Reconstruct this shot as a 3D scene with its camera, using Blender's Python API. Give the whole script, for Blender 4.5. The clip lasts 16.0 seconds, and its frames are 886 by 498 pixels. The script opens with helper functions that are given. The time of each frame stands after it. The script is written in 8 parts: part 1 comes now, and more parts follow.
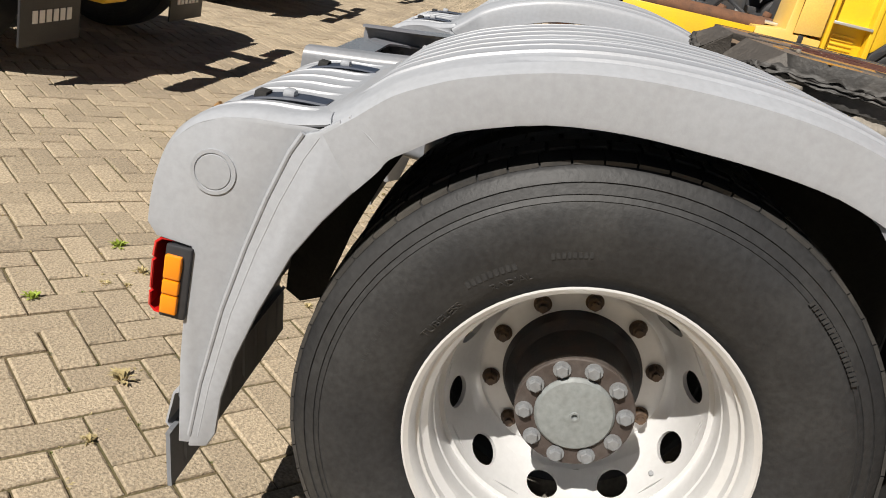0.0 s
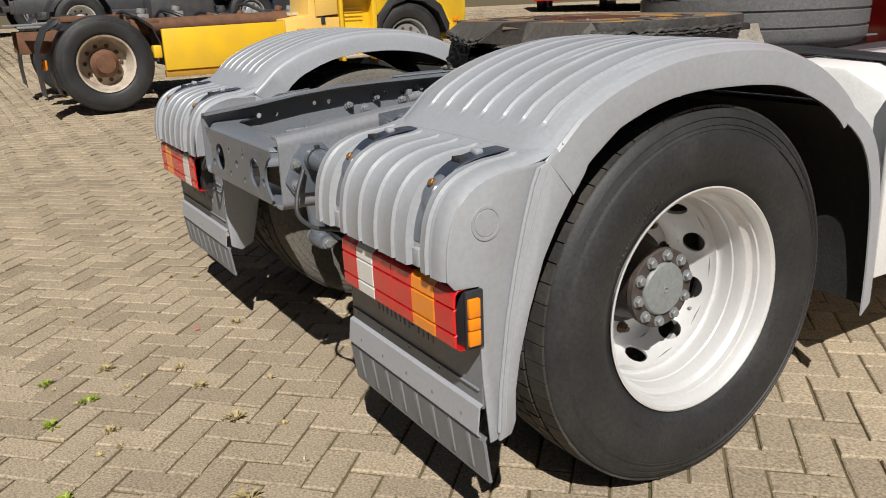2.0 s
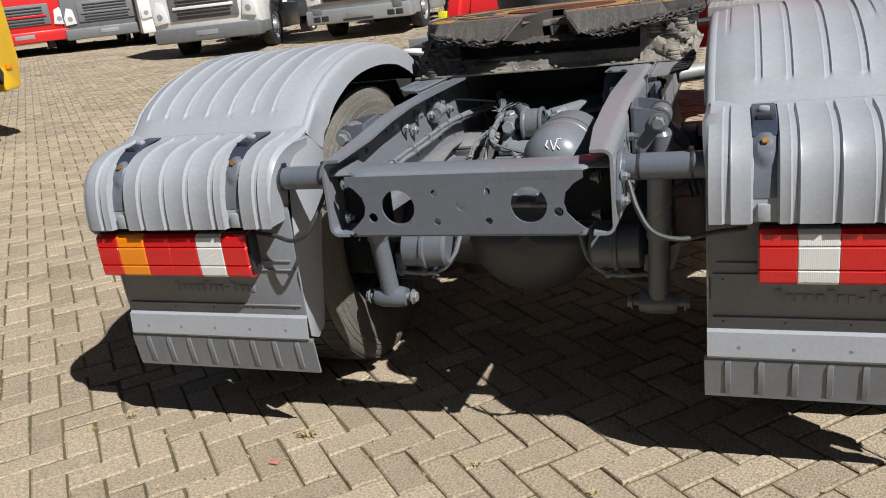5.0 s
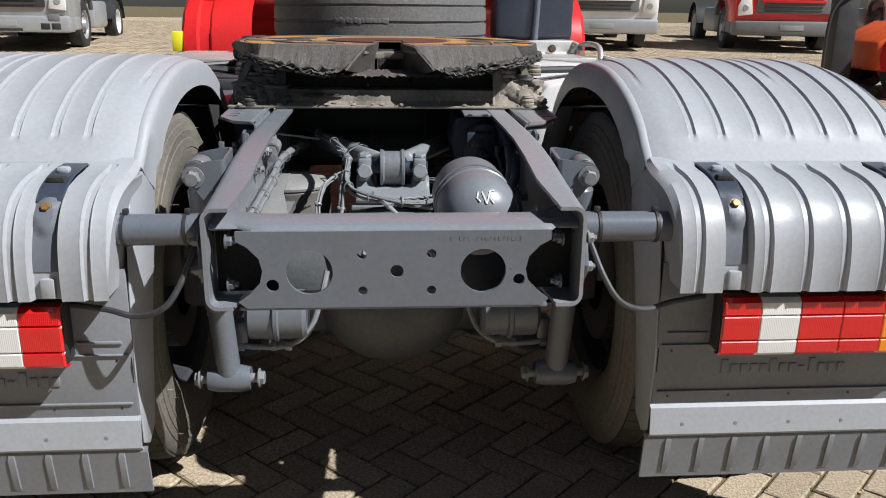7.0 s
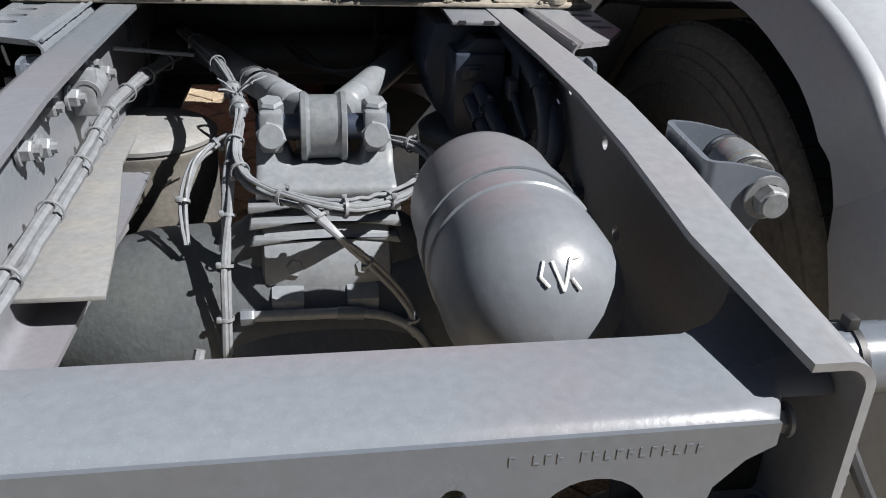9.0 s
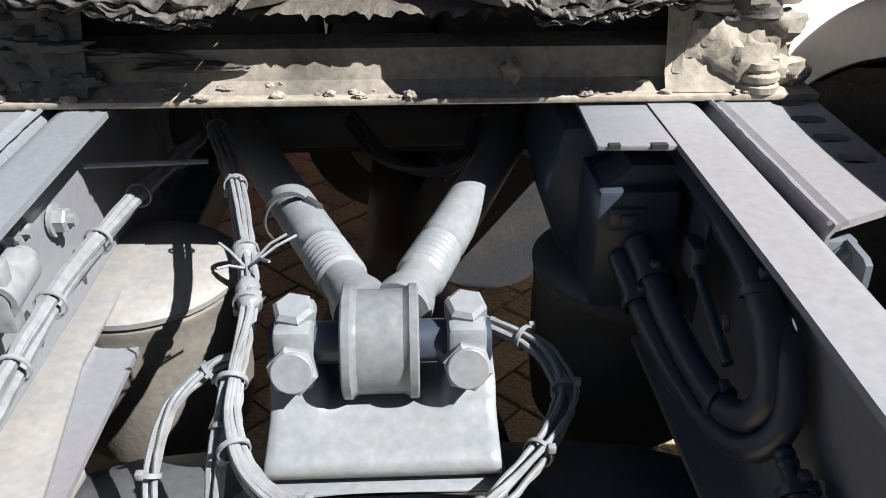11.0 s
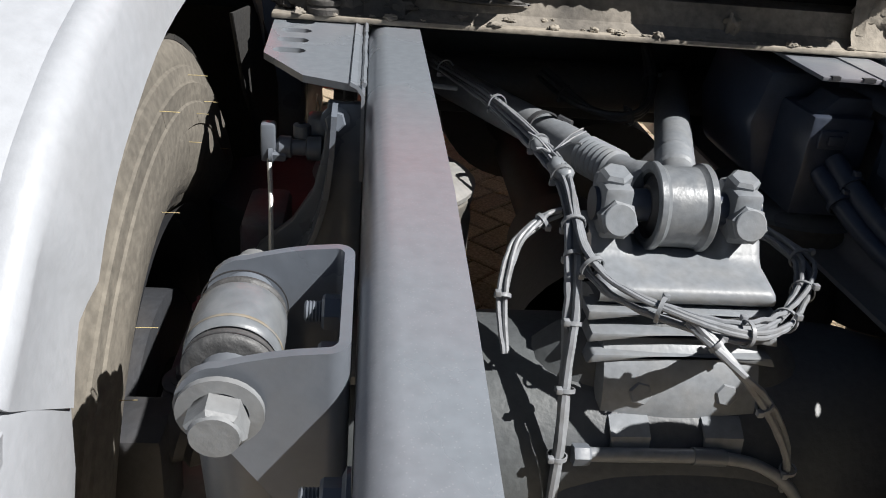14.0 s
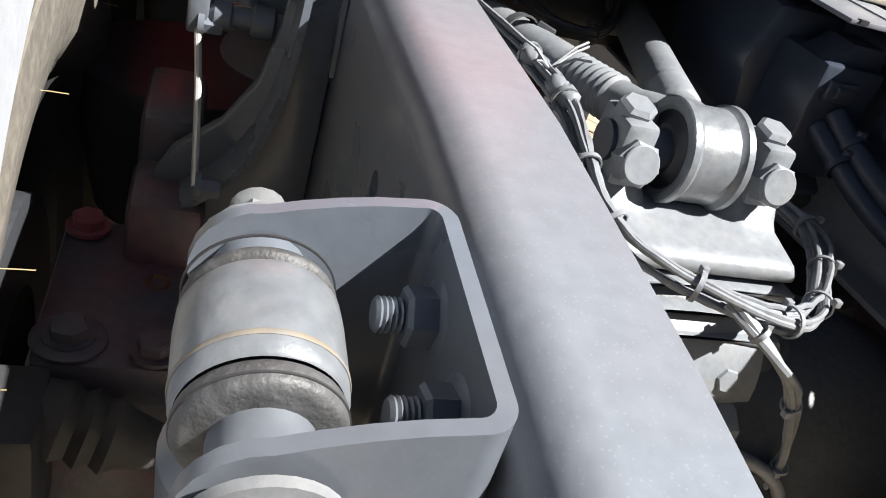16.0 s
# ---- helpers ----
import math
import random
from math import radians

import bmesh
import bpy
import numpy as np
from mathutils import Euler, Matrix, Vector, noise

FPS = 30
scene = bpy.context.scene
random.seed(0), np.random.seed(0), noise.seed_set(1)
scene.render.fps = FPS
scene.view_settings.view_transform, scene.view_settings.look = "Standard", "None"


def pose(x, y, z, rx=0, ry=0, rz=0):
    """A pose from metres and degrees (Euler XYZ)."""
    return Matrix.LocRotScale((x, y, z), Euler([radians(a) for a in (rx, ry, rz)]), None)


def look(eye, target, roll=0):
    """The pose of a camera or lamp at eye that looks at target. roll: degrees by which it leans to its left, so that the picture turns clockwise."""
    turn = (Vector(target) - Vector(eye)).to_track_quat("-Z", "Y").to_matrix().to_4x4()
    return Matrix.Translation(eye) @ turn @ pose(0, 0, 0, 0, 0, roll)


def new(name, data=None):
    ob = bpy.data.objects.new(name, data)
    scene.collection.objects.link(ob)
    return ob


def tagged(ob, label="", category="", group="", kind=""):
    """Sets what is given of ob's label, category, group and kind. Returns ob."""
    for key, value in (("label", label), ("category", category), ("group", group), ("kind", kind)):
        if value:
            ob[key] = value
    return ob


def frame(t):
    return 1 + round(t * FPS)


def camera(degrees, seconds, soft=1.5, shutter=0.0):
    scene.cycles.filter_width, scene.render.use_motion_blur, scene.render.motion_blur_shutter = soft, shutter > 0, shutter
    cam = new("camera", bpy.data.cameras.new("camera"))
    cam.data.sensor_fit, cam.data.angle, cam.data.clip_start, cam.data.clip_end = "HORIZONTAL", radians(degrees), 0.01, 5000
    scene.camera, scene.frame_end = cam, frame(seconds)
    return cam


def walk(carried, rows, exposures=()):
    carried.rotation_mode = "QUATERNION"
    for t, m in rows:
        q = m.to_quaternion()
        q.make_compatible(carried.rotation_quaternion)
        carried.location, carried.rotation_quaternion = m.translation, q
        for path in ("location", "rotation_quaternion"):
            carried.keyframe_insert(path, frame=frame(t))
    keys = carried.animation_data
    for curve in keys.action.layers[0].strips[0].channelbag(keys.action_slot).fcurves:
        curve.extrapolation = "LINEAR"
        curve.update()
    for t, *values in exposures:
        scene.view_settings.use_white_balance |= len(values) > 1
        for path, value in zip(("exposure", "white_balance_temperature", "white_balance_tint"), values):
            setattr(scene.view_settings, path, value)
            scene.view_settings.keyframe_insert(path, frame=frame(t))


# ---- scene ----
cam = camera(56.8, 16.0, soft=1.0)
PATH = [
    (0, (2.451, -0.261, 1.271), (0.581, -0.329, 0.565), 13.7),
    (0.5, (2.759, -0.465, 1.291), (0.894, -0.406, 0.569), 7.8),
    (1, (2.798, -0.841, 1.276), (0.943, -0.608, 0.566), 3.3),
    (1.5, (2.749, -1.236, 1.289), (0.966, -0.582, 0.662), 0.3),
    (2, (2.594, -1.599, 1.297), (0.957, -0.613, 0.706), -2.2),
    (2.5, (2.293, -1.846, 1.295), (0.79, -0.662, 0.713), -5.4),
    (3, (1.981, -2.112, 1.276), (0.664, -0.72, 0.703), -5.8),
    (3.5, (1.639, -2.291, 1.277), (0.455, -0.787, 0.695), -6.2),
    (3.7, (1.498, -2.346, 1.291), (0.339, -0.828, 0.698), -6.7),
    (5.8, (0.251, -2.798, 1.342), (0.014, -0.908, 0.732), -3.7),
    (6, (0.167, -2.782, 1.337), (0.029, -0.88, 0.733), -2.6),
    (6.5, (0.057, -2.616, 1.31), (0.078, -0.697, 0.745), -0.7),
    (7, (-0.026, -2.379, 1.31), (0.118, -0.466, 0.743), 0.7),
    (7.5, (-0.136, -2.1, 1.299), (0.127, -0.209, 0.704), 1.7),
    (8, (-0.154, -1.839, 1.303), (0.176, 0.011, 0.618), 2.0),
    (8.2, (-0.116, -1.703, 1.292), (0.223, 0.119, 0.541), 2.2),
    (10.3, (0.027, -0.736, 1.226), (0.173, 0.952, 0.163), 0.7),
    (10.5, (0.039, -0.673, 1.277), (0.147, 0.978, 0.154), 0.2),
    (11, (0.031, -0.614, 1.311), (0.11, 1.129, 0.335), 0.1),
    (11.5, (0.022, -0.584, 1.39), (0.065, 1.255, 0.605), -0.8),
    (12, (-0.01, -0.581, 1.448), (0.015, 1.298, 0.763), -0.7),
    (12.5, (-0.086, -0.618, 1.44), (-0.066, 1.261, 0.757), 0.9),
    (13, (-0.24, -0.735, 1.318), (-0.156, 1.134, 0.613), 2.4),
    (13.5, (-0.339, -0.836, 1.278), (-0.207, 0.987, 0.466), 3.1),
    (14, (-0.387, -0.875, 1.23), (-0.182, 0.905, 0.342), 5.2),
    (14.5, (-0.485, -0.769, 1.182), (-0.192, 0.955, 0.211), 8.5),
    (15, (-0.504, -0.644, 1.152), (-0.073, 1.024, 0.136), 13.0),
    (15.5, (-0.492, -0.592, 1.13), (0.092, 1.012, 0.087), 18.0),
    (16, (-0.497, -0.645, 1.132), (0.132, 0.955, 0.11), 17.7),
]
walk(cam, [(t, look(e, g, r)) for t, e, g, r in PATH],
     [(0, 0.36, 6650, 10), (1.5, 0.2, 6550, 10), (2, 0.08, 6500, 10), (3, -0.04, 6300, 10), (3.7, -0.08, 6250, 10), (6, 0.5, 6080, 10), (8, 0.5, 6150, 10), (10.4, 1.34, 6380, 10), (11.6, 1.26, 6380, 10), (12, 0.78, 6200, 10), (12.5, 0.70, 6200, 10), (13, 0.84, 6300, 10), (14, 0.76, 6350, 10), (14.7, 0.54, 6350, 10), (15.2, 0.92, 6350, 10), (15.6, 1.22, 6420, 10), (16, 1.52, 6420, 10)])

# ---------------------------------------------------------------- light
SUN_FROM = Vector((0.80, -0.45, 1.0)).normalized()
world = bpy.data.worlds.new("sky")
scene.world = world
world.use_nodes = True
wn, wl = world.node_tree.nodes, world.node_tree.links
sky = wn.new("ShaderNodeTexSky")
sky.sky_type, sky.sun_disc = "NISHITA", False
sky.sun_elevation, sky.sun_rotation = math.asin(SUN_FROM.z), math.atan2(SUN_FROM.x, SUN_FROM.y)
wl.new(sky.outputs[0], wn["Background"].inputs[0])
wn["Background"].inputs[1].default_value = 0.017
sun = new("sun", bpy.data.lights.new("sun", "SUN"))
sun.data.energy, sun.data.angle, sun.data.color = 5.0, radians(0.53), (1.0, 0.96, 0.90)
sun.matrix_world = look(SUN_FROM * 40, (0, 0, 0))

# ---------------------------------------------------------------- materials


def material(name, colour, rough=0.6, metal=0.0, dirt=None, dirt_amount=0.35, dirt_scale=6.0, grain=0.12, grain_scale=90.0,
             bump=0.15, bump_scale=120.0, island=0.0, piece=0.0, spec=0.5, coat=0.0, speckle=None):
    """Paint, rubber, stone or metal with stains at one scale, grain at another, and fine relief."""
    m = bpy.data.materials.new(name)
    m.use_nodes = True
    n, l = m.node_tree.nodes, m.node_tree.links
    b = n["Principled BSDF"]
    b.inputs["Roughness"].default_value, b.inputs["Metallic"].default_value = rough, metal
    b.inputs["Specular IOR Level"].default_value = spec
    b.inputs["Coat Weight"].default_value = coat
    co = n.new("ShaderNodeTexCoord").outputs["Object"]

    def noise_at(scale, detail=5.0):
        t = n.new("ShaderNodeTexNoise")
        t.inputs["Scale"].default_value, t.inputs["Detail"].default_value = scale, detail
        l.new(co, t.inputs["Vector"])
        return t.outputs["Fac"]

    def ramp(src, lo, hi):
        r = n.new("ShaderNodeMapRange")
        r.inputs["From Min"].default_value, r.inputs["From Max"].default_value = lo, hi
        l.new(src, r.inputs["Value"])
        return r.outputs[0]

    def mix(fac, a, c, mode="MIX"):
        x = n.new("ShaderNodeMix")
        x.data_type, x.blend_type = "RGBA", mode
        if isinstance(fac, float):
            x.inputs[0].default_value = fac
        else:
            l.new(fac, x.inputs[0])
        for v, s in ((a, x.inputs[6]), (c, x.inputs[7])):
            if isinstance(v, tuple):
                s.default_value = (*v, 1)
            else:
                l.new(v, s)
        return x.outputs[2]

    def scaled(src, k):
        x = n.new("ShaderNodeMath")
        x.operation = "MULTIPLY"
        x.inputs[1].default_value = k
        l.new(src, x.inputs[0])
        return x.outputs[0]

    col = colour
    stain = noise_at(dirt_scale, 7.0)
    col = mix(scaled(ramp(stain, 0.42, 0.72), dirt_amount), col, dirt or tuple(c * 0.55 for c in colour))
    fine = noise_at(grain_scale, 3.0)
    col = mix(grain, col, mix(ramp(fine, 0.3, 0.7), (0.0, 0.0, 0.0), (1.0, 1.0, 1.0)), "OVERLAY")
    if speckle:
        v = n.new("ShaderNodeTexVoronoi")
        v.inputs["Scale"].default_value = speckle[1]
        l.new(co, v.inputs["Vector"])
        col = mix(scaled(ramp(v.outputs["Distance"], 0.22, 0.12), speckle[2]), col, speckle[0])
    for amount, kind in ((island, "geo"), (piece, "ob")):
        if amount:
            src = n.new("ShaderNodeNewGeometry").outputs["Random Per Island"] if kind == "geo" else n.new("ShaderNodeObjectInfo").outputs["Random"]
            h = n.new("ShaderNodeHueSaturation")
            r = n.new("ShaderNodeMapRange")
            r.inputs["To Min"].default_value, r.inputs["To Max"].default_value = 1 - amount, 1 + amount
            l.new(src, r.inputs["Value"])
            l.new(r.outputs[0], h.inputs["Value"])
            l.new(col, h.inputs["Color"])
            col = h.outputs[0]
    l.new(col, b.inputs["Base Color"])
    rr = n.new("ShaderNodeMapRange")
    rr.inputs["To Min"].default_value, rr.inputs["To Max"].default_value = max(0.02, rough - 0.10), min(1.0, rough + 0.14)
    l.new(stain, rr.inputs["Value"])
    l.new(rr.outputs[0], b.inputs["Roughness"])
    bp = n.new("ShaderNodeBump")
    bp.inputs["Strength"].default_value, bp.inputs["Distance"].default_value = bump, 0.004
    l.new(noise_at(bump_scale, 4.0), bp.inputs["Height"])
    l.new(bp.outputs[0], b.inputs["Normal"])
    return m


GUARD = material("grey_guard_plastic", (0.345, 0.362, 0.392), 0.38, dirt=(0.25, 0.245, 0.24), dirt_amount=0.20, grain=0.05, bump=0.06, bump_scale=260)
STRAP = material("blue_grey_strap_paint", (0.14, 0.155, 0.185), 0.28, dirt=(0.12, 0.12, 0.12), dirt_amount=0.2, grain=0.05, bump=0.05, coat=0.2)
FLAP = material("grey_flap_paint", (0.192, 0.204, 0.224), 0.55, dirt=(0.14, 0.132, 0.125), dirt_amount=0.35, grain=0.06, bump=0.08, bump_scale=200)
CHASSIS = material("grey_chassis_paint", (0.122, 0.139, 0.166), 0.28, dirt=(0.12, 0.115, 0.11), dirt_amount=0.30, grain=0.05, bump=0.05, coat=0.12)
# Base lighter than CHASSIS, with primer-coloured stains and chips.
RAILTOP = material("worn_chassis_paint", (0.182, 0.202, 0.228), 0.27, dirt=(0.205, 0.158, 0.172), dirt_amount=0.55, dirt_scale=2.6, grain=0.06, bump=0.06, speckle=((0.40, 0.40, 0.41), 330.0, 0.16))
DUSTY = material("dusty_grey_paint", (0.215, 0.218, 0.222), 0.55, dirt=(0.25, 0.232, 0.20), dirt_amount=0.5, dirt_scale=22, grain=0.10, bump=0.12)
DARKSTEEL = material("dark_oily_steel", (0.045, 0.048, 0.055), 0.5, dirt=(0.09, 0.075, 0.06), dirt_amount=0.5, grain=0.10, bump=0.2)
BLACK = material("black_plastic", (0.025, 0.026, 0.03), 0.5, dirt=(0.07, 0.065, 0.06), dirt_amount=0.3, bump=0.1)
BLUEBLACK = material("blue_black_bracket", (0.035, 0.045, 0.07), 0.34, dirt=(0.09, 0.09, 0.09), dirt_amount=0.25, bump=0.05)
RUBBER = material("tyre_rubber", (0.023, 0.0235, 0.025), 0.56, dirt=(0.048, 0.047, 0.045), dirt_amount=0.5, spec=0.4, dirt_scale=5.5, grain=0.22, bump=0.22)
TREAD = material("dusty_tread_rubber", (0.030, 0.029, 0.028), 0.72, dirt=(0.10, 0.088, 0.072), dirt_amount=0.55, dirt_scale=8, grain=0.15, bump=0.35, bump_scale=90)
RIM = material("silver_rim_paint", (0.68, 0.68, 0.68), 0.36, metal=0.28, dirt=(0.42, 0.40, 0.37), dirt_amount=0.16, dirt_scale=7, grain=0.05, bump=0.05)
HUBDARK = material("dark_hub_iron", (0.014, 0.014, 0.015), 0.45, dirt=(0.10, 0.05, 0.03), dirt_amount=0.35, dirt_scale=20)
HUBRUST = material("rusty_hub_flange", (0.050, 0.036, 0.030), 0.7, dirt=(0.11, 0.098, 0.09), dirt_amount=0.55, dirt_scale=24, bump=0.3)
HUBGREY = material("painted_hub_cap", (0.22, 0.24, 0.24), 0.45, dirt=(0.12, 0.11, 0.10), dirt_amount=0.35, dirt_scale=14)
NUTRUST = material("rusty_wheel_nut", (0.07, 0.045, 0.03), 0.6, dirt=(0.20, 0.11, 0.04), dirt_amount=0.5, dirt_scale=40)
# Right rail's paint: paler base than the left one, plus dusty patches.
RAILPALE = material("pale_chassis_paint", (0.225, 0.240, 0.262), 0.34, dirt=(0.235, 0.200, 0.205), dirt_amount=0.45, dirt_scale=2.6, grain=0.08, bump=0.06, speckle=((0.42, 0.42, 0.42), 330.0, 0.16))
BOLT = material("painted_bolt", (0.20, 0.21, 0.22), 0.42, metal=0.0, dirt=(0.14, 0.13, 0.12), dirt_amount=0.35, dirt_scale=30)
BRASS = material("yellow_zinc_bolt", (0.34, 0.19, 0.07), 0.45, metal=0.5, dirt=(0.16, 0.09, 0.05), dirt_amount=0.4, dirt_scale=60)
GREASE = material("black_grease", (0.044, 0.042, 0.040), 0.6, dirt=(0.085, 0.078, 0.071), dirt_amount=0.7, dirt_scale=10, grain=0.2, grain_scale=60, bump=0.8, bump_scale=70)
GREASEFACE = material("greasy_plate_face", (0.078, 0.069, 0.061), 0.62, dirt=(0.114, 0.102, 0.091), dirt_amount=0.5, dirt_scale=12, grain=0.2, bump=0.55, bump_scale=190)
# Dusty base; the heavy dark stains partly stand for shade under the coupling.
WEB = material("dark_dusty_web", (0.255, 0.230, 0.195), 0.8, dirt=(0.06, 0.056, 0.052), dirt_amount=0.9, dirt_scale=7, grain=0.2, bump=0.6, bump_scale=60)
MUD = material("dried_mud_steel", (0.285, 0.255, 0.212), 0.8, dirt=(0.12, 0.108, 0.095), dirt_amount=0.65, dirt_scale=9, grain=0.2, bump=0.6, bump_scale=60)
ALU = material("checker_aluminium", (0.66, 0.66, 0.64), 0.38, metal=0.6, dirt=(0.40, 0.38, 0.34), dirt_amount=0.5, dirt_scale=7)
WHITE = material("white_paint", (0.80, 0.80, 0.79), 0.32, dirt=(0.55, 0.54, 0.52), dirt_amount=0.35, dirt_scale=3, coat=0.2)
RED = material("red_paint", (0.62, 0.02, 0.02), 0.3, dirt=(0.35, 0.02, 0.02), dirt_amount=0.3, dirt_scale=3, coat=0.3)
YELLOW = material("yellow_paint", (0.80, 0.50, 0.02), 0.38, dirt=(0.55, 0.32, 0.05), dirt_amount=0.4, dirt_scale=3, coat=0.1)
PALEYELLOW = material("faded_yellow_paint", (0.80, 0.52, 0.12), 0.45, dirt=(0.62, 0.42, 0.18), dirt_amount=0.4, dirt_scale=3)
BLUE = material("blue_paint", (0.02, 0.06, 0.32), 0.3, dirt=(0.02, 0.04, 0.16), dirt_amount=0.3, coat=0.3)
SILVER = material("silver_grey_paint", (0.36, 0.37, 0.38), 0.35, metal=0.3, dirt=(0.2, 0.2, 0.2), dirt_amount=0.3, dirt_scale=3)
BUMPER = material("grey_bumper_plastic", (0.16, 0.165, 0.17), 0.5, dirt=(0.10, 0.10, 0.10))
RUST = material("brown_rust", (0.16, 0.075, 0.04), 0.85, dirt=(0.07, 0.045, 0.035), dirt_amount=0.6, dirt_scale=12, bump=0.4)
OLDRIM = material("stained_cream_rim", (0.50, 0.44, 0.36), 0.6, dirt=(0.20, 0.10, 0.05), dirt_amount=0.6, dirt_scale=9)
ORANGEBIT = material("orange_lens", (0.85, 0.25, 0.01), 0.25)
# Paler base than CHASSIS, for the air tank alone.
TANKGREY = material("pale_tank_paint", (0.175, 0.190, 0.213), 0.33, dirt=(0.23, 0.20, 0.195), dirt_amount=0.35, dirt_scale=4, grain=0.06, bump=0.06)
AXLE = material("dusty_axle_paint", (0.068, 0.073, 0.082), 0.45, dirt=(0.11, 0.124, 0.115), dirt_amount=0.45, dirt_scale=5, grain=0.12, bump=0.2)
# Lighter grey than RUBBER, for the spare tyre.
OLDTYRE = material("pale_grey_rubber", (0.105, 0.105, 0.108), 0.62, dirt=(0.14, 0.135, 0.128), dirt_amount=0.5, dirt_scale=6, grain=0.2, bump=0.3)
CABLE = material("grey_painted_cable", (0.215, 0.228, 0.248), 0.42, dirt=(0.12, 0.115, 0.11), dirt_amount=0.45, dirt_scale=30)
CABLEDARK = material("dark_cable", (0.04, 0.042, 0.047), 0.5, dirt=(0.10, 0.10, 0.10), dirt_amount=0.3, dirt_scale=30)
LINK = material("dusty_link_arm", (0.190, 0.206, 0.226), 0.42, dirt=(0.24, 0.232, 0.22), dirt_amount=0.30, dirt_scale=26, grain=0.10, bump=0.12)
BELLOWS = material("dusty_bellows", (0.10, 0.095, 0.088), 0.7, dirt=(0.24, 0.215, 0.18), dirt_amount=0.6, dirt_scale=5)
CASTRED = material("red_primed_casting", (0.095, 0.095, 0.112), 0.40, dirt=(0.20, 0.06, 0.075), dirt_amount=0.6, dirt_scale=14, grain=0.15, bump=0.2, bump_scale=90)
REDBOLT = material("red_primed_bolt", (0.30, 0.075, 0.09), 0.45, dirt=(0.12, 0.10, 0.11), dirt_amount=0.4, dirt_scale=40)
RUSTBAND = material("yellow_rust_line", (0.20, 0.170, 0.125), 0.7, dirt=(0.15, 0.155, 0.16), dirt_amount=1.0, dirt_scale=60)
RINGPAINT = material("scuffed_rubber_paint", (0.070, 0.071, 0.073), 0.55, dirt=(0.045, 0.043, 0.042), dirt_amount=0.75, dirt_scale=38, grain=0.2, bump=0.5, bump_scale=120, speckle=((0.26, 0.25, 0.24), 260.0, 0.12))
EYE = material("rust_streaked_grey_paint", (0.162, 0.176, 0.192), 0.33, metal=0.1, dirt=(0.24, 0.21, 0.165), dirt_amount=0.12, dirt_scale=45, bump=0.15)
# Near-black for added skins, plates and fillers where deep shade belongs.
SHADELINING = material("black_shade_lining", (0.018, 0.018, 0.018), 0.85, dirt=(0.035, 0.032, 0.03), dirt_amount=0.5, grain=0.2, bump=0.5)
OLDRUBBER = material("dust_caked_rubber", (0.118, 0.108, 0.092), 0.85, dirt=(0.185, 0.168, 0.14), dirt_amount=0.6, dirt_scale=5, grain=0.2, bump=0.5, bump_scale=70)
WEED = material("green_weed", (0.27, 0.34, 0.045), 0.6, island=0.3)
MOSS = material("joint_moss", (0.11, 0.12, 0.035), 0.9, island=0.35)
LITTER = material("pink_scrap", (0.55, 0.20, 0.16), 0.7)
STRAW = material("dry_weed", (0.42, 0.34, 0.17), 0.8, island=0.3)
DISH = material("rusty_dish", (0.085, 0.030, 0.022), 0.62, dirt=(0.13, 0.05, 0.03), dirt_amount=0.6, dirt_scale=25, grain=0.25, bump=0.5, bump_scale=80, speckle=((0.45, 0.36, 0.32), 120.0, 0.5))
BRICK = material("paving_brick", (0.385, 0.312, 0.218), 0.88, dirt=(0.295, 0.236, 0.168), dirt_amount=0.85, dirt_scale=1.2, grain=0.38, grain_scale=110, bump=1.0, bump_scale=160, island=0.15, speckle=((0.55, 0.50, 0.41), 130.0, 0.6))
BRICKPIECE = material("paving_brick_piece", (0.385, 0.312, 0.218), 0.88, dirt=(0.295, 0.236, 0.168), dirt_amount=0.85, dirt_scale=1.2, grain=0.38, grain_scale=110, bump=1.0, bump_scale=160, piece=0.15, speckle=((0.55, 0.50, 0.41), 130.0, 0.6))
JOINT = material("sandy_joint_soil", (0.135, 0.102, 0.055), 0.95, dirt=(0.085, 0.085, 0.03), dirt_amount=0.7, dirt_scale=2.5, grain=0.25, bump=0.6)


def lens_material(name, colour, rough=0.22):
    """Tinted lamp plastic with a fine prism pattern behind a glossy skin."""
    m = bpy.data.materials.new(name)
    m.use_nodes = True
    n, l = m.node_tree.nodes, m.node_tree.links
    b = n["Principled BSDF"]
    b.inputs["Base Color"].default_value = (*colour, 1)
    b.inputs["Roughness"].default_value = rough
    b.inputs["Coat Weight"].default_value = 0.5
    w = n.new("ShaderNodeTexWave")
    w.inputs["Scale"].default_value = 80.0
    w.inputs["Distortion"].default_value = 0.4
    l.new(n.new("ShaderNodeTexCoord").outputs["Object"], w.inputs["Vector"])
    bp = n.new("ShaderNodeBump")
    bp.inputs["Strength"].default_value, bp.inputs["Distance"].default_value = 0.16, 0.003
    l.new(w.outputs["Fac"], bp.inputs["Height"])
    l.new(bp.outputs[0], b.inputs["Normal"])
    return m


LENSRED = lens_material("red_lens", (0.60, 0.012, 0.012))
LENSWHITE = lens_material("clear_lens", (0.72, 0.72, 0.70))
LENSAMBER = lens_material("amber_lens", (0.86, 0.26, 0.006))

PLATETOP = material("worn_greasy_steel", (0.165, 0.140, 0.122), 0.48, dirt=(0.34, 0.195, 0.075), dirt_amount=0.50, dirt_scale=9, grain=0.15, bump=0.2, bump_scale=90)
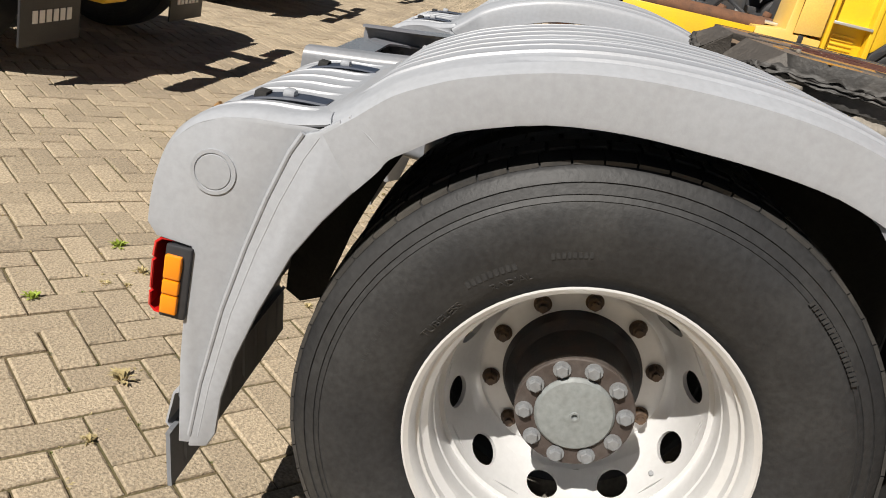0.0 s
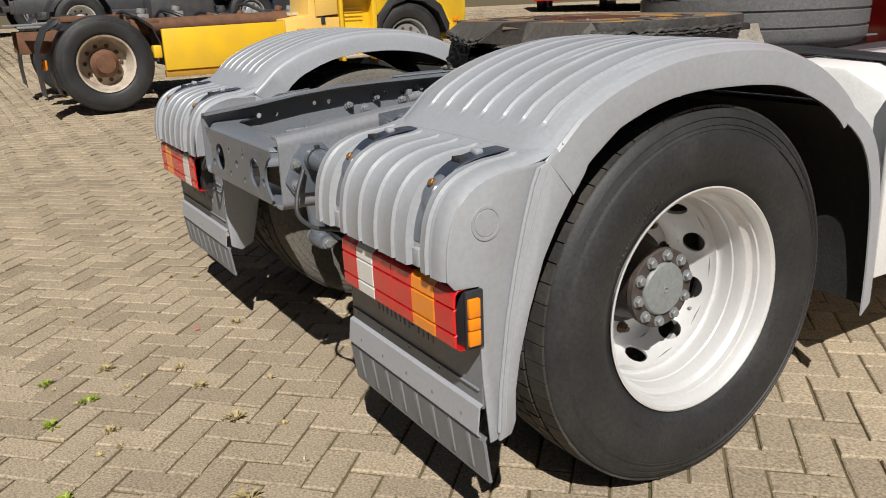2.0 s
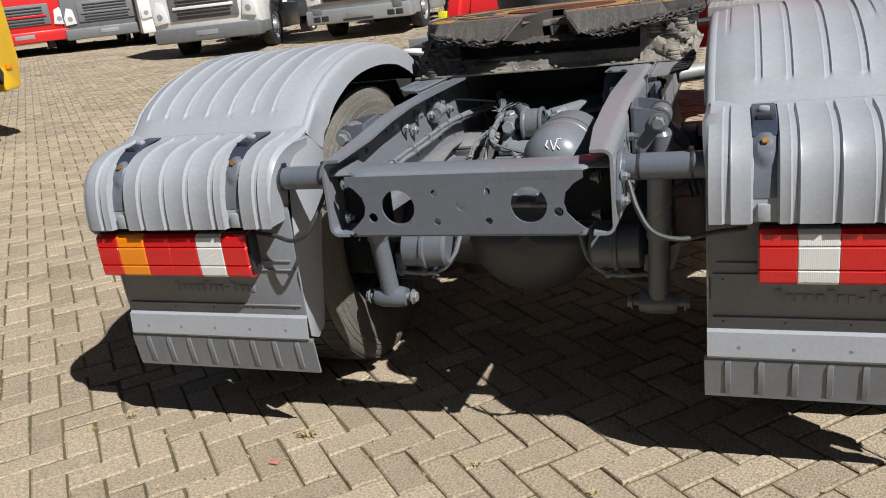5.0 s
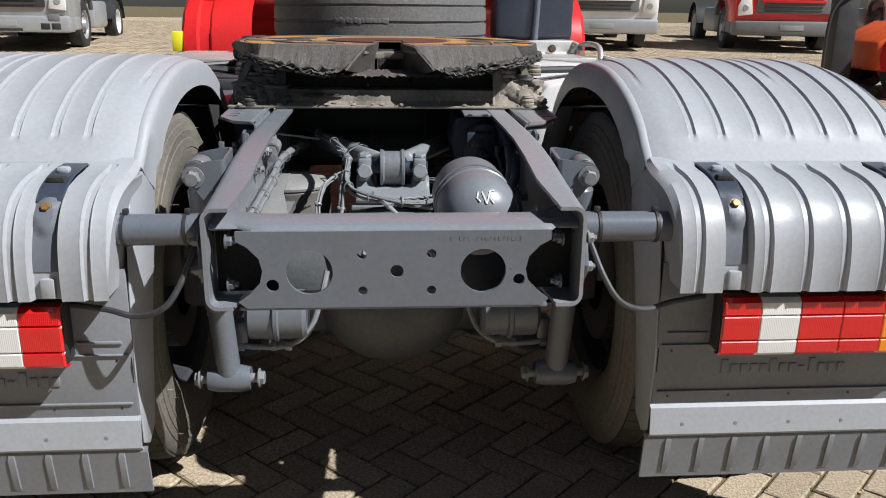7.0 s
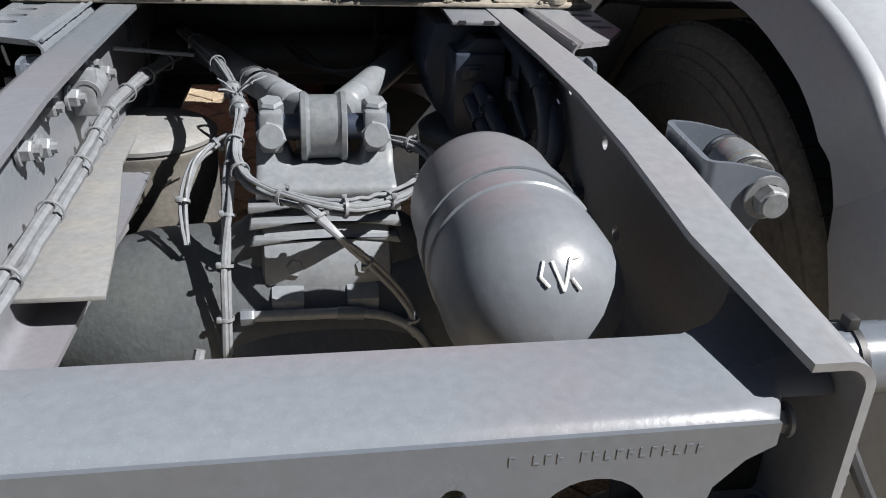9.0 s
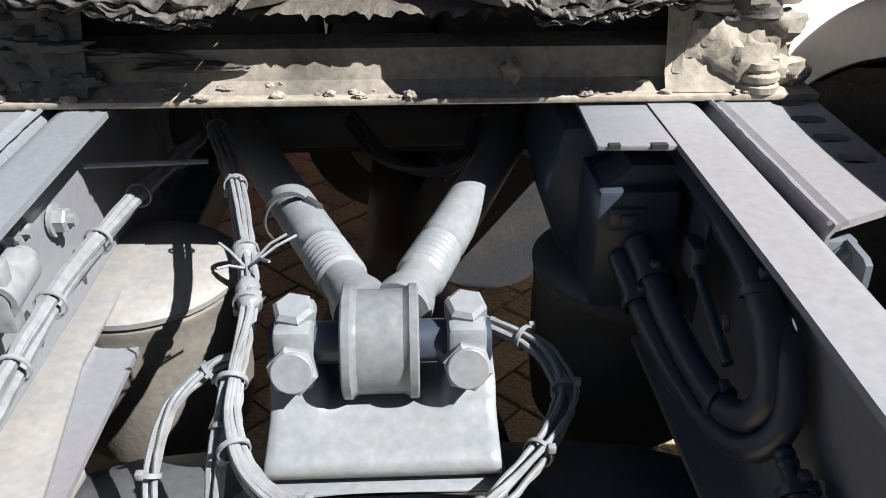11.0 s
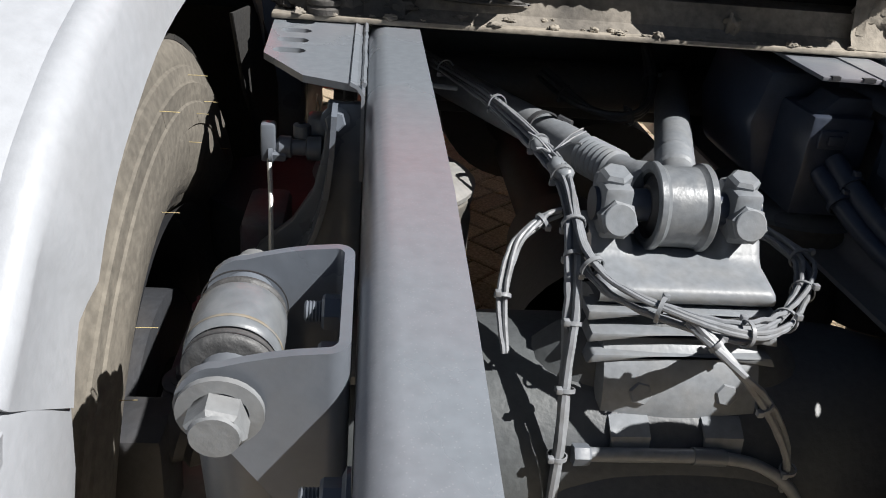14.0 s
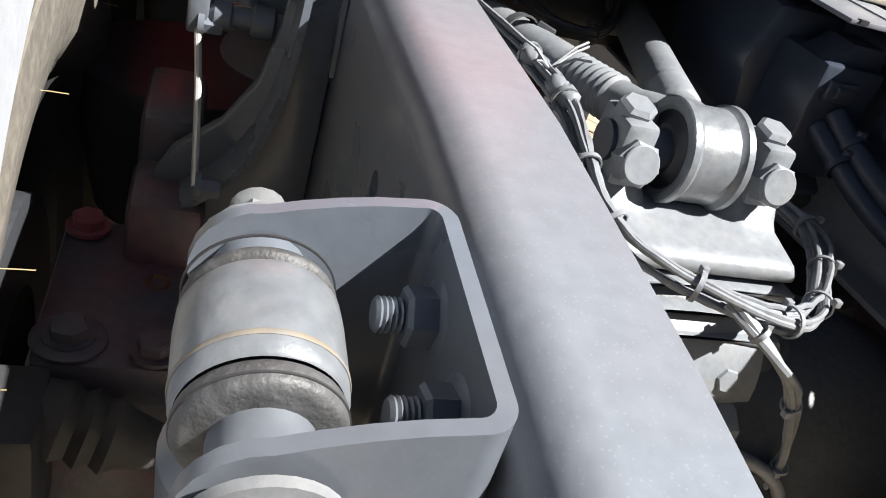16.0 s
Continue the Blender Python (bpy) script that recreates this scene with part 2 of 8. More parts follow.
RUSTFILM = material("orange_rust_film", (0.49, 0.245, 0.045), 0.55, dirt=(0.215, 0.160, 0.115), dirt_amount=0.85, dirt_scale=11, grain=0.25, bump=0.25)

# ---------------------------------------------------------------- mesh tools


class Shape:
    """Gathers points and faces of one mesh."""

    def __init__(self):
        self.v, self.f = [], []

    def add(self, pts, faces):
        k = len(self.v)
        self.v += [tuple(p) for p in pts]
        self.f += [tuple(i + k for i in q) for q in faces]
        return self

    def box(self, lo, hi, bevel=0.0, m=None):
        b = bmesh.new()
        bmesh.ops.create_cube(b, size=1.0)
        c = [(a + d) / 2 for a, d in zip(lo, hi)]
        s = [abs(d - a) for a, d in zip(lo, hi)]
        for v in b.verts:
            v.co = Vector([v.co[i] * s[i] + c[i] for i in range(3)])
        if bevel:
            bmesh.ops.bevel(b, geom=b.edges[:], offset=min(bevel, min(s) * 0.45), segments=2, profile=0.5, affect="EDGES")
        return self.take(b, m)

    def take(self, b, m=None):
        b.verts.index_update()
        pts = [(m @ v.co) if m else v.co.copy() for v in b.verts]
        self.add(pts, [[v.index for v in q.verts] for q in b.faces])
        b.free()
        return self

    def prism(self, poly, axis, a, d, bevel=0.0, holes=()):
        """A polygon in the plane across the axis, pushed from a to d along it."""
        b = bmesh.new()

        def at(p, h):
            return {"x": (h, p[0], p[1]), "y": (p[0], h, p[1]), "z": (p[0], p[1], h)}[axis]
        loops = [[b.verts.new(at(p, a)) for p in ring] for ring in (poly, *holes)]
        edges = [b.edges.new((r[i], r[(i + 1) % len(r)])) for r in loops for i in range(len(r))]
        if holes:
            made = bmesh.ops.triangle_fill(b, edges=edges, use_beauty=True)
            faces = [g for g in made["geom"] if isinstance(g, bmesh.types.BMFace)]
        else:
            faces = [b.faces.new(loops[0])]
        ext = bmesh.ops.extrude_face_region(b, geom=faces)
        off = Vector(at((0, 0), d - a))
        for g in ext["geom"]:
            if isinstance(g, bmesh.types.BMVert):
                g.co += off
        bmesh.ops.recalc_face_normals(b, faces=b.faces[:])
        if bevel:
            sharp = [e2 for e2 in b.edges if len(e2.link_faces) == 2 and e2.calc_face_angle(0) > 0.6]
            bmesh.ops.bevel(b, geom=sharp, offset=bevel, segments=2, profile=0.5, affect="EDGES")
        return self.take(b)

    def tube(self, pts, r, n=8, caps=True):
        """A round bar along a line of points; r is one radius or one for each point."""
        pts = [Vector(p) for p in pts]
        rs = r if isinstance(r, (list, tuple)) else [r] * len(pts)
        ring, side = [], None
        for i, p in enumerate(pts):
            d = (pts[min(i + 1, len(pts) - 1)] - pts[max(i - 1, 0)])
            d = d.normalized() if d.length > 1e-9 else Vector((0, 0, 1))
            if side is None:
                side = d.orthogonal().normalized()
            side = (side - d * side.dot(d)).normalized()
            up = d.cross(side)
            ring.append([p + (side * math.cos(6.28318 * k / n) + up * math.sin(6.28318 * k / n)) * rs[i] for k in range(n)])
        q = [[i * n + k, i * n + (k + 1) % n, (i + 1) * n + (k + 1) % n, (i + 1) * n + k] for i in range(len(pts) - 1) for k in range(n)]
        if caps:
            q += [list(range(n))[::-1], [(len(pts) - 1) * n + k for k in range(n)]]
        return self.add([p for c in ring for p in c], q)

    def lathe(self, prof, origin, axis, n=48, closed=False):
        """Turns (distance along the axis, radius) points round an axis."""
        d = Vector(axis).normalized()
        s = Vector((0, 0, 1)) if abs(d.z) < 0.9 else Vector((1, 0, 0))
        s = (s - d * s.dot(d)).normalized()
        u = d.cross(s)
        o = Vector(origin)
        pts = [o + d * h + (s * math.cos(6.28318530718 * k / n) + u * math.sin(6.28318530718 * k / n)) * rr for h, rr in prof for k in range(n)]
        m = len(prof)
        q = [[i * n + k, i * n + (k + 1) % n, ((i + 1) % m) * n + (k + 1) % n, ((i + 1) % m) * n + k] for i in range(m if closed else m - 1) for k in range(n)]
        return self.add(pts, q)

    def hexbolt(self, p, axis, r=0.012, h=0.01, washer=True, stub=0.0):
        d = Vector(axis).normalized()
        p = Vector(p)
        if washer:
            self.tube([p, p + d * h * 0.25], r * 1.35, 14)
        self.tube([p, p + d * h * 0.85, p + d * h], [r, r, r * 0.86], 6)
        if stub:
            self.tube([p + d * h, p + d * (h + stub)], r * 0.55, 8)
        return self

    def sheet(self, rows, thick=0.0, closed_caps=True):
        """A skin over rows of points (all rows the same length), with thickness along its normals."""
        m, n = len(rows), len(rows[0])
        flat = [Vector(p) for r in rows for p in r]
        q = [[i * n + k, i * n + k + 1, (i + 1) * n + k + 1, (i + 1) * n + k] for i in range(m - 1) for k in range(n - 1)]
        if not thick:
            return self.add(flat, q)
        nor = [Vector() for _ in flat]
        for a in q:
            w = (flat[a[1]] - flat[a[0]]).cross(flat[a[3]] - flat[a[0]])
            for i in a:
                nor[i] += w
        low = [p - w.normalized() * thick if w.length > 0 else p.copy() for p, w in zip(flat, nor)]
        t = len(flat)
        faces = [list(a) for a in q] + [[i + t for i in a[::-1]] for a in q]
        rim = [i for i in range(n)] + [i * n + n - 1 for i in range(1, m)] + [(m - 1) * n + k for k in range(n - 2, -1, -1)] + [i * n for i in range(m - 2, 0, -1)]
        faces += [[rim[i], rim[i] + t, rim[(i + 1) % len(rim)] + t, rim[(i + 1) % len(rim)]] for i in range(len(rim))]
        return self.add(flat + low, faces)

    def mirrored(self):
        s = Shape()
        s.v = [(-p[0], p[1], p[2]) for p in self.v]
        s.f = [tuple(q[::-1]) for q in self.f]
        return s


def lining(rows, gap):
    """The skin just behind a sheet of some thickness."""
    s = Shape().sheet(rows, gap)
    m, n = len(s.v) // 2, len(rows[0])
    return Shape().sheet([s.v[m + i:m + i + n] for i in range(0, m, n)])


def mesh_of(name, shape, mat, smooth=32):
    me = bpy.data.meshes.new(name)
    me.from_pydata(shape.v, [], shape.f)
    if smooth:
        b = bmesh.new()
        b.from_mesh(me)
        bmesh.ops.recalc_face_normals(b, faces=b.faces[:])
        b.to_mesh(me)
        b.free()
        me.polygons.foreach_set("use_smooth", [True] * len(me.polygons))
        me.set_sharp_from_angle(angle=radians(smooth))
    me.materials.append(mat)
    return me


def part(name, shape, mat, parent, label="", smooth=32, kind=""):
    """One mesh object under a thing or under a part."""
    ob = new(name, mesh_of(name, shape, mat, smooth))
    ob.parent = parent
    return tagged(ob, label=label, kind=kind)


def thing(name, label, category, group="", at=(0, 0, 0), rz=0.0):
    ob = new(name)
    ob.empty_display_size = 0.1
    ob.matrix_basis = pose(*at, 0, 0, rz)
    return tagged(ob, label, category, group)


def solid(name, shape, mat, label, category, group="", kind="", smooth=32):
    return tagged(new(name, mesh_of(name, shape, mat, smooth)), label, category, group, kind)


def curve_points(ctrl, steps=8):
    """A smooth line through control points (Catmull-Rom)."""
    c = [Vector(p) for p in ctrl]
    c = [c[0] * 2 - c[1]] + c + [c[-1] * 2 - c[-2]]
    out = []
    for i in range(1, len(c) - 2):
        for s in range(steps):
            t = s / steps
            a, b2, d, e2 = c[i - 1], c[i], c[i + 1], c[i + 2]
            out.append(0.5 * ((2 * b2) + (d - a) * t + (2 * a - 5 * b2 + 4 * d - e2) * t * t + (3 * b2 - a - 3 * d + e2) * t ** 3))
    return out + [c[-2]]


def circle(cx, cy, r, n=20):
    return [(cx + r * math.cos(6.28318 * k / n), cy + r * math.sin(6.28318 * k / n)) for k in range(n)]

# ---------------------------------------------------------------- the tractor unit that the camera goes round
truck = thing("tractor_unit", "grey-painted chassis of a parked two-axle tractor unit standing on brick paving", "truck")
CX = 0.010          # middle of the rear mudguards
WZ = 0.508          # wheel centre height

# --- chassis rails: C-section, open inwards, top line falling towards the tail
RAIL_TOP = [(-0.80, 0.928), (-0.62, 0.948), (-0.45, 0.970), (-0.28, 0.984), (-0.10, 0.988), (0.25, 0.990), (3.2, 0.990)]
RAIL_LOW = [(-0.80, 0.715), (-0.62, 0.712), (-0.45, 0.706), (-0.28, 0.700), (-0.10, 0.696), (0.25, 0.692), (3.2, 0.692)]
for sx in (-1, 1):
    s = Shape()
    r = 0.026
    drill = [(-0.72, 0.86, .008), (-0.66, 0.86, .008), (-0.585, 0.895, .010), (-0.52, 0.895, .010), (-0.36, 0.92, .009), (-0.30, 0.92, .009), (-0.22, 0.90, .010), (-0.05, 0.93, .009), (0.02, 0.93, .009), (-0.30, 0.80, .012), (-0.12, 0.79, .010), (0.12, 0.80, .012)]
    web = [(y, z - r) for y, z in RAIL_TOP] + [(y, z + r) for y, z in RAIL_LOW[::-1]]
    a, b2 = sorted((0.385 * sx, 0.377 * sx))
    s.prism(web, "x", a, b2, 0.0, [circle(y, z, rr, 12) for y, z, rr in drill])
    for edge, sg in ((RAIL_TOP, -1), (RAIL_LOW, 1)):
        rows = []
        for y, z in edge:
            xo = 0.385 * sx
            xi = xo - (0.055 if y < -0.75 else 0.072) * sx
            rows.append([(xi, y, z)] + [(xo - (r - r * math.sin(q)) * sx, y, z + sg * (r - r * math.cos(q))) for q in (0, 0.17, 0.35, 0.52, 0.70, 0.87, 1.05, 1.22, 1.40, 1.5708)])
        if sx * sg > 0:
            rows = [r2[::-1] for r2 in rows]
        s.sheet(rows, 0.008)
    rail = part("chassis_rail", s, RAILPALE if sx > 0 else RAILTOP, truck, "pale grey steel rail with dusty patches and paint chips" if sx > 0 else "grey steel rail with faint red primer and paint chips")

# --- rear cross member: pressed channel with round lightening holes
s = Shape()
face = [(-0.318, 0.735), (-0.300, 0.722), (0.296, 0.722), (0.312, 0.735), (0.290, 0.752), (0.268, 0.775), (0.262, 0.800), (0.268, 0.826), (0.290, 0.850), (0.312, 0.862), (0.312, 0.882), (-0.318, 0.882), (-0.318, 0.862), (-0.296, 0.850), (-0.274, 0.826), (-0.268, 0.800), (-0.274, 0.775), (-0.296, 0.752)]
holes = [circle(0, 0.798, 0.0135, 16), circle(-0.175, 0.797, 0.0465, 28), circle(0.175, 0.797, 0.0465, 28), circle(-0.07, 0.833, 0.0095, 14), circle(0.07, 0.834, 0.0095, 14), circle(-0.069, 0.757, 0.0095, 14), circle(0.07, 0.757, 0.0095, 14), circle(-0.249, 0.770, 0.013, 16), circle(0.249, 0.778, 0.012, 16)]
s.prism(face, "y", -0.806, -0.798, 0.0, holes)
cross = part("cross_member", s, CHASSIS, truck, "grey pressed steel cross member with round holes")
s = Shape()
rows = []
for x in [-0.375, -0.36, -0.345, -0.33] + [-0.318 + 0.0315 * i for i in range(21)] + [0.33, 0.345, 0.36, 0.375]:
    e2 = max(0.0, abs(x) - 0.27)
    yf = -0.695 + min(0.10, 9.0 * e2 * e2)
    yb = -0.800 if abs(x) < 0.315 else -0.77
    rows.append([(x, yf, 0.8915), (x, yf - 0.01, 0.8925), (x, yb + 0.012, 0.8905), (x, yb + 0.003, 0.887), (x, yb - 0.003, 0.880)])
s.sheet(rows, 0.007)
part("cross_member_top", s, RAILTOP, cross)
s = Shape()
s.box((-0.318, -0.800, 0.715), (0.312, -0.70, 0.723), 0.002)
part("cross_member_lip", s, CHASSIS, cross)
s = Shape()
for i in range(17):       # stamped part number, left as plain marks
    if i not in (1, 5):
        x = 0.108 + i * 0.0088
        s.box((x, -0.8066, 0.861), (x + 0.0014, -0.8055, 0.8695))
        s.box((x + 0.0014, -0.8066, 0.8680 - 0.0035 * (i % 3)), (x + 0.0045, -0.8055, 0.8695 - 0.0035 * (i % 3)))
part("stamped_mark", s, CHASSIS, cross)
for sx in (-1, 1):        # fixing bolts inside the rail ends
    for y, z in ((-0.765, 0.852), (-0.725, 0.852), (-0.765, 0.76)):
        part("bolt", Shape().hexbolt((0.345 * sx, y, z), (-sx, 0, 0), 0.011, 0.014, True, 0.008), CHASSIS, cross)

for sx in (-1, 1):        # black plate added behind the cut-outs for their shade
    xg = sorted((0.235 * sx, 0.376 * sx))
    part("end_gusset", Shape().prism([(xg[0], 0.726), (xg[1], 0.726), (xg[1], 0.884), (xg[0], 0.884)], "y", -0.708, -0.702, 0.001), SHADELINING, cross)

# --- stub tubes that carry the mudguards
for sx in (-1, 1):
    x0, x1 = 0.386 * sx, 0.60 * sx
    s = Shape().lathe([(0, 0.045), (0.012 , 0.045), (0.016, 0.033), (0.214, 0.033), (0.214, 0.028), (0.05, 0.028)], (x0, -0.70, 0.860), (sx, 0, 0), 28)
    tube = part("carrier_tube", s, CHASSIS, truck, "grey steel tube between rail and mudguard")
    s = Shape()
    s.prism([(-0.79, 0.80), (-0.76, 0.87), (-0.73, 0.905), (-0.67, 0.905), (-0.63, 0.86), (-0.64, 0.80), (-0.70, 0.76), (-0.77, 0.765)], "x", 0.3855 * sx, 0.397 * sx, 0.002)
    part("tube_flange", s, CHASSIS, tube)
    for y, z in ((-0.757, 0.851), (-0.719, 0.854), (-0.76, 0.79), (-0.66, 0.80)):
        part("bolt", Shape().hexbolt((0.397 * sx, y, z), (sx, 0, 0), 0.012, 0.014, True, 0.006), BOLT, tube)
    for xx in (0.43, 0.555):
        s = Shape().lathe([(0, 0.0335), (0, 0.0352), (0.007, 0.0352), (0.007, 0.0335)], (xx * sx, -0.70, 0.860), (sx, 0, 0), 24)
        s.box((xx * sx - 0.005, -0.708, 0.893), (xx * sx + 0.006, -0.694, 0.905), 0.002)
        part("cable_tie", s, BLACK, tube)
    s = Shape().tube(curve_points([(0.41 * sx, -0.74, 0.835), (0.435 * sx, -0.775, 0.77), (0.47 * sx, -0.79, 0.72), (0.53 * sx, -0.77, 0.695), (0.60 * sx, -0.74, 0.70), (0.68 * sx, -0.72, 0.705)]), 0.0065, 8)
    part("lamp_cable", s, CABLEDARK, tube)

# --- wheels: twin tyres each side
TYRE = [(-0.108, 0.288), (-0.128, 0.305), (-0.1325, 0.3165), (-0.1345, 0.318), (-0.148, 0.345), (-0.155, 0.395), (-0.1535, 0.403), (-0.1555, 0.405), (-0.153, 0.43), (-0.1505, 0.432), (-0.1505, 0.4535), (-0.1475, 0.455), (-0.1425, 0.472), (-0.139, 0.474), (-0.138, 0.480), (-0.130, 0.497), (-0.121, 0.504), (-0.09, 0.5075), (0.0, 0.509),
        (0.09, 0.5075), (0.121, 0.504), (0.130, 0.497), (0.1395, 0.480), (0.1370, 0.4785), (0.1445, 0.462), (0.1425, 0.4605), (0.1480, 0.452), (0.1465, 0.4505), (0.1525, 0.438), (0.1555, 0.405), (0.155, 0.395), (0.148, 0.345), (0.1345, 0.318), (0.1325, 0.3165), (0.128, 0.305), (0.108, 0.288)]
RIMP = [(0.122, 0.296), (0.131, 0.304), (0.136, 0.306), (0.137, 0.302), (0.131, 0.294), (0.119, 0.288), (0.107, 0.2855), (0.100, 0.2850), (0.098, 0.2800), (0.082, 0.2785), (0.076, 0.2740), (0.070, 0.2670), (0.062, 0.2645), (0.030, 0.2630), (0.026, 0.2605), (-0.005, 0.2595), (-0.022, 0.2585)]


def tread_blocks(s, o, sx):
    """Shoulder notches and lug grooves cut as short raised bars along the tread."""
    n = 64
    for k in range(n):
        a = 6.28318 * k / n
        for x0, x1, sh in ((0.062, 0.124, 0.0), (-0.124, -0.062, 0.5), (-0.052, -0.003, 0.3), (0.003, 0.052, 0.8)):
            b0, b1 = a + sh * 6.28318 / n, a + (sh + (0.93 if abs(x0) + abs(x1) > 0.12 else 0.86)) * 6.28318 / n
            r0, r1 = 0.503, (0.5155 if abs(x0) < 0.06 else 0.5135)
            pts = []
            for rr in (r0, r1):
                for ang, sk in ((b0, 0.0), (b1, 0.0)):
                    for xx in (x0, x1):
                        drop = 0.004 if (abs(xx) > 0.12 and rr == r1) else 0.0
                        pts.append((o[0] + xx, o[1] + (rr - drop) * math.cos(ang), o[2] + (rr - drop) * math.sin(ang)))
            s.add(pts, [(4, 5, 7, 6), (0, 1, 5, 4), (2, 6, 7, 3), (0, 4, 6, 2), (1, 3, 7, 5)])


def twin_wheel(sx, parent, y0=0.0, x_out=1.088, z0=WZ, dual=True):
    wheel = new("rear_wheel")
    wheel.parent = parent
    tagged(wheel, "silver steel rear wheel with black twin tyres")
    for k, xc in enumerate((x_out * sx, (x_out - 0.345) * sx) if dual else (x_out * sx,)):
        o = (xc, y0, z0)
        s = Shape().lathe([(h * sx, r) for h, r in TYRE], o, (1, 0, 0), 96)
        tyre = part("tyre", s, OLDRUBBER if k else RUBBER, wheel, "dust-caked inner tyre" if k else "worn black truck tyre")
        s = Shape()
        tread_blocks(s, o, sx)
        part("tread", s, TREAD, tyre, "dusty tread blocks", smooth=20)
        if k == 0:
            # raised marks on the side wall, too worn to read
            s = Shape()
            for a0, rr, cnt, hh in ((2.35, 0.36, 9, 0.012), (1.95, 0.365, 8, 0.010), (0.95, 0.455, 18, 0.011), (2.95, 0.40, 16, 0.009), (-0.2, 0.42, 8, 0.030), (5.2, 0.42, 8, 0.030), (4.2, 0.36, 12, 0.010)):
                for i in range(cnt):
                    a = a0 - sx * i * hh * 0.85 / rr
                    hx = 0.148 + (0.007 * (rr - 0.345) / 0.05 if rr < 0.395 else 0.007 - 0.0025 * (rr - 0.395) / 0.043)
                    m = Matrix.Translation((o[0] + hx * sx, o[1] + rr * math.cos(a), o[2] + rr * math.sin(a))) @ Matrix.Rotation(a, 4, "X")
                    s.box((-0.0009, -hh * 0.5, -hh * 0.28), (0.0009, hh * 0.5, hh * 0.28), 0.0, m)
            part("side_wall_mark", s, RUBBER, tyre, kind="stuff")
            if sx > 0:
                for word, deg in (("TUBELESS", 147), ("RADIAL", 124)):
                    q = radians(deg)
                    text = bpy.data.curves.new("moulded_word", "FONT")
                    text.body, text.size, text.extrude, text.align_x = word, 0.021, 0.0012, "CENTER"
                    holder = bpy.data.objects.new("moulded_word", text)
                    shape_ = Shape()
                    raw = bpy.data.meshes.new_from_object(holder)
                    ax = Vector((0, math.sin(q), -math.cos(q)))
                    ay = Vector((0.447, 0.894 * math.cos(q), 0.894 * math.sin(q)))
                    az = ax.cross(ay)
                    at0 = Vector(o) + Vector((0.1405, 0.328 * math.cos(q), 0.328 * math.sin(q)))
                    shape_.add([at0 + ax * v.co.x + ay * v.co.y + az * v.co.z for v in raw.vertices], [list(p.vertices) for p in raw.polygons])
                    bpy.data.objects.remove(holder)
                    bpy.data.meshes.remove(raw)
                    bpy.data.curves.remove(text)
                    part("moulded_word", shape_, TREAD, tyre, kind="stuff")
        else:
            s = Shape()
            for i in range(26):
                a, rr = i * 1.7 + 0.4 * math.sin(i * 5.0), 0.33 + 0.14 * ((i * 0.618) % 1.0)
                p = Vector((o[0] - 0.146 * sx, o[1] + rr * math.cos(a), o[2] + rr * math.sin(a)))
                s.tube([p, p + Vector((-0.010 * sx, 0.001, 0)), p + Vector((-0.022 * sx, 0.003, -0.001))], 0.0004, 5)
            part("vent_hair", s, STRAW, tyre, kind="stuff")
        s = Shape().lathe([(h * sx, r) for h, r in RIMP] + [(-0.036 * sx, 0.2620), (-0.046 * sx, 0.2820), (-0.110 * sx, 0.2860), (-0.137 * sx, 0.3040)], o, (1, 0, 0), 80)
        # Inner rim in dark steel, outer rim in silver.
        rim = part("rim", s, DARKSTEEL if k else RIM, wheel, "dark inner rim" if k else "silver painted steel rim", smooth=16)
        if k:
            continue
        # deep dished disc with ten hand holes on its cone
        key = [(-0.022, 0.2585), (-0.034, 0.2565), (-0.050, 0.2520), (-0.085, 0.2400), (-0.115, 0.2240), (-0.135, 0.2070), (-0.146, 0.1950), (-0.149, 0.1880), (-0.147, 0.1820), (-0.147, 0.1640), (-0.147, 0.1415)]
        prof = [(p.x, p.y) for p in curve_points([(h, r, 0) for h, r in key], 8)]
        arc_ = [0.0]
        for p, q in zip(prof[:-1], prof[1:]):
            arc_.append(arc_[-1] + math.hypot(q[0] - p[0], q[1] - p[1]))

        def on_disc(ang, v):
            """The point of the dished disc at an angle and a way along its section."""
            i = min(len(prof) - 2, max(0, sum(1 for w in arc_ if w <= v) - 1))
            f = (v - arc_[i]) / (arc_[i + 1] - arc_[i])
            h, r = prof[i][0] + (prof[i + 1][0] - prof[i][0]) * f, prof[i][1] + (prof[i + 1][1] - prof[i][1]) * f
            return (o[0] + h * sx, o[1] + r * math.cos(ang), o[2] + r * math.sin(ang))
        v0, v1, mid, turn = 0.022, 0.114, 0.068, 0.314159265
        around = [math.radians(7.5 * i) for i in range(48)]
        ring, faces_ = [], []
        for q in range(10):
            base_i = len(ring)
            for f in (0.0, 0.06, 0.3, 0.65, 1.0):
                for a in around:
                    ca, sa = math.cos(a), math.sin(a)
                    k = min(turn / abs(ca) if abs(ca) > 1e-6 else 9.0, (v1 - mid) / abs(sa) if abs(sa) > 1e-6 else 9.0)
                    if abs(abs(ca) * (v1 - mid) - abs(sa) * turn) < 0.004:
                        k = math.hypot(turn, v1 - mid)
                    eu, ev = max(-turn, min(turn, k * ca)), max(mid - v1, min(v1 - mid, k * sa))
                    iu, iv = 0.1420 * ca, 0.0345 * sa
                    ring.append(on_disc((q + 0.5) * 2 * turn + iu + (eu - iu) * f, mid + iv + (ev - iv) * f))
            for i in range(4):
                for k in range(48):
                    faces_.append((base_i + i * 48 + k, base_i + i * 48 + (k + 1) % 48, base_i + (i + 1) * 48 + (k + 1) % 48, base_i + (i + 1) * 48 + k))
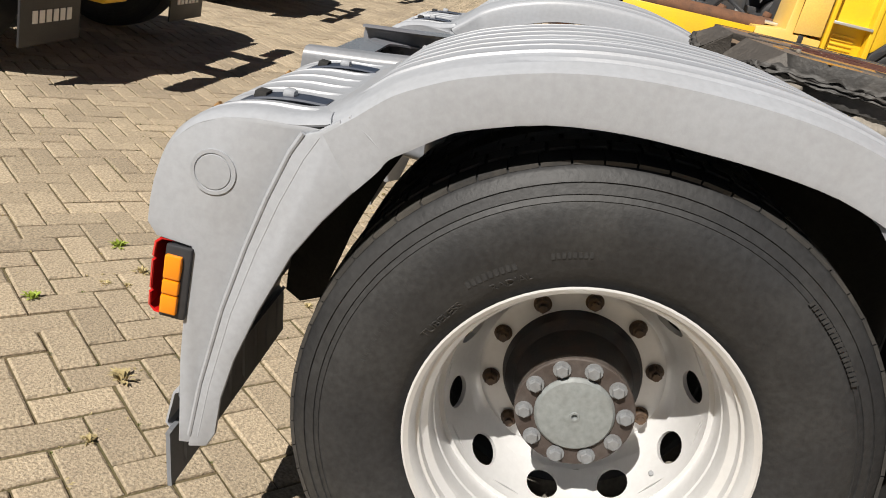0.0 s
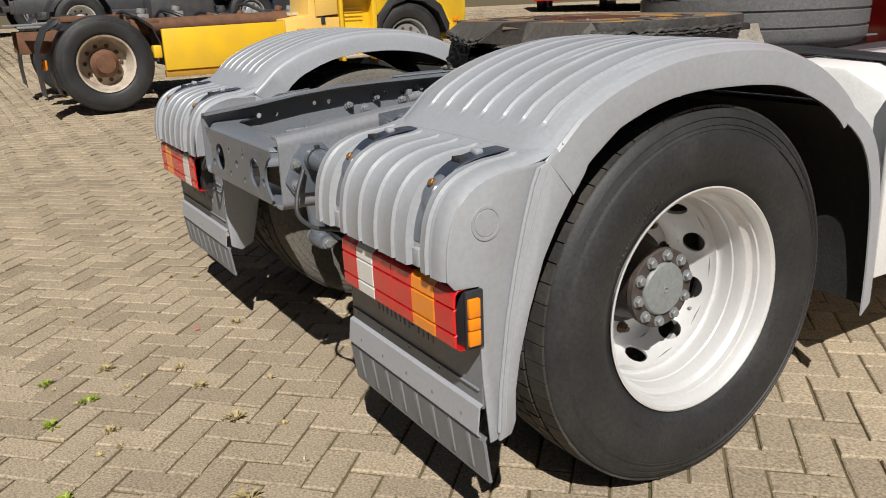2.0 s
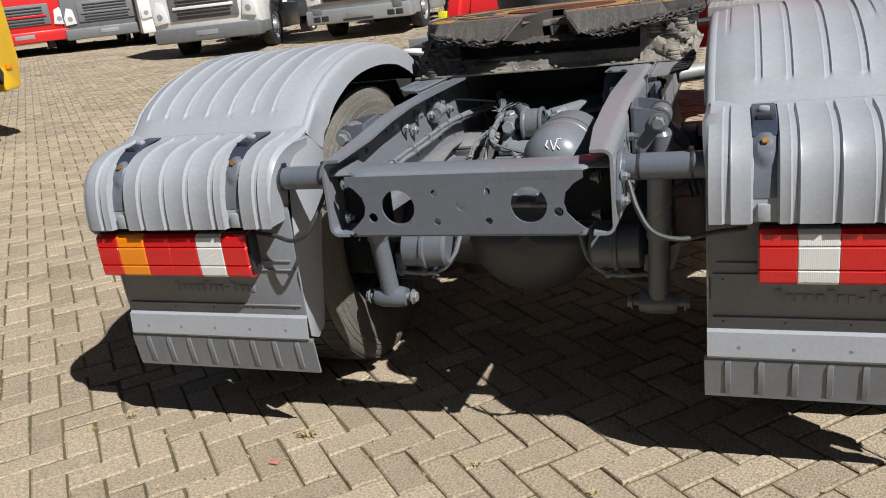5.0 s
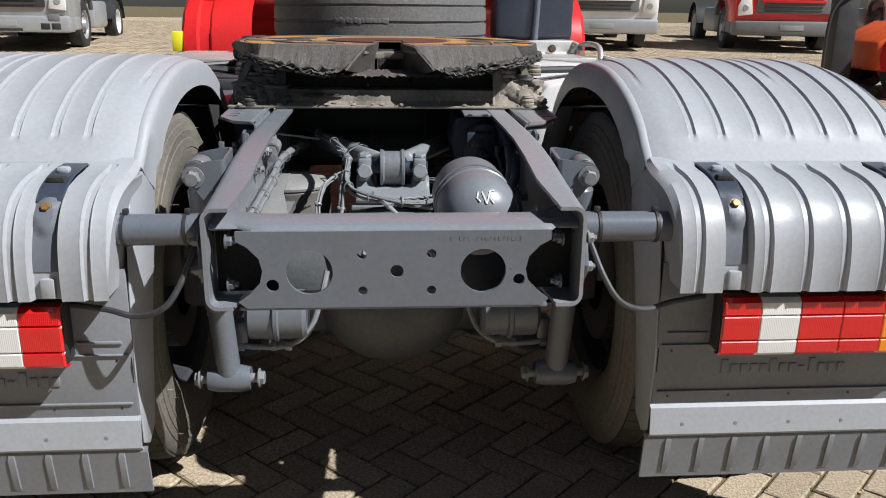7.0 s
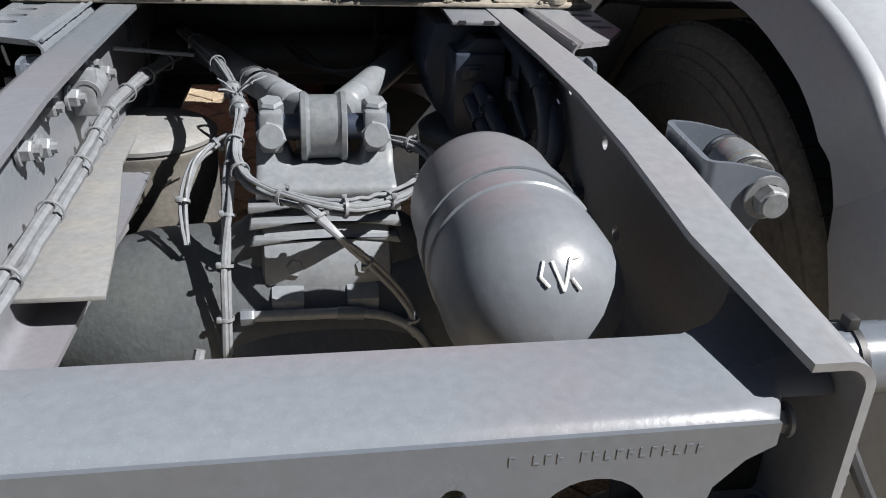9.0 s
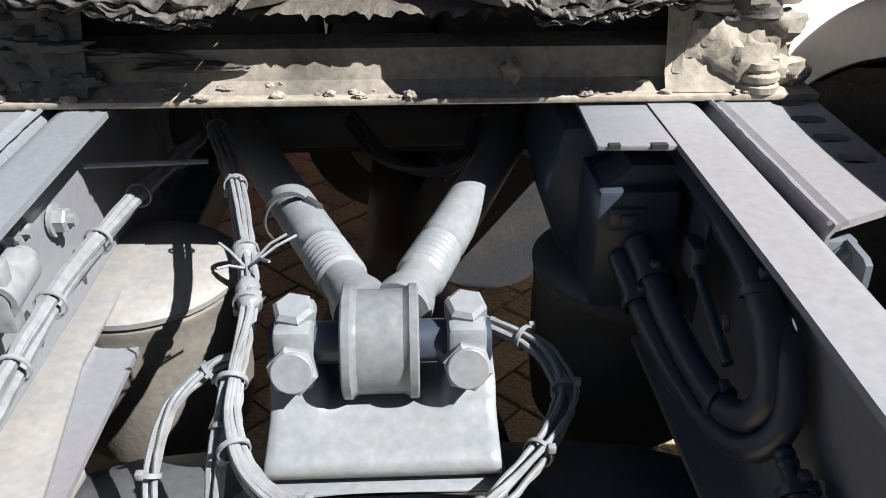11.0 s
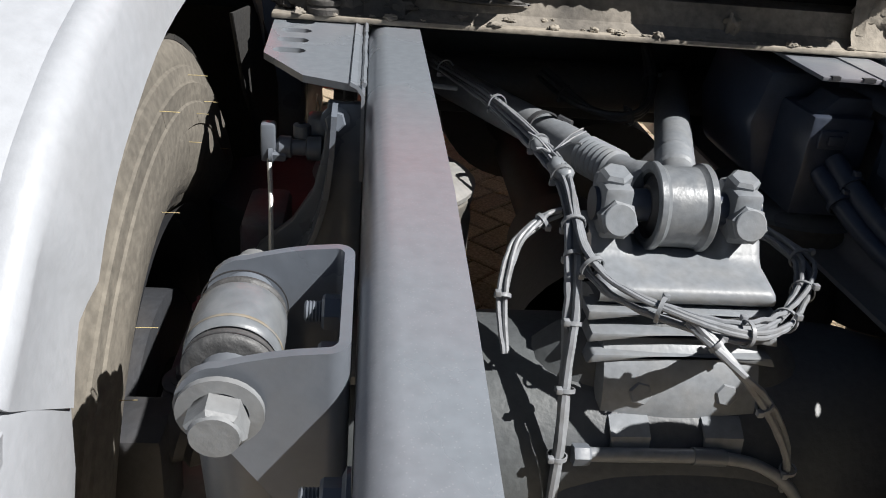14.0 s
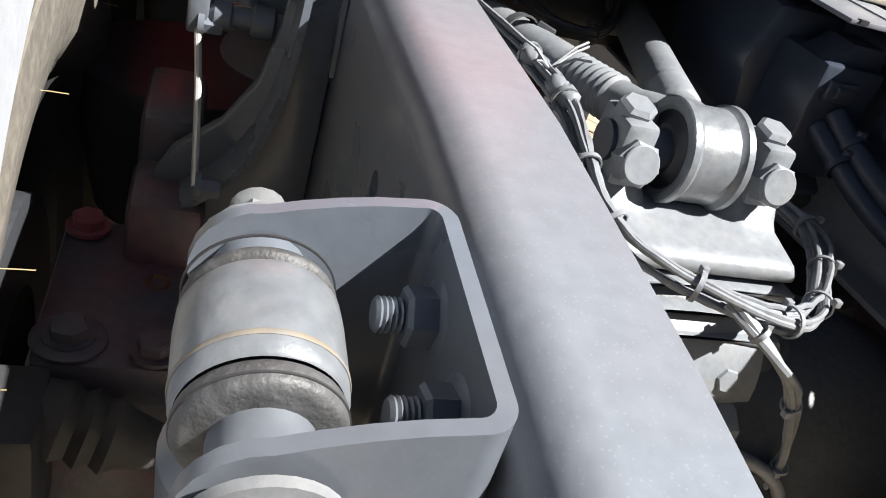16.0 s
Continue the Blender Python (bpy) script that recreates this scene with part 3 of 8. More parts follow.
        disc = Shape().add(ring, faces_)
        for lo, hi, k in ((0.0, v0, 4), (v1, arc_[-1], 14)):
            rows = [[on_disc(6.2831853 * q / 120, lo + (hi - lo) * i / k) for q in range(121)] for i in range(k + 1)]
            disc.sheet(rows)
        b = bmesh.new()
        vs = [b.verts.new(p) for p in disc.v]
        for f in disc.f:
            b.faces.new([vs[i] for i in f])
        bmesh.ops.remove_doubles(b, verts=b.verts[:], dist=0.0004)
        bmesh.ops.recalc_face_normals(b, faces=b.faces[:])
        bmesh.ops.solidify(b, geom=b.faces[:], thickness=0.010)
        part("wheel_disc", Shape().take(b), RIM, rim)
        for q in range(10):
            a = 6.2831853 * (q + 0.5) / 10
            p = (o[0] - 0.147 * sx, o[1] + 0.1650 * math.cos(a), o[2] + 0.1650 * math.sin(a))
            s = Shape().lathe([(0.002 * sx, 0.0185), (0.003 * sx, 0.0185), (0.003 * sx, 0.0005)], p, (1, 0, 0), 18)
            s.hexbolt((p[0] + 0.003 * sx, p[1], p[2]), (sx, 0, 0), 0.0150, 0.016, False, 0.010)
            part("wheel_nut", s, NUTRUST, rim)
        s = Shape().lathe([(-0.20 * sx, 0.1415), (-0.140 * sx, 0.1400), (-0.120 * sx, 0.1350), (-0.105 * sx, 0.1180), (-0.060 * sx, 0.1080), (-0.012 * sx, 0.1050), (0.004 * sx, 0.104)], o, (1, 0, 0), 48)
        hub = part("hub", s, HUBDARK, wheel, "dark iron hub")
        s = Shape().lathe([(-0.016 * sx, 0.100), (-0.012 * sx, 0.1125), (0.006 * sx, 0.1125), (0.008 * sx, 0.110), (0.008 * sx, 0.074), (0.004 * sx, 0.072)], o, (1, 0, 0), 48)
        part("hub_flange", s, HUBRUST, hub, "rusty hub flange")
        s = Shape().lathe([(0.002 * sx, 0.0755), (0.012 * sx, 0.075), (0.018 * sx, 0.070), (0.021 * sx, 0.050), (0.022 * sx, 0.010), (0.024 * sx, 0.009), (0.024 * sx, 0.006), (0.016 * sx, 0.004), (0.016 * sx, 0.0005)], o, (1, 0, 0), 48)
        part("hub_cap", s, HUBGREY, hub, "grey painted hub cap")
        for q in range(10):
            a = 6.2831853 * q / 10 + 0.2
            part("hub_bolt", Shape().hexbolt((o[0] + 0.008 * sx, o[1] + 0.0935 * math.cos(a), o[2] + 0.0935 * math.sin(a)), (sx, 0, 0), 0.0125, 0.014, True), BOLT, hub)
        s = Shape().tube(curve_points([(o[0] - 0.12 * sx, o[1] + 0.19, o[2] - 0.13), (o[0] - 0.09 * sx, o[1] + 0.20, o[2] - 0.14), (o[0] - 0.06 * sx, o[1] + 0.195, o[2] - 0.125)], 4), 0.005, 8)
        part("valve", s, BOLT, rim)
    return wheel


twin_wheel(1, truck)
twin_wheel(-1, truck)

# --- axle, differential and drum brakes
s = Shape().lathe([(-0.60, 0.080), (-0.48, 0.088), (-0.42, 0.110), (-0.36, 0.140), (-0.28, 0.160), (-0.20, 0.166), (0.0, 0.166), (0.20, 0.166), (0.28, 0.160), (0.36, 0.140), (0.42, 0.110), (0.48, 0.088), (0.60, 0.080)], (0.0, 0.0, 0.52), (1, 0, 0), 48)
axle = part("axle_housing", s, AXLE, truck, "dark grey cast axle housing")
s = Shape().lathe([(0.05, 0.235), (0.0, 0.235), (-0.06, 0.229), (-0.10, 0.217), (-0.13, 0.200), (-0.15, 0.178), (-0.167, 0.145), (-0.177, 0.10), (-0.181, 0.05), (-0.182, 0.0005)], (0.0, -0.045, 0.52), (0, 1, 0), 56)
# its upper half leans back under the link
s.v = [(x, -0.03 + (y + 0.03) * (1 - 0.66 * max(0.0, min(1.0, (z - 0.50) / 0.15))), z) for x, y, z in s.v]
part("differential_cover", s, AXLE, axle)
s = Shape().lathe([(0.0, 0.16), (0.22, 0.13), (0.40, 0.10), (0.48, 0.06), (0.9, 0.055), (2.4, 0.055)], (0.0, 0.15, 0.55), (0, 1, 0), 32)
part("propeller_shaft", s, DARKSTEEL, axle)
for sx in (-1, 1):
    s = Shape().lathe([(0, 0.10), (0.0, 0.190), (0.09, 0.190), (0.10, 0.15)], (0.625 * sx, 0.0, WZ), (sx, 0, 0), 40)
    part("brake_drum", s, DARKSTEEL, axle)
    s = Shape().lathe([(0.0, 0.0005), (0.0, 0.055), (0.010, 0.066), (0.070, 0.068), (0.074, 0.076), (0.084, 0.076), (0.088, 0.068), (0.150, 0.066), (0.160, 0.05), (0.162, 0.0005)], (0.232 * sx, -0.295, 0.515), (sx, 0, 0), 32)
    part("brake_chamber", s, CHASSIS, axle, "grey brake chamber")
    part("chamber_lug", Shape().box((0.390 * sx, -0.32, 0.44), (0.425 * sx, -0.27, 0.50), 0.006), CHASSIS, axle)
    part("brake_hose", Shape().tube(curve_points([(0.43 * sx, -0.31, 0.435), (0.36 * sx, -0.315, 0.428), (0.28 * sx, -0.315, 0.434), (0.225 * sx, -0.305, 0.475), (0.195 * sx, -0.28, 0.56), (0.18 * sx, -0.25, 0.62)]), 0.008, 8), CABLE, axle)
    for x in (0.40, 0.315, 0.275):
        part("hose_fitting", Shape().hexbolt((x * sx, -0.315, 0.430), (sx, 0, 0), 0.013, 0.018, False), CABLE, axle)

# --- shock absorbers with their upper brackets


def threaded_stub(s, p, axis, r, length, pitch=0.0022):
    """The end of a screw that stands out of its nut, with cut threads and a chamfered tip."""
    d = Vector(axis).normalized()
    p = Vector(p)
    pts, rad = [], []
    k = int(length / pitch)
    for i in range(k):
        pts += [p + d * (i * pitch), p + d * ((i + 0.5) * pitch)]
        rad += [r, r * 0.86]
    pts += [p + d * (k * pitch), p + d * (k * pitch + 0.0015), p + d * (k * pitch + 0.0016)]
    rad += [r, r * 0.80, r * 0.1]
    return s.tube(pts, rad, 16)


for sx in (-1, 1):
    sh = new("shock_absorber")
    sh.parent = truck
    tagged(sh, "grey shock absorber standing behind the axle")
    top, low = Vector((0.4625 * sx, -0.422, 0.933)), Vector((0.435 * sx, -0.36, 0.36))
    d = (low - top).normalized()
    s = Shape().tube([top + d * 0.04, top + d * 0.05, top + d * 0.36, top + d * 0.365], [0.026, 0.034, 0.036, 0.034], 28)
    s.tube([top + d * 0.355, low - d * 0.02], 0.031, 24)
    part("shock_body", s, CHASSIS, sh)
    s = Shape().lathe([(-0.0225, 0.0285), (-0.021, 0.0302), (-0.012, 0.0308), (0.012, 0.0308), (0.021, 0.0302), (0.0235, 0.0290)], top, (0, 1, 0.10), 48)
    eye = part("upper_eye", s, EYE, sh, "grey eye with rust streaks", smooth=50)
    part("rust_band", Shape().lathe([(-0.0150, 0.03085), (-0.0146, 0.0311), (-0.0128, 0.0311), (-0.0124, 0.03085)], top, (0, 1, 0.10), 48), RUSTBAND, eye, "thin yellow-brown rust line")
    for lo, hi in ((-0.0345, -0.0235), (0.0245, 0.0315)):
        s = Shape().lathe([(lo, 0.0170), (lo, 0.0255), (lo + 0.0012, 0.0278), (lo + 0.003, 0.0290), (hi - 0.003, 0.0294), (hi - 0.001, 0.0288), (hi, 0.0280), (hi, 0.018)], top, (0, 1, 0.10), 56)
        ring = part("eye_ring", s, RINGPAINT, eye, "worn dark rubber-lipped ring", smooth=50)
        e2 = lo if lo < 0 else hi
        part("ring_seam", Shape().lathe([(e2 + 0.0042, 0.0289), (e2 + 0.0044, 0.0297), (e2 + 0.0052, 0.0297), (e2 + 0.0054, 0.0289)], top, (0, 1, 0.10), 56), BLACK, ring, smooth=50)
    s = Shape().lathe([(-0.055, 0.0180), (-0.036, 0.0180), (0.036, 0.0190), (0.050, 0.0190)], top, (0, 1, 0.10), 24)
    part("eye_sleeve", s, CHASSIS, sh)
    s = Shape().box((top.x - 0.003, top.y - 0.041, top.z - 0.030), (top.x + 0.003, top.y - 0.036, top.z - 0.022), 0.001)
    part("eye_nib", s, BLACK, sh)
    s = Shape().lathe([(-0.055, 0.012), (-0.055, 0.030), (-0.03, 0.036), (0.03, 0.036), (0.055, 0.030), (0.055, 0.012)], low, (1, 0, 0), 28)
    part("lower_eye", s, CHASSIS, sh)
    s = Shape().tube([low - Vector((0.085, 0, 0)), low + Vector((0.085, 0, 0))], 0.013, 12)
    s.hexbolt(low + Vector((0.075 * 1, 0, 0)), (1, 0, 0), 0.019, 0.016).hexbolt(low - Vector((0.075, 0, 0)), (-1, 0, 0), 0.019, 0.016)
    part("lower_bolt", s, BOLT, sh)
    br = new("shock_bracket")
    br.parent = truck
    tagged(br, "grey folded steel bracket bolted to the rail")
    plan = []          # folded plate seen from above: near arm, back, far arm
    rb = 0.013
    for x in [0.490, 0.488, 0.484, 0.478, 0.470, 0.4625, 0.45, 0.435, 0.42]:
        plan.append((x, -0.484))
    plan += [(0.389 + rb - rb * math.sin(q), -0.484 + rb - rb * math.cos(q)) for q in [0.157 * i for i in range(11)]]
    plan += [(0.389, y) for y in (-0.46, -0.44, -0.42, -0.40)]
    plan += [(0.389 + rb - rb * math.cos(q), -0.366 - rb + rb * math.sin(q)) for q in [0.157 * i for i in range(11)]]
    plan += [(x, -0.366) for x in (0.42, 0.435, 0.45, 0.4625, 0.470, 0.478, 0.484, 0.488, 0.490)]
    rows = []
    for x, y in plan:
        up = -0.006 + 0.011 * (y + 0.484) / 0.118
        e2 = max(-1.0, min(1.0, (x - top.x * sx) / 0.0276))
        arc_z = 0.0276 * math.sqrt(max(0.0, 1 - e2 * e2))
        if x > top.x * sx:
            hi, lo = top.z + arc_z, top.z - arc_z
        else:
            f = max(0.0, min(1.0, (x - 0.389) / (top.x * sx - 0.389)))
            hi = 0.972 + (top.z + 0.0276 - 0.972) * f * f
            lo = 0.80 + 0.105 * f
        rows.append([(x * sx, y, hi + up), (x * sx, y, hi * 0.7 + lo * 0.3 + up), (x * sx, y, hi * 0.3 + lo * 0.7 + up), (x * sx, y, lo + up)])
    part("bracket_plate", Shape().sheet(rows if sx < 0 else rows[::-1], 0.007), CHASSIS, br, smooth=40)
    for y, z in ((-0.402, 0.944), (-0.448, 0.936), (-0.40, 0.85), (-0.45, 0.85), (-0.53, 0.90)):
        x0 = 0.3925 * sx if y > -0.5 else 0.386 * sx
        s = Shape().lathe([(0, 0.0185), (0.0025 * sx, 0.0185), (0.005 * sx, 0.0135), (0.005 * sx, 0.001)], (x0, y, z), (1, 0, 0), 24).hexbolt((x0 + 0.004 * sx, y, z), (sx, 0, 0), 0.0125, 0.013, False)
        part("bracket_nut", threaded_stub(s, (x0 + 0.016 * sx, y, z), (sx, 0, 0), 0.0075, 0.013), CHASSIS, br, smooth=28)
    s = Shape().hexbolt((top.x, -0.488, top.z - 0.0066), (0, -1, -0.10), 0.0180, 0.019, False)
    s.tube([(top.x, -0.5065, top.z - 0.0085), (top.x, -0.5090, top.z - 0.0087)], [0.0150, 0.0142], 24)
    s.lathe([(0, 0.010), (0, 0.0255), (-0.004, 0.0255), (-0.005, 0.017)], (top.x, -0.486, top.z - 0.0064), (0, 1, 0.10), 28)
    part("pivot_bolt", s, BOLT, br)
    part("pivot_nut", Shape().hexbolt((top.x, -0.364, top.z + 0.006), (0, 1, 0.10), 0.0185, 0.018, True, 0.0), BOLT, br)
    part("pivot_thread", threaded_stub(Shape(), (top.x, -0.346, top.z + 0.0077), (0, 1, 0.10), 0.0125, 0.015), BOLT, br)

# --- rear mudguards
ARC = [(-0.527, 0.957), (-0.484, 0.992), (-0.46, 1.014), (-0.43, 1.040), (-0.38, 1.068), (-0.32, 1.094), (-0.214, 1.126), (-0.104, 1.145), (0.01, 1.151), (0.12, 1.148), (0.21, 1.137), (0.30, 1.115), (0.38, 1.084), (0.45, 1.045), (0.51, 1.000), (0.545, 0.965)]
INNER = [(-0.460, 0.874), (-0.430, 0.915), (-0.417, 0.938), (-0.385, 0.963), (-0.345, 0.993), (-0.311, 1.012), (-0.202, 1.048), (-0.089, 1.063), (0.028, 1.064), (0.13, 1.060), (0.233, 1.047), (0.319, 1.020), (0.38, 0.995), (0.43, 0.968), (0.475, 0.935), (0.500, 0.910)]
REAR = [(-0.517, 0.9735), (-0.530, 0.9685), (-0.575, 0.958), (-0.63, 0.953), (-0.68, 0.942), (-0.722, 0.922), (-0.752, 0.892), (-0.771, 0.853), (-0.780, 0.81), (-0.783, 0.775), (-0.783, 0.736)]
XI, XO = 0.578, 1.240     # inner and outer edge, from the middle of the guards
FOLD = [(-0.440, 0.893), (-0.428, 0.917), (-0.412, 0.940), (-0.385, 0.970), (-0.360, 0.992), (-0.311, 1.022), (-0.202, 1.063), (-0.089, 1.083), (0.028, 1.088), (0.13, 1.082), (0.233, 1.066), (0.319, 1.036), (0.38, 1.006), (0.43, 0.975), (0.475, 0.938), (0.500, 0.910)]
RIBS = [0.625, 0.700, 0.772, 0.858, 0.941, 1.025, 1.100, 1.175]


SHORT = [0.625, 0.983, 1.208]      # thinner grooves that end early


def rib_height(x, wide, high, short=0.0):
    deep = max(high * max(0.0, min(1.0, (wide - abs(x - r)) / 0.0042)) for r in RIBS[1:])
    return max(deep, short * max(high * 0.7 * max(0.0, min(1.0, (0.0075 - abs(x - r)) / 0.0035)) for r in SHORT))


def guard(sx):
    g = new("mudguard")
    g.parent = truck
    tagged(g, "ribbed grey plastic mudguard over twin wheels")

    def at(x, y, z):
        return (CX + sx * x, y, z)
    # crown with pressed ribs
    arc = curve_points([(0, y, z) for y, z in ARC], 3)
    xs = sorted({XI, XI + 0.004, XI + 0.02, XO - 0.045, XO - 0.02, XO - 0.006, XO} | {round(r + d, 4) for r in RIBS for d in (-0.0135, -0.0092, -0.0050, 0.0050, 0.0092, 0.0135)} | {round(r + d, 4) for r in SHORT for d in (-0.0075, -0.004, 0.004, 0.0075)} | {0.60 + 0.05 * i for i in range(12)})
    rows = []
    for i, p in enumerate(arc):
        f = i / (len(arc) - 1)
        pn_ = (arc[min(i + 1, len(arc) - 1)] - arc[max(i - 1, 0)]).normalized()
        nor = Vector((0, -pn_.z, pn_.y))
        row = []
        ribby = max(0.0, min(1.0, (f - 0.10) / 0.02)) * max(0.0, min(1.0, (0.93 - f) / 0.02))
        for x in xs:
            edge = min(x - XI, XO - x)
            h = 0.020 * (1 - max(0.0, 1 - edge / 0.10) ** 2) - ribby * rib_height(x, 0.0092, 0.0050, max(0.0, min(1.0, (p.y + 0.27) / 0.05)))
            if any(abs(abs(x - r) - 0.0092) < 0.0002 for r in RIBS[1:]):
                h += 0.0012 * ribby
            if XO - x < 0.008:
                h -= 0.005
            q = p + nor * h
            row.append(at(x, q.y, q.z))
        rows.append(row if sx > 0 else row[::-1])
    part("crown", Shape().sheet(rows, 0.005), GUARD, g)
    # Black skins behind the guard's sheets put the arch's shade into colour.
    part("guard_lining", lining(rows, 0.0075), SHADELINING, g, "black skin added under the guard to deepen its shade")
    part("outer_bead", Shape().tube([at(XO - 0.001, p.y, p.z - 0.006) for p in arc], 0.0045, 10), GUARD, g)
    # upright skirts on both edges of the crown
    inn = curve_points([(0, y, z) for y, z in INNER], 3)
    fold = curve_points([(0, y, z) for y, z in FOLD], 3)
    rows = []
    for a, b2 in zip(arc, fold):
        k = max(0.0, min(1.0, (-0.398 - b2.y) / 0.010)) * 0.009
        cut = [(0.020, 0.0, 0.0015), (0.013, 0.0, 0.0042), (0.007, 0.0, 0.0034), (0.002, 0.0, 0.0012), (-0.0012, 0.03, -0.0020), (-0.003 + k * 0.3, 0.10, -0.003), (-0.007 + k, 0.45, -0.003), (-0.0085 + k, 0.75, -0.003), (-0.0105 + k, 1.0, -0.003)]
        row = [at(XI + dx, a.y + (b2.y - a.y) * q, a.z + dz + (b2.z - a.z) * q) for dx, q, dz in cut]
        rows.append(row if sx < 0 else row[::-1])
    part("inner_skirt", Shape().sheet([r[::-1] for r in rows], 0.004), GUARD, g, smooth=50)
    part("guard_lining", Shape().sheet([[(p[0] + 0.0075 * sx, p[1], p[2] - 0.002) for p in row] for row in rows]), SHADELINING, g)
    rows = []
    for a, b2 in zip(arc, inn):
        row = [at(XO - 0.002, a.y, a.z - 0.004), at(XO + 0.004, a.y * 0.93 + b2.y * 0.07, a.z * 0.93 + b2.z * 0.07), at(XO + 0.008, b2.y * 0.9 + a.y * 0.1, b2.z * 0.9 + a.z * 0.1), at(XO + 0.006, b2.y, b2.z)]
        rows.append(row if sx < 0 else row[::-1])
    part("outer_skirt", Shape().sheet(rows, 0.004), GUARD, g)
    part("guard_lining", Shape().sheet([[(p[0] - 0.0075 * sx, p[1], p[2] - 0.002) for p in row] for row in rows]), SHADELINING, g)
    # tail piece, ribbed like the crown
    rear = curve_points([(0, y, z) for y, z in REAR], 4)
    xi2 = 0.566
    groove = ((0.709, 0.031), (1.112, 0.031))
    xs = sorted({xi2, xi2 + 0.006, xi2 + 0.02, XO - 0.05, XO - 0.025, XO - 0.008, XO} | {round(r + d, 4) for r in RIBS[:] for d in (-0.0145, -0.0100, -0.0055, 0.0055, 0.0100, 0.0145)} | {round(c + d, 4) for c, w in groove for d in (-w, -w + 0.006, w - 0.006, w)})
    rows = []
    for i, p in enumerate(rear):
        f = i / (len(rear) - 1)
        pn_ = (rear[min(i + 1, len(rear) - 1)] - rear[max(i - 1, 0)]).normalized()
        nor = Vector((0, pn_.z, -pn_.y))
        row = []
        ribby = max(0.0, min(1.0, (f - 0.15) / 0.03))
        for x in xs:
            edge = min(x - xi2, XO - x)
            h = 0.006 - ribby * max([0.0] + [0.0058 * max(0.0, min(1.0, (0.0100 - abs(x - r)) / 0.0045)) for k, r in enumerate(RIBS) if k not in (1, 6)]) - 0.012 * max(0.0, 1 - edge / 0.025) ** 2
            if any(abs(abs(x - r) - 0.0100) < 0.0002 for k, r in enumerate(RIBS) if k not in (1, 6)):
                h += 0.0014 * ribby
            for c, w in groove:
                if abs(x - c) < w - 0.003 and f > 0.16:
                    h = -0.012
            q = p + nor * h
            xx = x
            if x < xi2 + 0.02:
                xx = x + 0.028 * f * f + 0.013 * max(0.0, 1 - f / 0.30)
            row.append(at(xx, q.y, q.z))
        rows.append(row[::-1] if sx > 0 else row)
    tail = part("tail_piece", Shape().sheet(rows, 0.005), GUARD, g)
    # inner side wall that closes the tail beside the rail
    edge_line = [r[-1] if sx > 0 else r[0] for r in rows]
    closing = [[p, (p[0] + 0.002 * sx, p[1] * 0.5 - 0.265, min(p[2] - 0.002, 0.952)), (p[0] + 0.004 * sx, -0.53, min(p[2] - 0.002, 0.944))] for p in edge_line]
    part("inner_wall", Shape().sheet(closing if sx > 0 else closing[::-1], 0.004), GUARD, tail)
    part("guard_lining", lining(rows, 0.0075), SHADELINING, g)
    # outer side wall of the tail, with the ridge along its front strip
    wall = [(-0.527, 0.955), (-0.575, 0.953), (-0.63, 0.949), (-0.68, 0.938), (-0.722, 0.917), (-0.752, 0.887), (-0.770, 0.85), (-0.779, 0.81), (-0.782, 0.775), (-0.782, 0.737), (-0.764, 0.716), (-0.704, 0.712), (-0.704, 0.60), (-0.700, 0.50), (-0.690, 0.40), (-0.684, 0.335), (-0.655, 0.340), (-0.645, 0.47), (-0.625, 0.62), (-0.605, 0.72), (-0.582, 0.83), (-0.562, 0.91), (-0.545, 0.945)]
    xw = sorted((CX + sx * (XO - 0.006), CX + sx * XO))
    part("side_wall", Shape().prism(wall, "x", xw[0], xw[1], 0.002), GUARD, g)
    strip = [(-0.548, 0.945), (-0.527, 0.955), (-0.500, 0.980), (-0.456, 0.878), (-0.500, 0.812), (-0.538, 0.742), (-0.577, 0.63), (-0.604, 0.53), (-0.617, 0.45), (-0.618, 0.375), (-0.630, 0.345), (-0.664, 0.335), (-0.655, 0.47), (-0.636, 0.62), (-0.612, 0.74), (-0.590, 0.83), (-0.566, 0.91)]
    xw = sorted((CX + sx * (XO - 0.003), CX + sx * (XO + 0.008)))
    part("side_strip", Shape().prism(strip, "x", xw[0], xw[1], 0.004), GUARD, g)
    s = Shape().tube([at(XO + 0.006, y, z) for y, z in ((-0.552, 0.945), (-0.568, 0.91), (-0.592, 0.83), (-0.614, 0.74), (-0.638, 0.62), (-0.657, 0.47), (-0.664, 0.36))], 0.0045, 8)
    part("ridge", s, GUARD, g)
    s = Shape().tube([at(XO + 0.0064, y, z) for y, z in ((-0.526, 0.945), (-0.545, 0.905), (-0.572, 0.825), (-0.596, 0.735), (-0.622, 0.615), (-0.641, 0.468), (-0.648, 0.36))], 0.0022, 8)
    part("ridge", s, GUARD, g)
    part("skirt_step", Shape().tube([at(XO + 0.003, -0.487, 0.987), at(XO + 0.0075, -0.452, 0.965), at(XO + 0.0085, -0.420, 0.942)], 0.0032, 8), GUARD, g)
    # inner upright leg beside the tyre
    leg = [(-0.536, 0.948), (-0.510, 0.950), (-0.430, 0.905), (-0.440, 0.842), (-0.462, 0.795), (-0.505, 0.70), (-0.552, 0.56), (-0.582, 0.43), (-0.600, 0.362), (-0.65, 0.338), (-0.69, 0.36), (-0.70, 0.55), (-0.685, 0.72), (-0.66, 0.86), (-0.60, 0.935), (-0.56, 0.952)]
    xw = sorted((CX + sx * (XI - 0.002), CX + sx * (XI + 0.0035)))
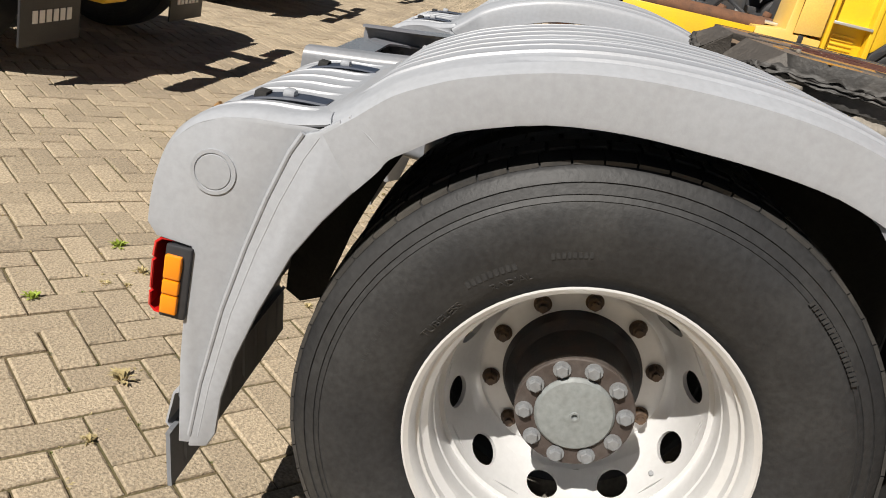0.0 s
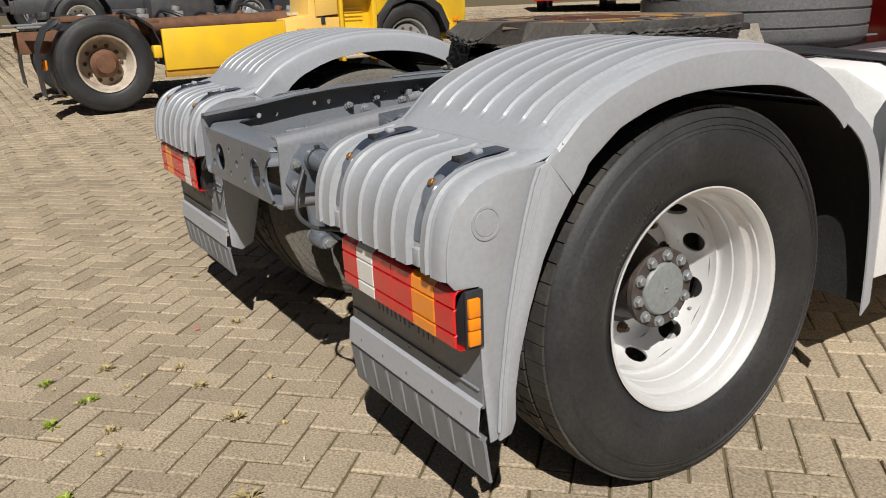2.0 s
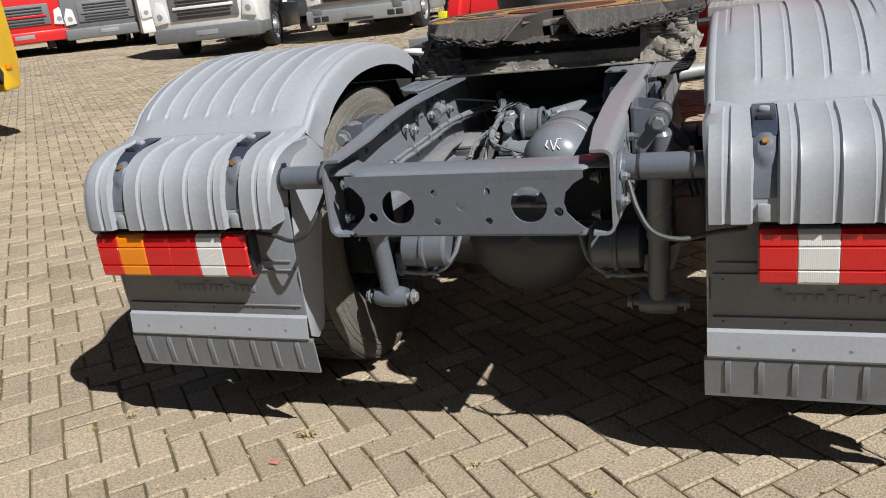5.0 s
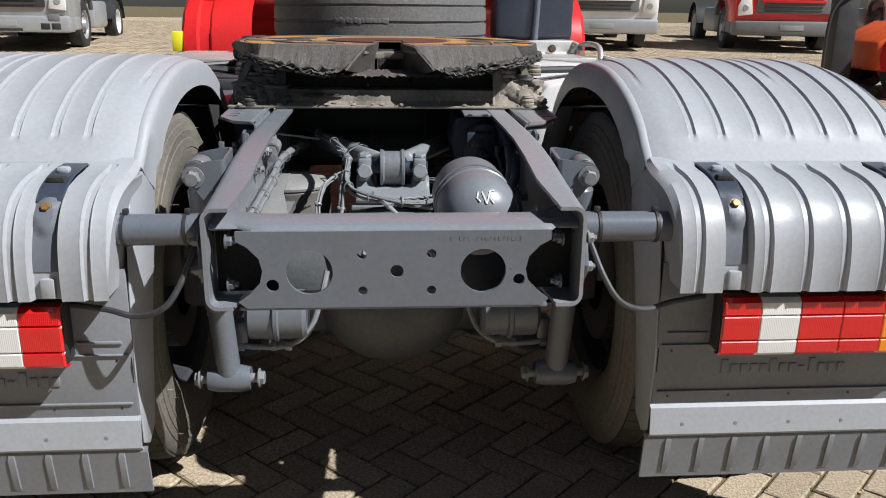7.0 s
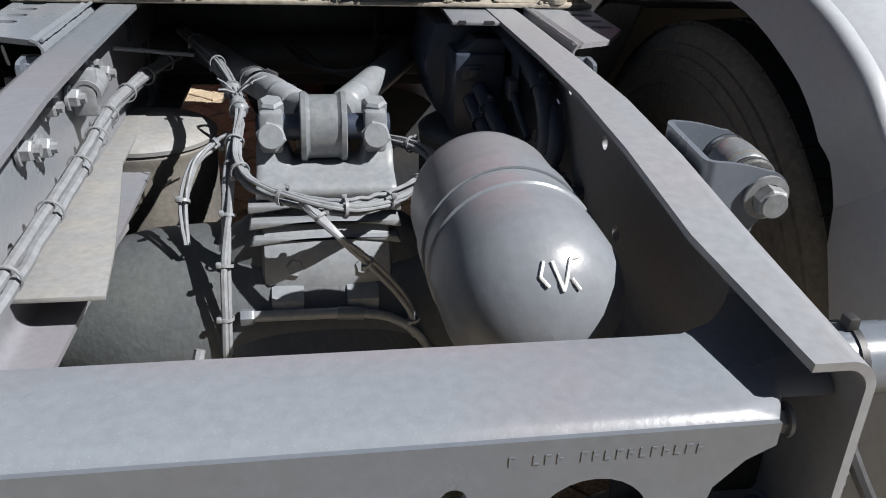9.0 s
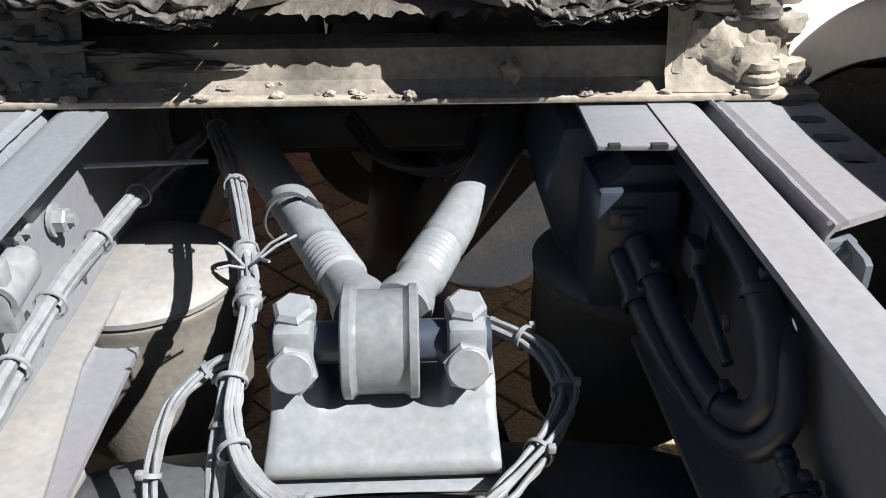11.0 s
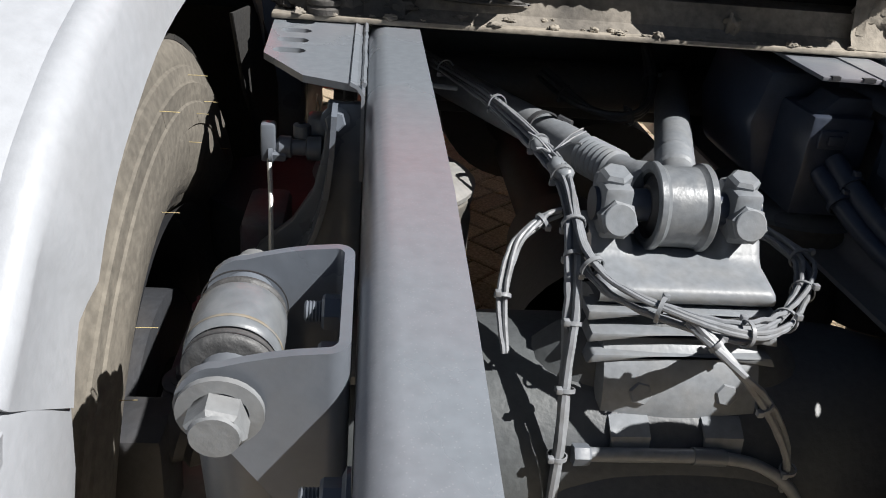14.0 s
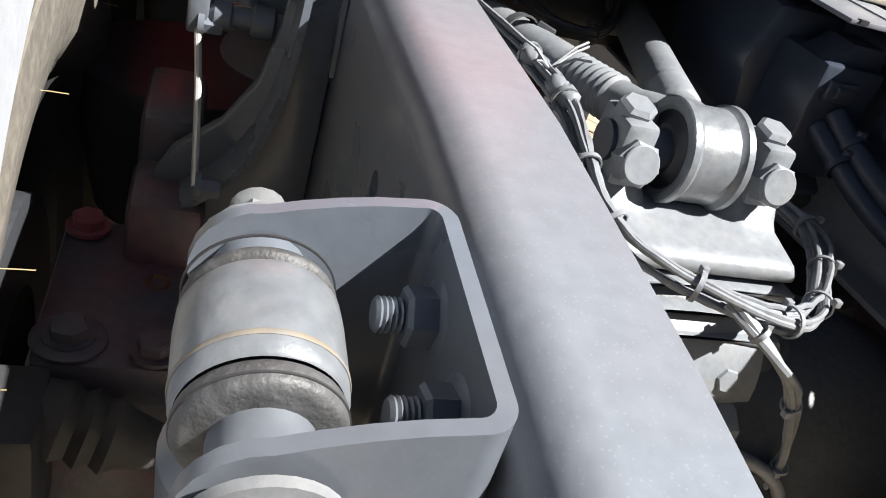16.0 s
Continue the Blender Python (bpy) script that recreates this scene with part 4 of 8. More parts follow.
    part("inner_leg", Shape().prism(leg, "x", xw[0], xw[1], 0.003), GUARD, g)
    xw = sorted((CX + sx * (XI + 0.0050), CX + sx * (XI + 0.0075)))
    part("guard_lining", Shape().prism(leg, "x", xw[0], xw[1]), SHADELINING, g)
    apron = [(0.20, 1.015), (0.36, 0.995), (0.50, 0.95), (0.62, 0.88), (0.72, 0.78), (0.74, 0.55), (0.60, 0.60), (0.45, 0.76), (0.30, 0.88)]
    xw = sorted((CX + sx * (XI - 0.012), CX + sx * (XI - 0.006)))
    part("inner_apron", Shape().prism(apron, "x", xw[0], xw[1], 0.002), SHADELINING, g, "black splash apron beside the inner tyre")
    # blank cap on the side wall
    s = Shape().lathe([(0.0, 0.037), (0.003, 0.037), (0.003, 0.031), (0.0012, 0.030), (0.0012, 0.029), (0.003, 0.028), (0.0034, 0.0005)], at(XO - 0.0005, -0.684, 0.847), (sx, 0, 0), 40)
    part("blank_cap", s, GUARD, g)
    # two fixing straps in the grooves: dark catch plate above, blue-grey strap with a pressed dome below
    for c, w in groove:
        line = curve_points([(0, -0.548, 0.9685), (0, -0.60, 0.9655), (0, -0.655, 0.9555), (0, -0.694, 0.938), (0, -0.728, 0.905), (0, -0.752, 0.866), (0, -0.766, 0.825), (0, -0.772, 0.787)], 6)

        def band(lo, hi, half, lift, dome=0.0):
            out = []
            for p, q in zip(line[lo:hi], line[lo + 1:hi + 1]):
                d = (q - p).normalized()
                nrm = Vector((0, d.z, -d.y))
                row = []
                for e2 in (-1.0, -0.9, -0.62, -0.35, 0.0, 0.35, 0.62, 0.9, 1.0):
                    k = lift - (0.003 if abs(e2) == 1 else 0.0)
                    m = math.hypot(e2 * half / 0.021, (p.z - 0.897) / 0.030)
                    k += dome * max(0.0, min(1.0, (1.25 - m) / 0.45))
                    row.append(at(c + e2 * half, p.y + nrm.y * k, p.z + nrm.z * k))
                out.append(row[::-1] if sx > 0 else row)
            return out
        top = len(line) * 48 // 100
        st = part("fixing_strap", Shape().sheet(band(top, len(line) - 1, w - 0.0045, 0.001, 0.011), 0.003), STRAP, g, "blue-grey steel strap with a pressed dome")
        cp = part("strap_plate", Shape().sheet(band(0, top + 2, w - 0.003, 0.0030), 0.004), BLUEBLACK, st, "dark catch plate")
        part("strap_latch", Shape().box(at(c - 0.013, -0.628, 0.962), at(c + 0.013, -0.606, 0.9775), 0.006), GUARD, cp, "light grey plastic catch")
        part("strap_slot", Shape().prism([(CX + sx * (c - 0.019), 0.9535), (CX + sx * (c + 0.019), 0.9535), (CX + sx * (c + 0.016), 0.9645), (CX + sx * (c - 0.016), 0.9645)], "y", -0.672, -0.652, 0.001), SHADELINING, cp)
        part("strap_bolt", Shape().hexbolt(at(c, -0.7315, 0.9150), (0, -0.78, 0.62), 0.0090, 0.010, True), BRASS, st)
        part("strap_tab", Shape().box(at(c - 0.016, -0.782, 0.739), at(c + 0.011, -0.765, 0.780), 0.002), GUARD, tail)
    # front lower piece
    rows = []
    front = curve_points([(0, 0.545, 0.965), (0, 0.60, 0.93), (0, 0.655, 0.88), (0, 0.70, 0.80), (0, 0.73, 0.68), (0, 0.745, 0.50), (0, 0.745, 0.34)], 4)
    for p in front:
        row = [at(XI, p.y, p.z), at(XI + 0.03, p.y + 0.012, p.z + 0.008), at(XO - 0.03, p.y + 0.012, p.z + 0.008), at(XO, p.y, p.z), at(XO + 0.006, p.y - 0.05, p.z - 0.03)]
        rows.append(row if sx > 0 else row[::-1])
    part("front_piece", Shape().sheet(rows, 0.005), GUARD, g)
    part("guard_lining", Shape().sheet([[at(XI + 0.02, p.y - 0.008, p.z - 0.008), at(XO - 0.02, p.y - 0.008, p.z - 0.008)] for p in front]), SHADELINING, g)
    return g


def mud_flap(sx):
    fl = new("mud_flap")
    fl.parent = truck
    tagged(fl, "grey painted mud flap hanging below the tail lamp")
    x0, x1 = CX + sx * 0.580, CX + sx * 1.232

    def bx(xa, xb, ya, yb, za, zb, bev):
        return Shape().box((min(xa, xb), ya, za), (max(xa, xb), yb, zb), bev)
    s = bx(x0, x1, -0.698, -0.690, 0.42, 0.775, 0.002)
    part("panel", s, FLAP, fl)
    s = bx(x0 + 0.02 * sx, x0 + 0.115 * sx, -0.703, -0.696, 0.605, 0.612, 0.002)
    s2 = bx(x0 + 0.01 * sx, x1 - 0.01 * sx, -0.7035, -0.697, 0.462, 0.467, 0.0015)
    s.add(s2.v, s2.f)
    s2 = bx(x0 + 0.01 * sx, x1 - 0.01 * sx, -0.7035, -0.697, 0.578, 0.582, 0.0015)
    s.add(s2.v, s2.f)
    part("pressed_line", s, FLAP, fl)
    # raised maker's mark as plain bars
    mid = CX + sx * 0.885
    for i in range(13):
        h = 0.034 if i in (0, 5, 9) else 0.022
        xx = mid - 0.15 + i * 0.0232
        if i == 8:
            s = Shape().box((xx, -0.7012, 0.519), (xx + 0.013, -0.697, 0.5235), 0.001)
        else:
            s = Shape().box((xx, -0.7012, 0.508), (xx + 0.0165, -0.697, 0.508 + h), 0.0012)
        part("raised_mark", s, FLAP, fl)
    for i in range(4):
        part("panel_rivet", Shape().lathe([(0, 0.003), (-0.0006, 0.003), (-0.0006, 0.0003)], (x0 + sx * (0.035 + i * 0.145), -0.6985, 0.452), (0, 1, 0), 8), BLACK, fl)
        part("panel_rivet", Shape().lathe([(0, 0.003), (-0.0006, 0.003), (-0.0006, 0.0003)], (x0 + sx * (0.035 + i * 0.145), -0.6985, 0.566), (0, 1, 0), 8), BLACK, fl)
    rows = [[(x0 - 0.004 * sx, -0.695, 0.430), (x0 - 0.004 * sx, -0.704, 0.425), (x0 - 0.004 * sx, -0.711, 0.362), (x0 - 0.004 * sx, -0.700, 0.352)],
            [(x1, -0.695, 0.430), (x1, -0.704, 0.425), (x1, -0.711, 0.362), (x1, -0.700, 0.352)]]
    part("clamp_strip", Shape().sheet(rows if sx < 0 else rows[::-1], 0.004), GUARD, fl, "light grey clamping strip")
    for i in range(5):
        part("clamp_bolt", Shape().hexbolt((x0 + sx * (0.072 + i * 0.128), -0.708, 0.386), (0, -1, 0.1), 0.0055, 0.005, True), BOLT, fl)
    rows = []
    xs = [x0 - 0.012 * sx]
    n = 8
    for i in range(n):
        c = x0 + sx * (0.045 + i * 0.0795)
        xs += [c - 0.0075 * sx, c - 0.004 * sx, c + 0.004 * sx, c + 0.0075 * sx]
    xs.append(x1 + 0.012 * sx)
    for k, x in enumerate(xs):
        up = 0.0045 if (k % 4 in (2, 3) and 0 < k < len(xs) - 1) else 0.0
        rows.append([(x, -0.696, 0.356), (x, -0.700 , 0.346), (x, -0.698 - up, 0.338), (x, -0.688 - up, 0.262), (x, -0.686, 0.252), (x, -0.684, 0.238)])
    part("rubber_strip", Shape().sheet(rows if sx < 0 else rows[::-1], 0.008), FLAP, fl, "ribbed grey rubber strip")
    return fl


def tail_lamp(sx):
    la = new("tail_lamp")
    la.parent = truck
    tagged(la, "red, clear and amber tail lamp cluster")
    x0, x1 = CX + sx * 0.697, CX + sx * 1.238
    s = Shape().box((min(x0, x1) + 0.003, -0.742, 0.578), (max(x0, x1) - 0.003, -0.694, 0.712), 0.006)
    part("housing", s, BLACK, la)
    cells = [(0.0, 0.083, LENSRED), (0.083, 0.172, LENSWHITE), (0.172, 0.268, LENSRED), (0.268, 0.362, LENSRED), (0.362, 0.462, LENSAMBER), (0.462, 0.541, LENSRED)]
    for a, b2, mt in cells:
        xa, xb = sorted((x0 + sx * (a + 0.0006), x0 + sx * (b2 - 0.0006)))
        rows = []
        for x in (xa, xa + 0.002, xb - 0.002, xb):
            d = 0.003 if x in (xa, xb) else 0.0
            prof = [(-0.736, 0.579), (-0.757, 0.581), (-0.765, 0.588), (-0.766, 0.612), (-0.762, 0.616), (-0.766, 0.620), (-0.767, 0.670), (-0.763, 0.674), (-0.767, 0.678), (-0.765, 0.703), (-0.757, 0.711), (-0.736, 0.713)]
            rows.append([(x, y + d, z) for y, z in prof])
        part("lens", Shape().sheet(rows, 0.003), mt, la, {LENSRED.name: "red lens", LENSWHITE.name: "clear lens", LENSAMBER.name: "amber lens"}[mt.name])
    for a, z in ((0.10, 0.697), (0.10, 0.594), (0.27, 0.655), (0.44, 0.697), (0.44, 0.594)):
        part("lens_screw", Shape().lathe([(0, 0.005), (-0.003, 0.005), (-0.003, 0.0005)], (x0 + sx * a, -0.765, z), (0, 1, 0), 12), NUTRUST, la)
    xa, xb = sorted((x1 - 0.002 * sx, x1 + 0.010 * sx))
    part("marker_housing", Shape().box((xa, -0.744, 0.578), (xb, -0.699, 0.710), 0.004), BLACK, la)
    xa, xb = sorted((x1 + 0.004 * sx, x1 + 0.018 * sx))
    s = Shape()
    for za, zb in ((0.588, 0.622), (0.624, 0.650), (0.652, 0.694)):
        s.box((xa, -0.741, za), (xb, -0.712, zb), 0.003)
    part("side_marker", s, LENSAMBER, la, "amber side marker lens")
    return la


for sx in (-1, 1):
    guard(sx)
    mud_flap(sx)
    tail_lamp(sx)

# --- fifth wheel coupling on its mounting plate
fw = new("fifth_wheel")
fw.parent = truck
tagged(fw, "greasy black fifth wheel with rust-stained top")
PZ = 1.190


def ragged(pts, amount, step=0.012, seed=3):
    """Subdivides a line of points and roughens it."""
    rnd = random.Random(seed)
    out = []
    for a, b2 in zip(pts[:-1], pts[1:]):
        a, b2 = Vector(a), Vector(b2)
        k = max(1, int((b2 - a).length / step))
        out += [a + (b2 - a) * i / k + Vector([rnd.uniform(-amount, amount) for _ in a]) for i in range(k)]
    return out + [Vector(pts[-1])]


half = [(0.080, 0.320), (0.410, 0.338), (0.445, 0.365), (0.500, 0.500), (0.520, 0.60), (0.522, 0.76), (0.500, 0.92), (0.44, 1.06), (0.36, 1.155), (0.22, 1.205), (0.0, 1.215)]
ring = [(x, y) for x, y in half] + [(-x, y) for x, y in half[::-1][1:]] + [(-0.052, 0.470), (-0.048, 0.655), (0.044, 0.655), (0.046, 0.470)]


def groove(points, w):
    """A grease groove in the top: a strip round a line, as a closed ring."""
    p = [Vector(q) for q in points]
    left, right = [], []
    for i, q in enumerate(p):
        d = (p[min(i + 1, len(p) - 1)] - p[max(i - 1, 0)]).normalized()
        nrm = Vector((-d.y, d.x))
        k = w * (0.25 if i in (0, len(p) - 1) else 1.0)
        left.append(tuple(q + nrm * k))
        right.append(tuple(q - nrm * k))
    return left + right[::-1]


def strewn(points, seed, amount=0.004, step=0.016):
    """A closed outline broken up into short uneven steps."""
    line = [Vector((x, y)) for x, y in points]
    rnd, out = random.Random(seed), []
    for p, q in zip(line, line[1:] + line[:1]):
        k = max(1, int((q - p).length / step))
        out += [tuple(p + (q - p) * i / k + Vector((rnd.uniform(-amount, amount), rnd.uniform(-amount, amount)))) for i in range(k)]
    return out


top = part("top_plate", Shape().prism(ring, "z", PZ - 0.028, PZ, 0.0), PLATETOP, fw, "worn steel plate with orange rust film")
# orange rust film where the trailer plate no longer rubs
films = [groove(p, w) for p, w in (
    ([(-0.475, 0.86), (-0.42, 0.94), (-0.34, 1.03), (-0.27, 1.10)], 0.044), ([(-0.490, 0.545), (-0.462, 0.62), (-0.430, 0.70), (-0.35, 0.705)], 0.036), ([(-0.495, 0.75), (-0.475, 0.765), (-0.43, 0.72)], 0.026),
    ([(-0.250, 0.645), (-0.270, 0.72), (-0.275, 0.80), (-0.232, 0.90), (-0.13, 0.965), (0.0, 1.0), (0.128, 0.98), (0.225, 0.915), (0.268, 0.79), (0.262, 0.65), (0.222, 0.53), (0.16, 0.455), (0.08, 0.42)], 0.042),
    ([(0.335, 1.05), (0.40, 0.985), (0.435, 0.91), (0.475, 0.82)], 0.036), ([(0.27, 0.705), (0.36, 0.722), (0.44, 0.712), (0.478, 0.64), (0.490, 0.57)], 0.028), ([(0.40, 0.492), (0.440, 0.475), (0.442, 0.43), (0.415, 0.372)], 0.034), ([(0.185, 0.372), (0.23, 0.365), (0.28, 0.361)], 0.013))]
films += [[(-0.487, 0.532), (-0.412, 0.535), (-0.378, 0.42), (-0.375, 0.352), (-0.418, 0.350), (-0.46, 0.42)], [(-0.175, 0.455), (-0.14, 0.475), (-0.118, 0.445), (-0.15, 0.425)], [(-0.34, 0.565), (-0.28, 0.57), (-0.29, 0.53), (-0.33, 0.52)], [(0.27, 0.545), (0.345, 0.545), (0.33, 0.505), (0.285, 0.515)]]
for k, f in enumerate(films):
    part("rust_patch", Shape().prism(strewn(f, 40 + k, 0.0035, 0.007), "z", PZ - 0.001, PZ + 0.0009 + 0.00005 * k, 0.0), RUSTFILM, top, "orange rust film")
# grease packed in the grooves lies a little proud
for sx in (-1, 1):
    for k, (pts, w) in enumerate((([(0.494, 0.535), (0.40, 0.595), (0.34, 0.605), (0.27, 0.60)], 0.011), ([(0.405, 0.575), (0.36, 0.50), (0.315, 0.43), (0.25, 0.415), (0.175, 0.413)], 0.014),
                                  ([(0.488, 0.80), (0.44, 0.765), (0.385, 0.765), (0.265, 0.755)], 0.013), ([(0.395, 0.775), (0.355, 0.86), (0.315, 0.92), (0.25, 0.95), (0.185, 0.965)], 0.013))):
        part("grease_groove", Shape().prism(strewn(groove([(sx * x, y) for x, y in pts], w), k, 0.0015, 0.010), "z", PZ - 0.001, PZ + 0.0030 + 0.0002 * k, 0.0), GREASEFACE, top)
    for x, y, ra, rb in ((0.322, 0.682, 0.043, 0.036), (0.478, 0.665, 0.030, 0.036)):
        part("grease_groove", Shape().prism(strewn([(sx * x + ra * math.cos(a), y + rb * math.sin(a)) for a in [math.radians(q) for q in range(0, 360, 20)]], 9, 0.001), "z", PZ - 0.001, PZ + 0.0026, 0.0), GREASEFACE, top)
cup = [(-0.006 + 0.214 * math.cos(a), 0.678 + 0.204 * math.sin(a)) for a in [math.radians(-76 + 332 * i / 70) for i in range(71)]]
part("centre_dish", Shape().prism(strewn(cup + [(-0.053, 0.52), (-0.049, 0.662), (0.045, 0.662), (0.047, 0.52)], 3, 0.0015, 0.02), "z", PZ - 0.001, PZ + 0.0038, 0.0), DISH, top, "dark rusty centre with old grease", smooth=0)
part("pebble", Shape().lathe([(0, 0.0005), (0.002, 0.006), (0.006, 0.0065), (0.010, 0.004), (0.011, 0.0005)], (0.335, 0.385, PZ + 0.0012), (0, 0.1, 1), 7), MUD, top)

# sloping rear faces left and right of the throat, ragged with hanging grease
noise_at3 = noise.noise
for sx in (-1, 1):
    rows = []
    n = 120
    for i in range(n + 1):
        f = i / n
        row = []
        for j in range(17):
            g = j / 16
            x = (0.080 + 0.064 * g) * (1 - f) + 0.430 * f
            ytop = 0.321 + 0.018 * min(1.0, f / 0.94) + (0.05 * max(0.0, f - 0.94) / 0.06)
            low = 1.119 - 0.019 * math.sin(min(1.0, f / 0.30) * 1.5708) + (0.050 if sx < 0 else 0.036) * max(0.0, (f - 0.30) / 0.70) ** 1.1
            rag = 0.006 * noise_at3((x * 40, sx * 3.0, 0.0)) + 0.002 * noise_at3((x * 160, 2.0, sx)) + 0.0014 * noise_at3((x * 420, 5.0, sx))
            z = PZ - g * (PZ - low - rag)
            rough = 0.0016 * noise_at3((x * 40, z * 150, 4.0 + sx)) + 0.0008 * noise_at3((x * 130, z * 330, 7.0))
            if g > 0.70:
                rough += (g - 0.70) * 0.045 * (noise_at3((x * 28, z * 260, 9.0)) + 0.6 * noise_at3((x * 80, z * 480, 3.0)))
            row.append((sx * x, ytop - 0.003 - 0.076 * g - rough, z))
        row.append((sx * x, ytop - 0.055, low + rag + 0.001))
        row.append((sx * x, ytop + 0.05, low + rag + 0.012))
        rows.append(row)
    part("rear_face", Shape().sheet(rows if sx < 0 else rows[::-1]), GREASEFACE, fw, "grey-black greasy sloping face", smooth=80)
    # layered crust of grease along the lower edge and round the side
    path = curve_points([(x, y, 0) for x, y in [(0.17, 0.258), (0.24, 0.256), (0.32, 0.260), (0.40, 0.272), (0.438, 0.318), (0.495, 0.46), (0.528, 0.56), (0.532, 0.70), (0.522, 0.85), (0.47, 1.02)]], 26)
    for lay, (hz0, wid, hgt) in enumerate(((1.118, 0.008, 0.014), (1.108, 0.010, 0.010), (1.099, 0.007, 0.008))):
        rows = []
        for i, p in enumerate(path):
            row = []
            out = Vector((p.x * 0.6, p.y - 0.75, 0)).normalized()
            for j in range(13):
                a = -0.4 + j * 0.5
                w = 1.0 + 0.8 * noise_at3((i * 0.13, a * 1.6 + lay * 4, sx * 5)) + 0.35 * noise_at3((i * 0.45, a * 3, sx + lay * 7)) + 0.14 * noise_at3((i * 1.3, a * 4, sx + lay))
                hz = hz0 - 0.014 + 0.036 * max(0.0, min(1.0, (p.x - 0.22) / 0.22)) + 0.010 * noise_at3((i * 0.16, 1.0 + lay, sx * 2)) + 0.014
                q = Vector((p.x, p.y, hz)) + out * (math.cos(a) * wid * w) + Vector((0, 0, math.sin(a) * hgt * 0.5 * w))
                row.append((sx * q.x, q.y, q.z))
            rows.append(row)
        part("grease_crust", Shape().sheet(rows), GREASE, fw, "thick ragged crust of black grease", smooth=62)
    # side wall under the plate
    rows = []
    for i, p in enumerate(curve_points([(x, y, 0) for x, y in half[1:]], 4)):
        rows.append([(sx * p.x, p.y, PZ), (sx * (p.x + 0.004), p.y, PZ - 0.02), (sx * p.x, p.y, PZ - 0.05), (sx * p.x * 0.985, p.y, 1.10)])
    part("plate_rim", Shape().sheet(rows, 0.012), GREASE, fw)
    # throat cheeks
    rows = []
    for (x0, y0), (x1, y1), z1 in (((0.080, 0.318), (0.143, 0.245), 1.119), ((0.072, 0.352), (0.120, 0.318), 1.108), ((0.064, 0.400), (0.095, 0.395), 1.100), ((0.051, 0.470), (0.070, 0.475), 1.095), ((0.047, 0.56), (0.058, 0.56), 1.09), ((0.045, 0.66), (0.050, 0.66), 1.09)):
        rows.append([(sx * (x0 + (x1 - x0) * g + 0.004 * noise_at3((y0 * 60, g * 5, sx))), y0 + (y1 - y0) * g, PZ + (z1 - PZ) * g) for g in (0, 0.1, 0.25, 0.4, 0.55, 0.7, 0.85, 1.0)])
    part("throat_cheek", Shape().sheet(rows if sx > 0 else rows[::-1], 0.008), GREASEFACE, fw)
    part("rust_smear", Shape().sheet([[(sx * (x0 - 0.0005), y0 - 0.002, z0) for x0, y0, z0 in r2] for r2 in (((0.091, 0.315, 1.168), (0.104, 0.308, 1.150)), ((0.084, 0.338, 1.170), (0.096, 0.333, 1.150)))], 0.001), RUSTFILM, fw)
s = Shape().box((-0.05, 0.655, 1.05), (0.05, 0.67, 1.188), 0.002)
part("throat_end", s, GREASE, fw)
jaw = [(-0.052, 0.500), (-0.02, 0.520), (0.02, 0.512), (0.048, 0.490), (0.048, 0.575), (0.03, 0.60), (0.0, 0.607), (-0.03, 0.60), (-0.05, 0.575)]
part("lock_jaw", Shape().prism(jaw, "z", 1.135, 1.158, 0.005), WEB, fw, "worn grey locking jaw")
rows = []
for i in range(65):
    x = -0.160 + 0.005 * i
    e2 = abs(x) / 0.14
    drip = 0.007 * noise_at3((x * 60, 7.0, 1.0)) + 0.022 * max(0.0, noise_at3((x * 170, 3.0, 1.0)) - 0.15)
    bmp = [0.004 * noise_at3((x * 60, k * 1.7, 2.0)) + 0.002 * noise_at3((x * 190, k * 3.1, 4.0)) for k in range(8)]
    rows.append([(x * 0.45, 0.450, 1.050), (x * 0.52, 0.435, 1.106 + bmp[0]), (x * 0.66, 0.41, 1.104 + bmp[1]), (x * 0.78, 0.385, 1.103 + bmp[2]), (x * 0.88, 0.36, 1.102 + bmp[3]), (x * 0.95, 0.335, 1.101 + bmp[4]), (x, 0.318 + bmp[5], 1.099 + bmp[5]), (x, 0.312 + bmp[6], 1.094 - drip), (x, 0.320, 1.094 - drip * 0.7), (x, 0.36, 1.088)])
part("throat_floor", Shape().sheet(rows), GREASEFACE, fw, "ragged greasy throat floor", smooth=60)
